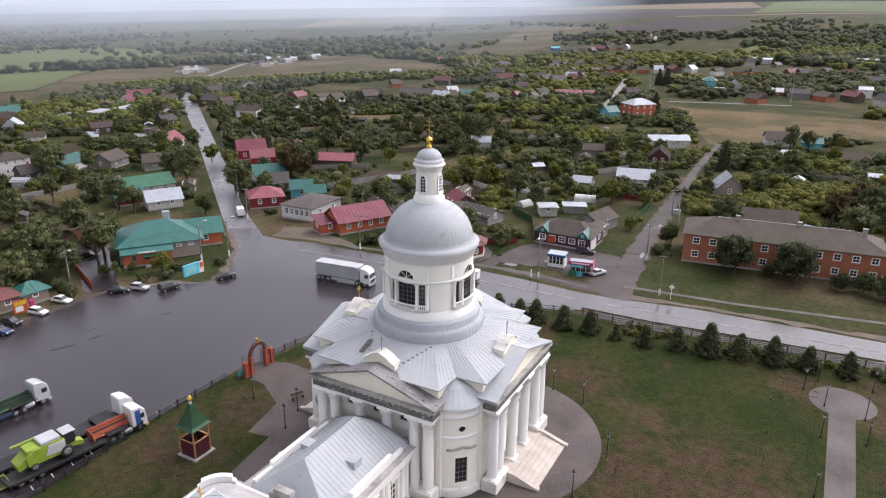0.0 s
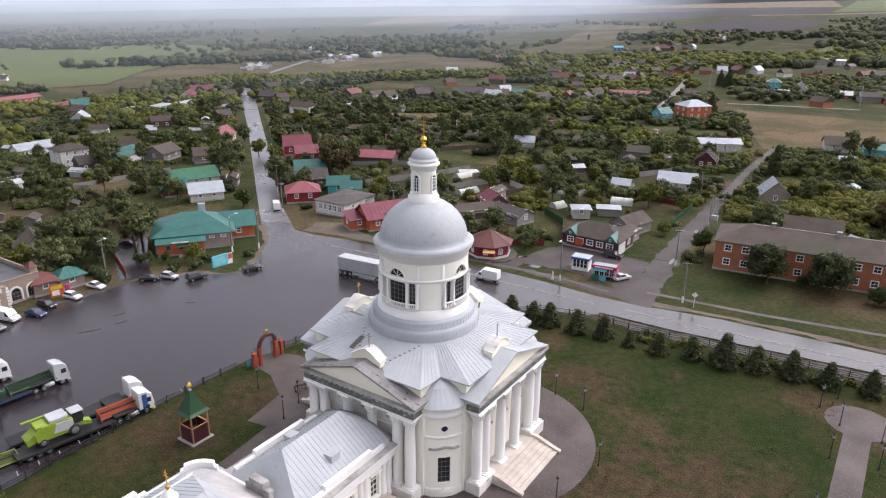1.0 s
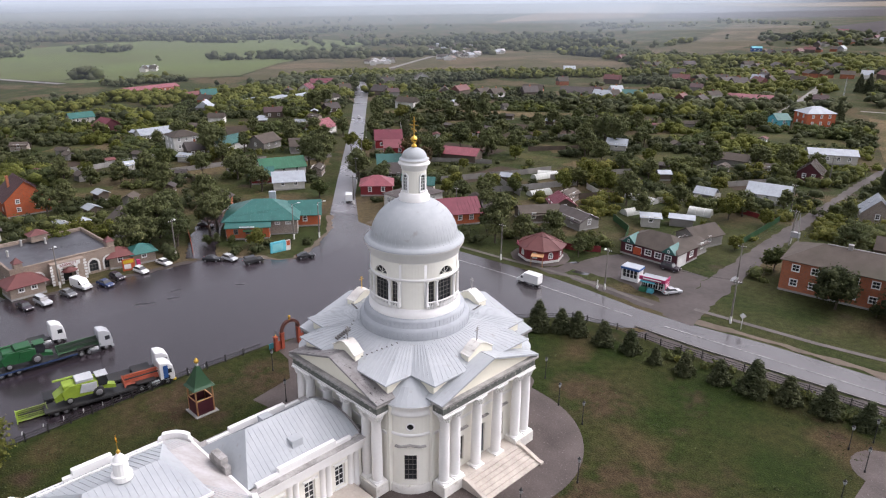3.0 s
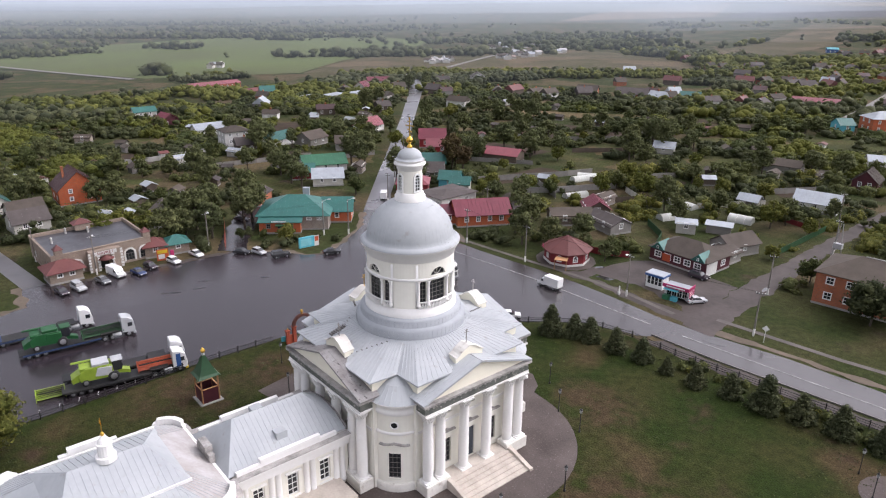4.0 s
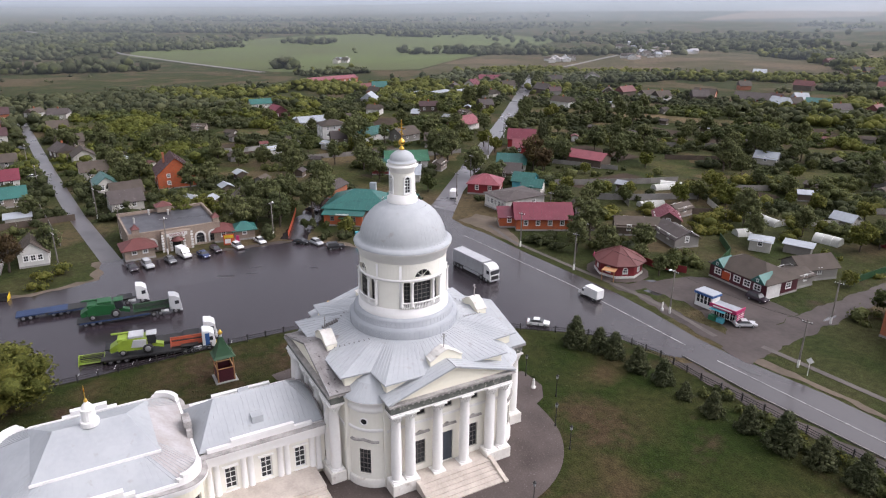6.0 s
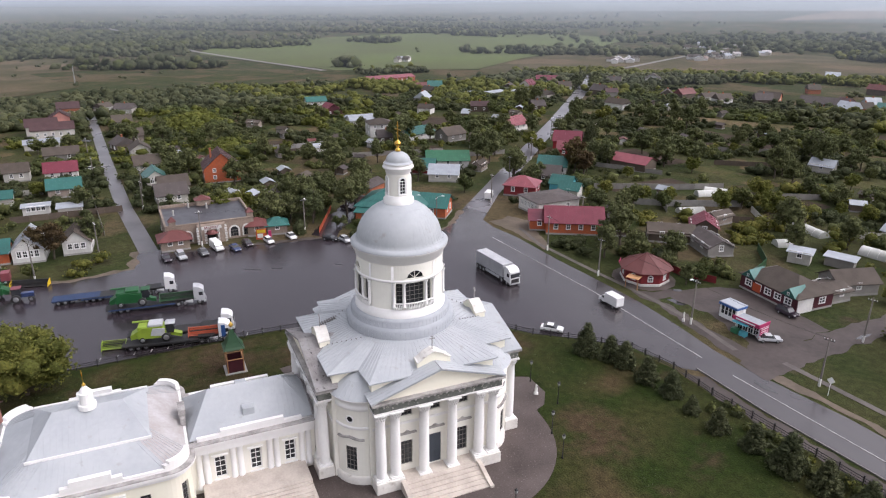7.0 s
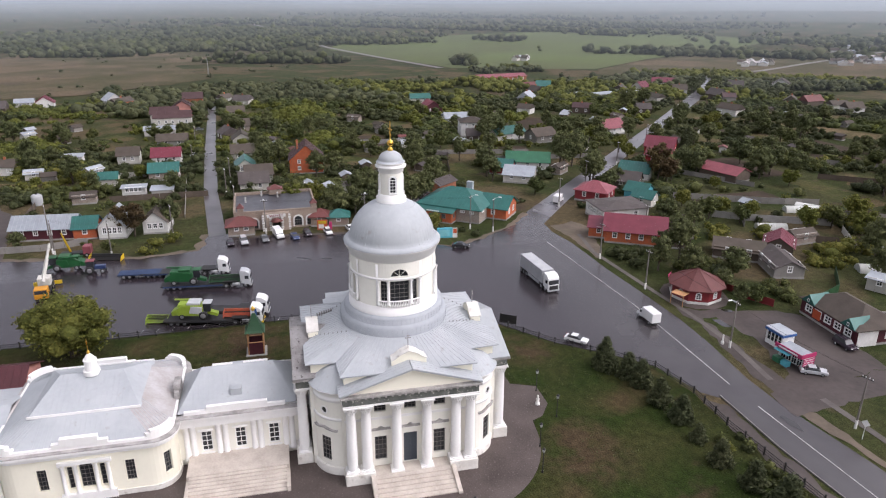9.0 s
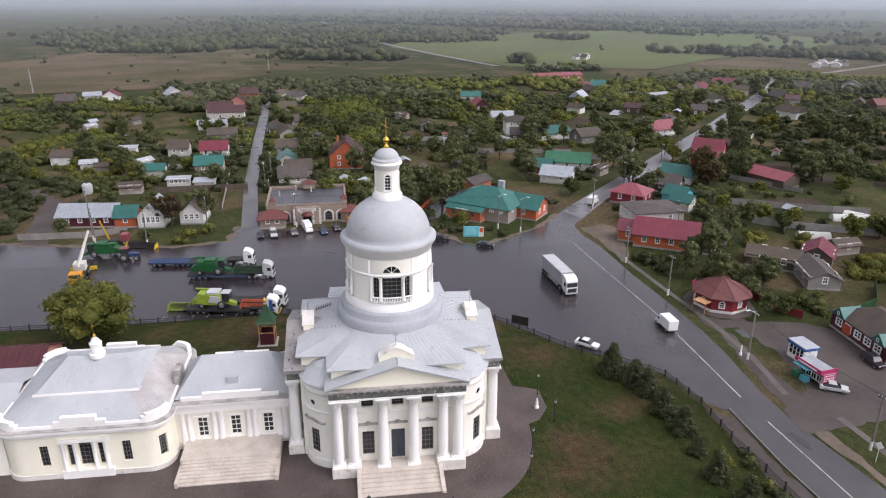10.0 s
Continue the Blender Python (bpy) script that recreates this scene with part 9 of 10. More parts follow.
# ---- garden plots ----
SOIL = mat("dug_garden_soil", (0.060, 0.042, 0.032), (0.040, 0.030, 0.023), 0.95, big=0.25, fine=2.5, bump=0.5, spec=0.1, stain=((0.045, 0.055, 0.018), 0.45, 0.1, 4.0))
HAY = grassy("mown_dry_grass", (0.046, 0.054, 0.017), (0.068, 0.064, 0.025), (0.095, 0.073, 0.038), (0.060, 0.044, 0.029), 0.06, 0.6)
gr = random.Random(3)
plots = 0
for i in range(3000):
    x, y = gr.uniform(-235, 70), gr.uniform(-110, 250)
    if plots >= 64 or (x > -24 and y < 80) or (x > -66 and y < 56) or math.hypot(x, y) < 84 or drift(x, y):
        continue
    w, d = gr.uniform(3.5, 8), gr.uniform(7, 19)
    a = radians(gr.choice((50, 140, 52, 5, 95)) + gr.uniform(-5, 5))
    plan = [(x + u * math.cos(a) - v * math.sin(a), y + u * math.sin(a) + v * math.cos(a)) for u, v in ((-d, -w), (d, -w), (d, w), (-d, w))]
    if not all(free(x + u * d * math.cos(a) - v * w * math.sin(a), y + u * d * math.sin(a) + v * w * math.cos(a), 2.6) for u in (-1, -0.5, 0, 0.5, 1) for v in (-1, 0, 1)):
        continue
    if plots % 5 < 2:
        sheet("garden_plot", plan, 0.055 + 0.0007 * plots, SOIL, "dug brown garden plot", "garden plot", rag=0.7)
    else:
        sheet("garden_plot", plan, 0.055 + 0.0007 * plots, HAY, "rough mown garden grass", "garden plot", rag=1.2)
    plots += 1

# ---- trees and shrubs ----
rng = random.Random(11)
KINDS = [make_tree(21, 8.5, 3.4, LEAF_M, "broad leafy green tree in a garden"), make_tree(22, 10.5, 3.4, LEAF_M, "tall grey-green tree in a garden"), make_tree(23, 7.0, 3.0, LEAF_Y, "tree with yellowing autumn leaves"),
         make_tree(24, 6.0, 2.9, LEAF, "low spreading green fruit tree"), make_tree(25, 9.0, 3.0, LEAF_M, "grey-green leafy tree beside the houses"), make_tree(26, 9.5, 3.2, LEAF_B, "tree with rusty brown autumn leaves"),
         make_tree(27, 5.0, 2.4, LEAF_Y, "small yellow-green garden tree")]
used = set()


def plant(k, x, y, s=1.0):
    b = KINDS[k]
    m = pose(x, y, level(x, y), 0, 0, rng.random() * 360)
    if k not in used:
        used.add(k)
        b.matrix_world = m
    else:
        copy_thing(b, m @ Matrix.Diagonal((s, s, s * rng.uniform(0.9, 1.12), 1)))


bigtree = make_tree(31, 11.0, 6.0, LEAF_Y, "big yellow-green tree beside the church", per=90, size=0.24, n=90, bare=0.05)
bigtree.matrix_world = pose(-26.3, -47.0, 0, 0, 0, 30) @ Matrix.Diagonal((1.12, 1.12, 1.0, 1))
TAKEN.append((-26, -47, 6))
roundtree = make_tree(32, 7.6, 4.2, LEAF_D, "round dark green tree before the brick block", per=70, size=0.24, n=46, bare=0.03)
roundtree.matrix_world = pose(27.2, 79.0, 0) @ Matrix.Scale(1.15, 4)
for x, y, s in ((38.6, 79.0, 1.05), (46.5, 79.5, 0.45), (50.5, 80.5, 0.5), (54, 79, 0.6), (57, 81, 0.7), (33.5, 80.5, 0.3)):
    copy_thing(roundtree, pose(x, y, 0, 0, 0, x * 9) @ Matrix.Scale(s, 4))
for k, x, y, s in ((5, -86.0, -47.8, 0.95), (4, -90, -40.5, 0.85), (0, -92, 4.5, 1.3), (1, -89, 9.5, 1.2), (0, -90, -0.5, 1.15), (1, -95, 22.5, 1.15), (0, -98, 9.5, 1.25), (4, -103, 7, 1.2), (4, -104, 15, 1.1), (1, -120, 50, 0.95), (0, -134, 82, 1.35), (4, -131, 78, 1.2), (0, -101, 80, 0.9), (4, -104.5, 84, 0.8),
                   (5, -103.5, 100, 1.1), (0, -108, 104, 0.9), (2, -141, 106, 1.2), (3, -101, 57, 0.9), (0, -27, 68, 0.6), (4, -20.8, 67.5, 0.55), (3, -21.5, 71.5, 0.7), (0, -35, 66, 0.8), (1, -44, 69, 1.05), (4, -46, 66, 0.8), (2, -106, -5, 1.1), (2, -103, -11, 1.1), (2, -101, -1, 1.0), (0, -116, 30.5, 1.1),
                   (5, 44, 128, 1.1), (0, 52, 132, 1.3), (5, 50, 137, 1.2), (4, -145, 90, 1.1), (0, -80.5, -71, 0.6), (3, -74, -51, 0.6), (5, -86.5, -50.8, 0.85), (1, -250, 160, 1.4), (1, -262, 176, 1.3), (4, -60, 82, 1.0), (0, -66, 78, 0.9), (1, -85, 178, 1.3), (1, -79, 175, 1.25), (0, -90, 172, 1.2), (4, -72, 180, 1.1), (4, -123, 117, 0.9), (4, -112, 115, 0.95),
                   (0, -183, 128, 1.0), (1, -170, 94, 1.1), (0, -139, 29, 1.1), (4, -126, -44, 0.9), (0, -54, 74, 0.9), (2, -58, 126, 1.2), (2, -47, 118, 1.1), (4, -100, 142, 1.1), (0, -125, 140, 1.2), (1, -93, 19.5, 1.1), (4, -318, 240, 1.2), (0, -312, 250, 1.2), (0, -326, 262, 1.2), (4, -338, 258, 1.3), (4, -81.8, 15.6, 0.36), (3, -80.6, 18.6, 0.4), (3, -83.5, 14, 0.5)):
    plant(k, x, y, s)
    TAKEN.append((x, y, 2.0))
spruce = make_fir(9, 10.5, 2.6)
tagged(spruce, "tall dark spruce beside the village lane", "tree", "spruces of the village")
spruce.matrix_world = pose(11, 177, 0)
for x, y, s in ((-148, 132, 0.85), (-152, 136, 0.9), (-60, 420, 1.2), (-66, 424, 1.1), (-40, 300, 1.0)):
    copy_thing(spruce, pose(x, y, level(x, y), 0, 0, x) @ Matrix.Scale(s, 4))

firs = make_fir(5, 5.4, 2.0)
firs.matrix_world = pose(-5.4, 33.4, 0)
for x, y, s in ((-2.4, 35.8, 0.78), (0.3, 36.6, 0.8), (5.2, 36.9, 0.78), (9.7, 37.6, 0.75), (19.0, 37.5, 0.68), (23.7, 38.8, 0.72), (28.5, 39.4, 1.0), (32.9, 40.4, 0.8), (37.7, 41.2, 0.85), (42.6, 41.6, 0.75), (14.2, 37.4, 0.5), (48, 42.5, 0.75), (56, 43, 0.8), (66, 44, 0.8)):
    copy_thing(firs, pose(x, y, 0, 0, 0, x * 40) @ Matrix.Diagonal((s * 1.15, s * 1.15, s, 1)))


def road_gap(x, y):
    """Metres from the middle of the road out of the village."""
    best = 1e9
    for (ax, ay), (bx, by) in (((-84, 52), (-107, 69)), ((-107, 69), (-216, 162)), ((-216, 162), (-330, 258))):
        f = max(0.0, min(1.0, ((x - ax) * (bx - ax) + (y - ay) * (by - ay)) / ((bx - ax) ** 2 + (by - ay) ** 2)))
        best = min(best, math.hypot(x - ax - f * (bx - ax), y - ay - f * (by - ay)))
    return best


def patchy(x, y, s=0.03, o=0.0):
    return noise.noise(Vector((x * s + o, y * s, 0.3 + o)))


# single trees in gardens
placed = 0
tries = 0
while placed < 165 and tries < 9000:
    tries += 1
    x, y = rng.uniform(-260, 95), rng.uniform(-130, 260)
    if math.hypot(x, y - 40) > 260 or (x > -20 and y < 90) or (y > -5.0 and y < 60 and x > -62):
        continue
    if patchy(x, y, 0.02) < -0.12 or not free(x, y, 2.2) or (drift(x, y) and rng.random() < 0.85) or road_gap(x, y) < 15:
        continue
    k = rng.choice((0, 0, 1, 3, 3, 4, 4, 6, 6, 2, 2) if rng.random() < 0.6 else (0, 1, 3, 4))
    plant(k, x, y, rng.uniform(0.7, 1.2))
    TAKEN.append((x, y, 1.5))
    placed += 1

# ---- the further village ----
WALLS, ROOFS = (WHITEW, PALEW, GREYW, BRICKW, WOOD), (SLATE, DARKROOF, SLATE, DARKROOF, UMBER, SLATE, REDBROWN, PALEROOF)


def far_house(i):
    w, d, e, r = 7 + i % 3 * 2, 6.5 + i % 2, 2.8 + 0.3 * (i % 3), 2.0 + 0.4 * (i % 4)
    h = thing("house", 0, 0, 0, 0, "small village house far off among gardens", "house", "houses of the further village")
    part("wall", boxes((-w / 2, w / 2, 0, d, -0.8, e)), WALLS[i % 5], h)
    bm = bmesh.new()
    hw = w / 2 + 0.4
    a = [(-hw, -0.5, e - 0.1), (hw, -0.5, e - 0.1), (hw, d + 0.5, e - 0.1), (-hw, d + 0.5, e - 0.1), (-hw, d / 2, e + r), (hw, d / 2, e + r)]
    v = [bm.verts.new(p) for p in a]
    for f in ((0, 1, 5, 4), (2, 3, 4, 5), (1, 2, 5), (3, 0, 4), (3, 2, 1, 0)):
        bm.faces.new([v[j] for j in f])
    part("roof", bm, ROOFS[i % 8], h)
    if i < 10:
        for s in (-1, 1):
            window(h, pose(s * w / 4, -0.04, 1.0), 1.0, 1.2, 2, 1, FRAMEW, trim=0.1)
    part("chimney", boxes((-0.3, 0.3, d / 2 - 0.3, d / 2 + 0.3, e + r - 0.5, e + r + 0.7)), BRICKW, h)
    return h


bases = [far_house(i) for i in range(20)]
spots = []
# rows of houses along the further streets: start, end, number
for (ax, ay), (bx, by), k in (((-112, 336), (-66, 352), 5), ((-120, 618), (-80, 640), 7), ((-74, 658), (-10, 704), 10), ((4, 712), (86, 742), 9), ((-226, 636), (-210, 700), 5), ((-250, 750), (-190, 820), 8), ((-236, 880), (-190, 960), 7),
                              ((-222, 960), (-160, 1070), 8), ((-282, 500), (-230, 545), 6), ((-165, 292), (-112, 312), 6), ((-252, 262), (-200, 284), 6), ((-204, 300), (-166, 326), 4), ((-176, 420), (-110, 450), 7), ((-150, 500), (-60, 530), 8), ((-40, 520), (60, 560), 8), ((20, 396), (80, 392), 5), ((-190, 560), (-120, 580), 6)):
    for j in range(k):
        x, y = ax + (bx - ax) * j / (k - 1) + rng.gauss(0, 2.5), ay + (by - ay) * j / (k - 1) + rng.gauss(0, 4)
        if free(x, y, 4) and not any((x - p) ** 2 + (y - q) ** 2 < 64 for p, q in spots):
            spots.append((x, y))
tries = 0
while len(spots) < 134 and tries < 9000:
    tries += 1
    if rng.random() < 0.5:
        x, y = rng.uniform(-330, 90), rng.uniform(225, 760)
        if patchy(x, y, 0.006, 2.0) < -0.05:
            continue
    else:
        x, y = rng.uniform(-340, -150), rng.uniform(-170, 240)
    if not free(x, y, 6) or any((x - a) ** 2 + (y - b) ** 2 < 150 for a, b in spots):
        continue
    spots.append((x, y))
seen = set()
for x, y in spots:
    m = pose(x, y, level(x, y), 0, 0, rng.choice((52, 140, 90, 8, 20, 70)) + rng.uniform(-8, 8))
    i = rng.randrange(10) if math.hypot(x, y) < 340 else rng.randrange(10, 20)
    if i not in seen:
        seen.add(i)
        bases[i].matrix_world = m
    else:
        copy_thing(bases[i], m)
    TAKEN.append((x, y, 4.5))

# shrubs and thickets, too many to count
bins = {"green": ([], []), "yellow": ([], []), "dark": ([], [])}


def open_ground(x, y):
    """Yards, verges and the road's margins that stay clear of growth."""
    return (x > -24 and y < 60) or (-66 < x < -20 and -8 < y < 55) or (x > 8 and y < 79) or (-24 < x < 8 and y < 75) or (-70 < x < -56 and 50 < y < 60)


def along(x, y, s, o):
    """Noise drawn out in the direction of the garden strips."""
    u, v = 0.66 * x + 0.75 * y, -0.75 * x + 0.66 * y
    return noise.noise(Vector((u * s * 0.5 + o, v * s * 1.35, 0.3 + o)))


n = tries = 0
near_bins = {"green": ([], []), "yellow": ([], []), "dark": ([], [])}
while n < 7600 and tries < 90000:
    tries += 1
    x, y = rng.uniform(-340, 120), rng.uniform(-175, 300)
    if open_ground(x, y):
        continue
    pale = drift(x, y) and rng.random() < 0.25
    dens = along(x, y, 0.03, 5.0) + 0.35 * patchy(x, y, 0.09, 9.0) + 0.0016 * (math.hypot(x, y) - 115)
    if dens < 0.02 and not pale and rng.random() > 0.10:
        continue
    if not free(x, y, 2.0) or road_gap(x, y) < 8.5:
        continue
    kind = along(x, y, 0.024, 13.0) + 0.3 * patchy(x, y, 0.1, 3.0)
    key = "yellow" if pale or kind > 0.24 else "dark" if kind < 0.0 else "green"
    s = rng.uniform(0.6, 1.15) * (1.3 if pale else 1.1 if dens > 0.1 else 0.75)
    tall = rng.choice((2, 2, 3, 3, 4))
    grown_up = 1.1 if rng.random() < 0.12 and dens > 0.1 else 0.4
    into = near_bins if x > -175 and y < 185 else bins
    for j in range(tall):
        r = rng.uniform(0.7, 1.75) * s
        into[key][0].append((x + rng.gauss(0, 1.25) * s, y + rng.gauss(0, 1.25) * s, level(x, y) + r * 0.5 + j * grown_up * s))
        into[key][1].append((r * rng.uniform(1.05, 1.4), r * rng.uniform(1.05, 1.4), r * rng.uniform(0.75, 1.0)))
    n += 1
# closed canopies of the pale willows
for cx, cy, rx, ry in PALE_DRIFTS:
    a = radians(48 if cx > -60 else 20)
    for i in range(int(rx * ry * 0.62)):
        q, w = math.sqrt(rng.random()), rng.random() * 2 * math.pi
        u, v = q * rx * math.cos(w), q * ry * math.sin(w)
        x, y = cx + u * math.cos(a * 0.3) - v * math.sin(a * 0.3), cy + u * math.sin(a * 0.3) + v * math.cos(a * 0.3)
        if open_ground(x, y) or not free(x, y, 2.2) or road_gap(x, y) < 9:
            continue
        gap = patchy(x, y, 0.07, 17.0)
        if gap < -0.28:
            continue
        top = (2.2 + 3.4 * (1 - q * q)) * (0.75 + 0.7 * max(0.0, gap + 0.2))
        r = rng.uniform(1.1, 2.2)
        key = "yellow" if patchy(x, y, 0.045, 29.0) > -0.12 else "green"
        into = near_bins if x > -175 and y < 185 else bins
        into[key][0].append((x, y, level(x, y) + max(r * 0.6, top - r)))
        into[key][1].append((r * 1.2, r * 1.2, r * 0.85))
        into[key][0].append((x + rng.gauss(0, 0.8), y + rng.gauss(0, 0.8), level(x, y) + 0.5 * max(r * 0.6, top - r)))
        into[key][1].append((r * 1.1, r * 1.1, r * 0.95))
for i in range(90):
    x = rng.uniform(14, 80)
    y = 43.0 + (x - 14) * 0.055 - rng.random() ** 2 * 3.0
    r = rng.uniform(0.3, 0.95)
    key = rng.choice(("green", "dark", "dark", "green", "yellow"))
    near_bins[key][0].append((x, y, r * 0.6))
    near_bins[key][1].append((r, r, r))
for i, (key, mt, lb) in enumerate((("green", LEAF, "dense green shrubs between the gardens"), ("yellow", LEAF_Y, "yellow-green shrubs between the gardens"), ("dark", LEAF_D, "dark green thicket between the gardens"))):
    tagged(new("shrubs", foliage("shrubs", *near_bins[key], 40, 0.27, mt, 40 + i, 1, 0.72, 0.35, 0.16)), lb, "shrubs", "", "stuff")
    tagged(new("shrubs", foliage("shrubs", *bins[key], 14, 0.44, mt, 50 + i, 1, 0.78, 0.35, 0.16)), lb, "shrubs", "", "stuff")

# woods and hedges of the distance
bins = {"green": ([], []), "yellow": ([], []), "dark": ([], [])}


def grow(x, y, s, key):
    up = rng.choice((0.35, 0.5, 0.6, 1.2))
    for j in range(2):
        r = s * rng.uniform(0.9, 1.4) * (1.0 if up < 1 else 0.85)
        bins[key][0].append((x + rng.gauss(0, 0.9) * s, y + rng.gauss(0, 0.9) * s, level(x, y) + r * 0.6 + j * s * up))
        bins[key][1].append((r * 1.15, r * 1.15, r * 0.9))


n = tries = 0
while n < 8500 and tries < 90000:
    tries += 1
    q = rng.random()
    if q < 0.55:
        x, y = rng.uniform(-470, 200), rng.uniform(255, 820)
    elif q < 0.8:
        x, y = rng.uniform(-520, -280), rng.uniform(-230, 420)
    else:
        x, y = rng.uniform(-900, 300), rng.uniform(300, 1500)
    far = math.hypot(x, y)
    if far < 280 or (x < -420 and patchy(x, y, 0.01, 3.0) < 0.1):
        continue
    if far > 700 and patchy(x, y, 0.006, 21.0) < 0.05:
        continue
    if along(x, y, 0.014, 7.0) + 0.4 * patchy(x, y, 0.05, 2.0) < -0.04 or not free(x, y, 2.0):
        continue
    kind = along(x, y, 0.012, 33.0) + 0.3 * patchy(x, y, 0.06, 1.0)
    grow(x, y, rng.uniform(1.2, 2.6) * (1.0 if far < 600 else 1.6), "yellow" if kind > 0.1 else "dark" if kind < 0.02 else "green")
    n += 1
# wood belts and hedge lines on the plain
for cx, cy, lx, ly, yaw, cnt in ((-1010, -250, 190, 60, 70, 420), (-890, -160, 150, 60, 86, 620), (-965, 40, 150, 32, 88, 420), (-768, -215, 60, 14, 86, 90), (-1120, -110, 260, 60, 86, 520), (-930, -335, 50, 16, 86, 70), (-1230, -60, 220, 50, 60, 360), (-850, -215, 60, 22, 60, 60), (-1150, 60, 60, 40, 80, 90), (-620, 470, 130, 30, 52, 160), (-1200, 420, 420, 18, 62, 260), (-1290, 700, 300, 60, 60, 320),
                                 (-760, 830, 200, 90, 40, 330), (-560, 760, 120, 80, 40, 220), (-570, 160, 14, 9, 60, 14), (-640, -20, 90, 14, 75, 60), (-980, 330, 40, 10, 60, 30), (-1060, 540, 50, 10, 50, 30), (-1500, 0, 300, 80, 80, 300), (-230, 1000, 130, 40, 15, 160), (60, 1050, 160, 60, 5, 240), (-20, 880, 40, 30, 0, 60), (-1700, 500, 500, 60, 65, 260)):
    for i in range(cnt):
        u, v = rng.gauss(0, 0.5) * lx, rng.gauss(0, 0.5) * ly
        a = radians(yaw)
        x, y = cx + u * math.cos(a) - v * math.sin(a), cy + u * math.sin(a) + v * math.cos(a)
        grow(x, y, rng.uniform(2.6, 5.0), "dark" if rng.random() < 0.85 else "green")
for i in range(70):
    x, y = rng.uniform(-1000, -380), rng.uniform(-330, 60)
    grow(x, y, rng.uniform(0.7, 1.5), "dark")
for i, (key, mt, lb) in enumerate((("green", LEAF, "green trees of the far village"), ("yellow", LEAF_Y, "yellowing trees of the far village"), ("dark", NEEDLE, "dark far woods and hedges"))):
    ob = new("far_woods", foliage("far_woods", *bins[key], 6, 0.85, mt, 60 + i, 1, 0.84, 0.4, 0.18))
    tagged(ob, lb, "woods", "", "stuff")


# tall trees that hide the road's bend and stand close to the houses
for k, x, y, e in ((4, -108.3, 77.0, 1.25), (0, -113.5, 80.5, 1.1), (5, -108.5, 99.5, 1.3), (0, -111.5, 103.5, 1.15), (4, -139.2, 80.0, 1.35), (1, -186.2, 71.0, 1.4), (0, -182.0, 66.0, 1.3), (0, -104.0, 132.2, 1.25), (1, -108.0, 139.0, 1.1), (1, -126.3, 50.0, 1.1), (2, -152.5, 108.5, 1.0), (1, -199.0, 160.5, 1.2), (1, -196.5, 158.5, 1.05), (4, -152.0, 91.0, 1.1), (0, -166.0, 130.5, 1.0), (4, -170.5, 109.0, 1.0)):
    plant(k, x, y, e)
tr = random.Random(77)
placed = tries = 0
while placed < 48 and tries < 6000:
    tries += 1
    x, y = tr.uniform(-250, -92), tr.uniform(-125, 235)
    if -8 < y < 50 and x > -115 or not free(x, y, 0.9) or road_gap(x, y) < 8 or tr.random() < 0.5 and patchy(x, y, 0.02) < -0.2:
        continue
    plant(tr.choice((0, 0, 1, 4, 4, 3, 6)), x, y, tr.uniform(0.75, 1.15))
    TAKEN.append((x, y, 1.2))
    placed += 1

# tufts in the churchyard lawn
cs, rs = [], []
while len(cs) < 2600:
    x, y = rng.uniform(-30, 95), rng.uniform(-60, 46)
    if inside(x, y, LAWN_PLAN) and not inside(x, y, APRON) and not 45 < x < 49.6 and patchy(x, y, 0.11, 6.0) > -0.12:
        cs.append((x, y, 0.04))
        rs.append((rng.uniform(0.25, 0.7), rng.uniform(0.25, 0.7), 0.1))
tagged(new("grass_tufts", cloud_mesh("grass_tufts", leaf_cloud(cs, rs, 9, 0.11, 0.9, 77), LEAF_D)), "tufts of longer grass in the lawn", "grass", "", "stuff")


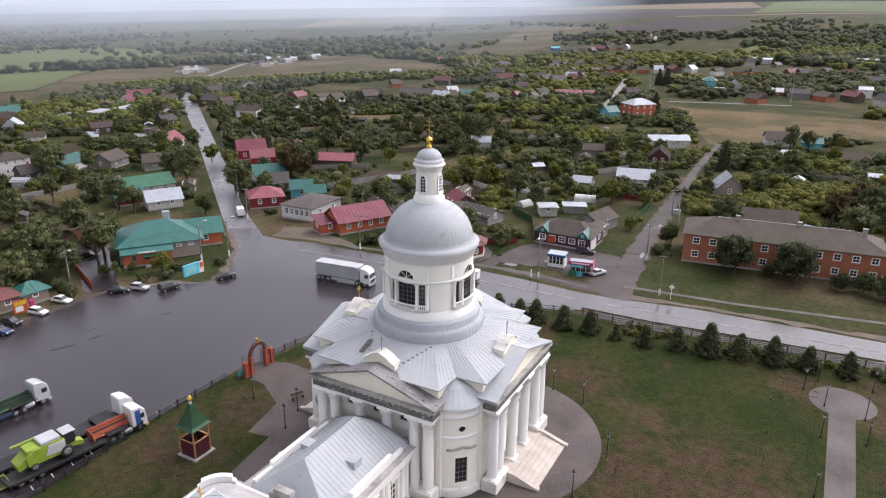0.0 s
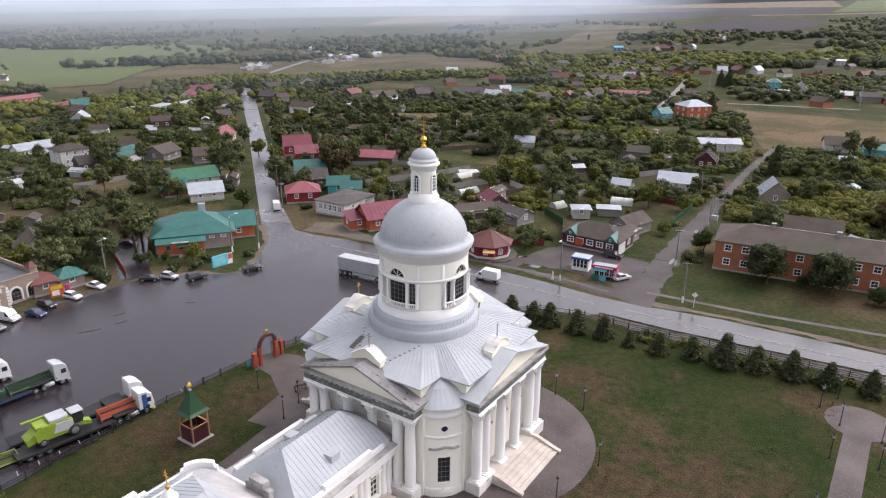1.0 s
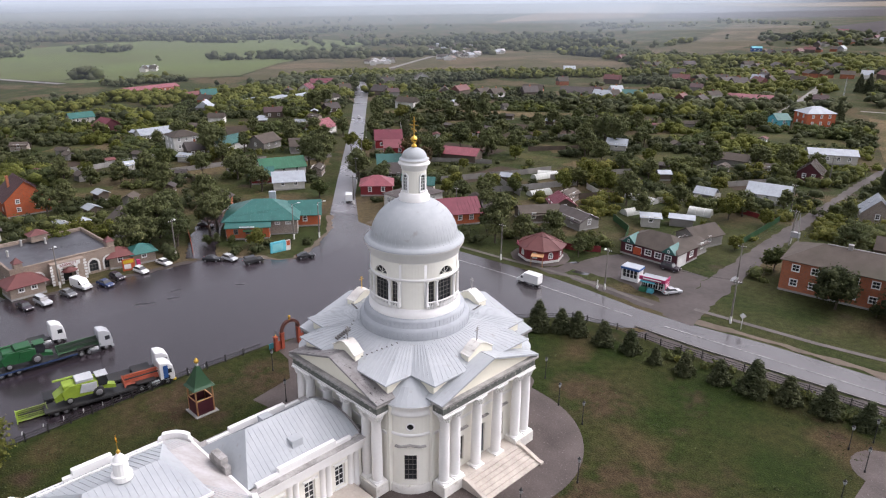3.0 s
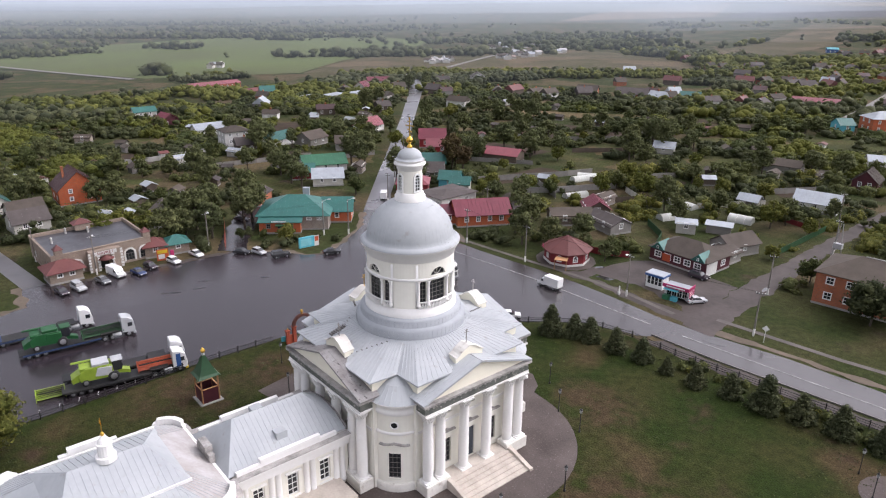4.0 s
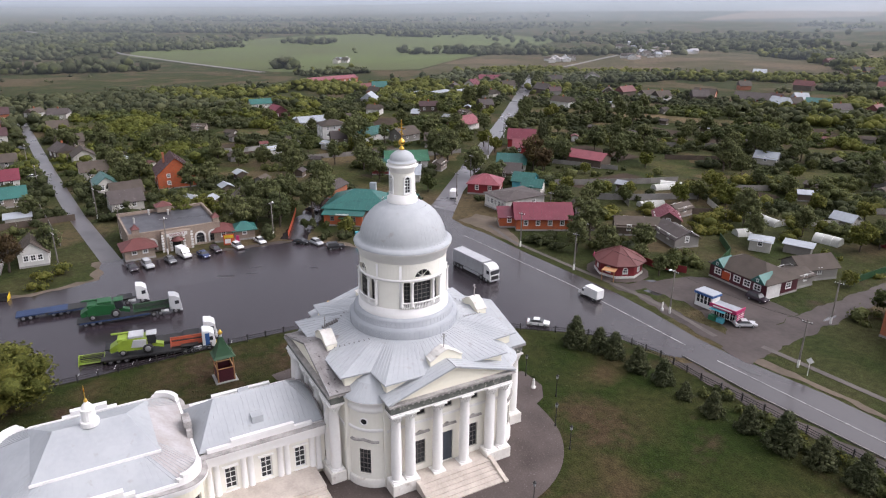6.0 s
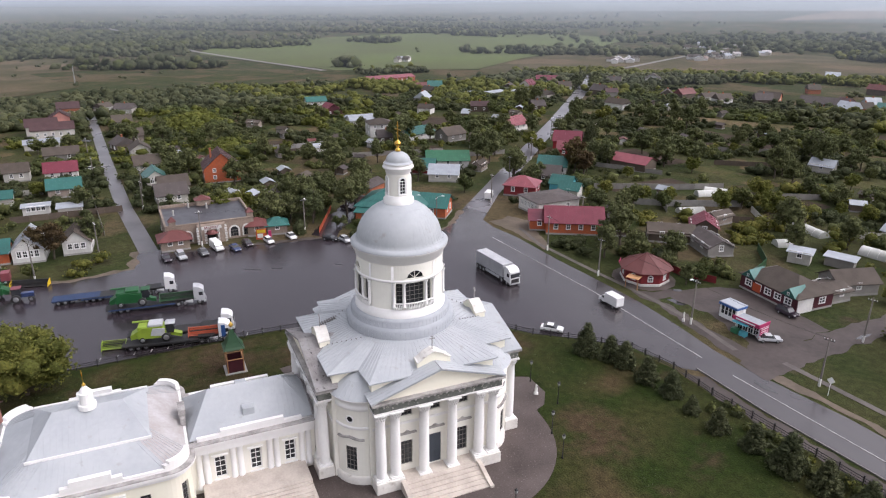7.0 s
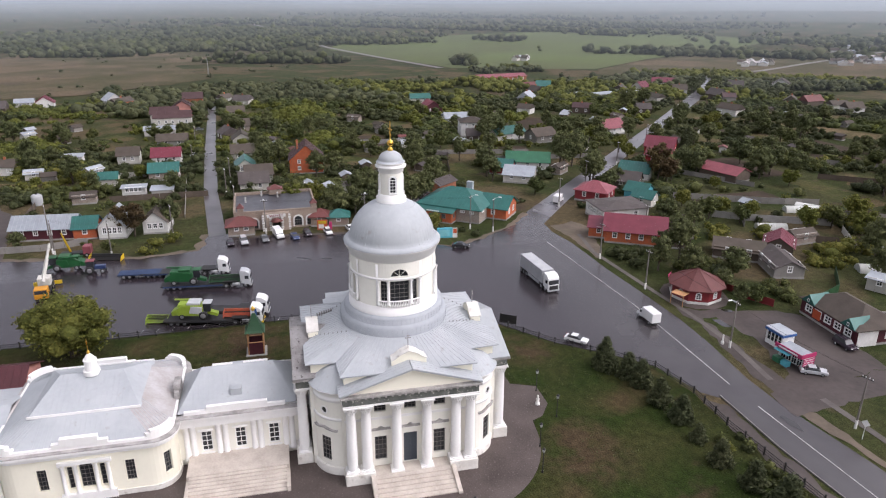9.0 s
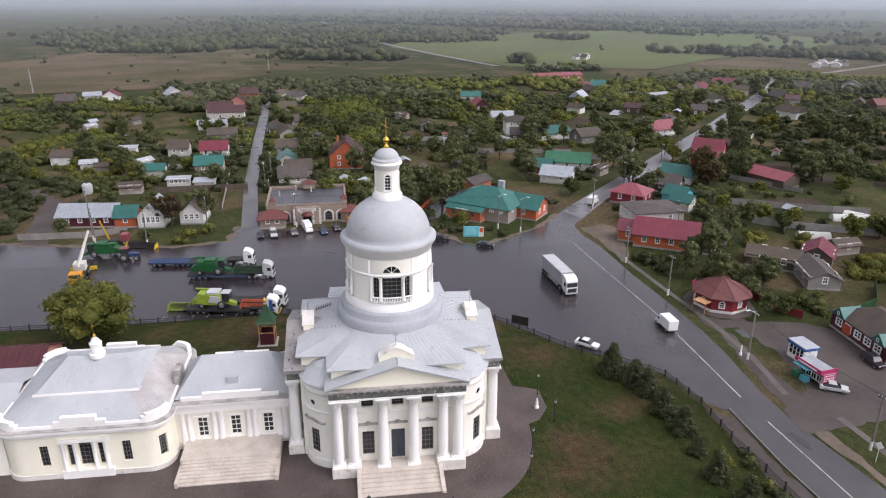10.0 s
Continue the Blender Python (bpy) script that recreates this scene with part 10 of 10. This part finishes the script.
# ---- haze over the far plain, added as faintly glowing shells ----
def mist(radius, share, glow, top=140.0, ramp=30.0):
    m = bpy.data.materials.new("mist")
    m.use_nodes = True
    n, l = m.node_tree.nodes, m.node_tree.links
    out = n["Material Output"]
    n.remove(n["Principled BSDF"])
    em, tr_, mx = n.new("ShaderNodeEmission"), n.new("ShaderNodeBsdfTransparent"), n.new("ShaderNodeMixShader")
    # bluish emission mixed with transparency imitates haze; thicker towards the west
    em.inputs["Color"].default_value, em.inputs["Strength"].default_value = (0.80, 0.90, 1.0, 1), glow
    g, sp, mr, nz, mu = n.new("ShaderNodeNewGeometry"), n.new("ShaderNodeSeparateXYZ"), n.new("ShaderNodeMapRange"), n.new("ShaderNodeTexNoise"), n.new("ShaderNodeMath")
    l.new(g.outputs["Position"], sp.inputs[0])
    l.new(sp.outputs[2], mr.inputs["Value"])
    mr.inputs["From Min"].default_value, mr.inputs["From Max"].default_value = -30, -30 + ramp + 28
    mr.inputs["To Max"].default_value = share
    nz.inputs["Scale"].default_value, nz.inputs["Detail"].default_value = 0.003, 3
    l.new(g.outputs["Position"], nz.inputs["Vector"])
    nr = n.new("ShaderNodeMapRange")
    nr.inputs["From Min"].default_value, nr.inputs["From Max"].default_value = 0.3, 0.7
    nr.inputs["To Min"].default_value, nr.inputs["To Max"].default_value = 0.7, 1.3
    l.new(nz.outputs[0], nr.inputs["Value"])
    west = n.new("ShaderNodeMapRange")
    west.inputs["From Min"].default_value, west.inputs["From Max"].default_value = -0.22 * radius, -0.5 * radius
    west.inputs["To Min"].default_value, west.inputs["To Max"].default_value = 0.06, 1.0
    l.new(sp.outputs[0], west.inputs["Value"])
    m2 = n.new("ShaderNodeMath")
    m2.operation = "MULTIPLY"
    l.new(west.outputs[0], m2.inputs[0])
    l.new(mr.outputs[0], m2.inputs[1])
    mu.operation, mu.use_clamp = "MULTIPLY", True
    l.new(m2.outputs[0], mu.inputs[0])
    l.new(nr.outputs[0], mu.inputs[1])
    l.new(mu.outputs[0], mx.inputs[0])
    l.new(tr_.outputs[0], mx.inputs[1])
    l.new(em.outputs[0], mx.inputs[2])
    l.new(mx.outputs[0], out.inputs["Surface"])
    bm = bmesh.new()
    lathe(bm, [(radius, -32), (radius, top)], 72, None, 60, 250)
    tagged(part("mist_bank", bm, m), "glowing see-through shell that adds haze over the far plain", "mist", "", "structure")


# nested glowing shells, so the added haze builds up with distance
for r, s, g in ((320, 0.025, 0.36), (420, 0.035, 0.38), (550, 0.05, 0.40), (700, 0.08, 0.42), (1000, 0.14, 0.44), (1300, 0.24, 0.46), (1650, 0.35, 0.5), (2100, 0.5, 0.56), (2900, 0.7, 0.62), (4200, 0.9, 0.68)):
    mist(r, s, g)
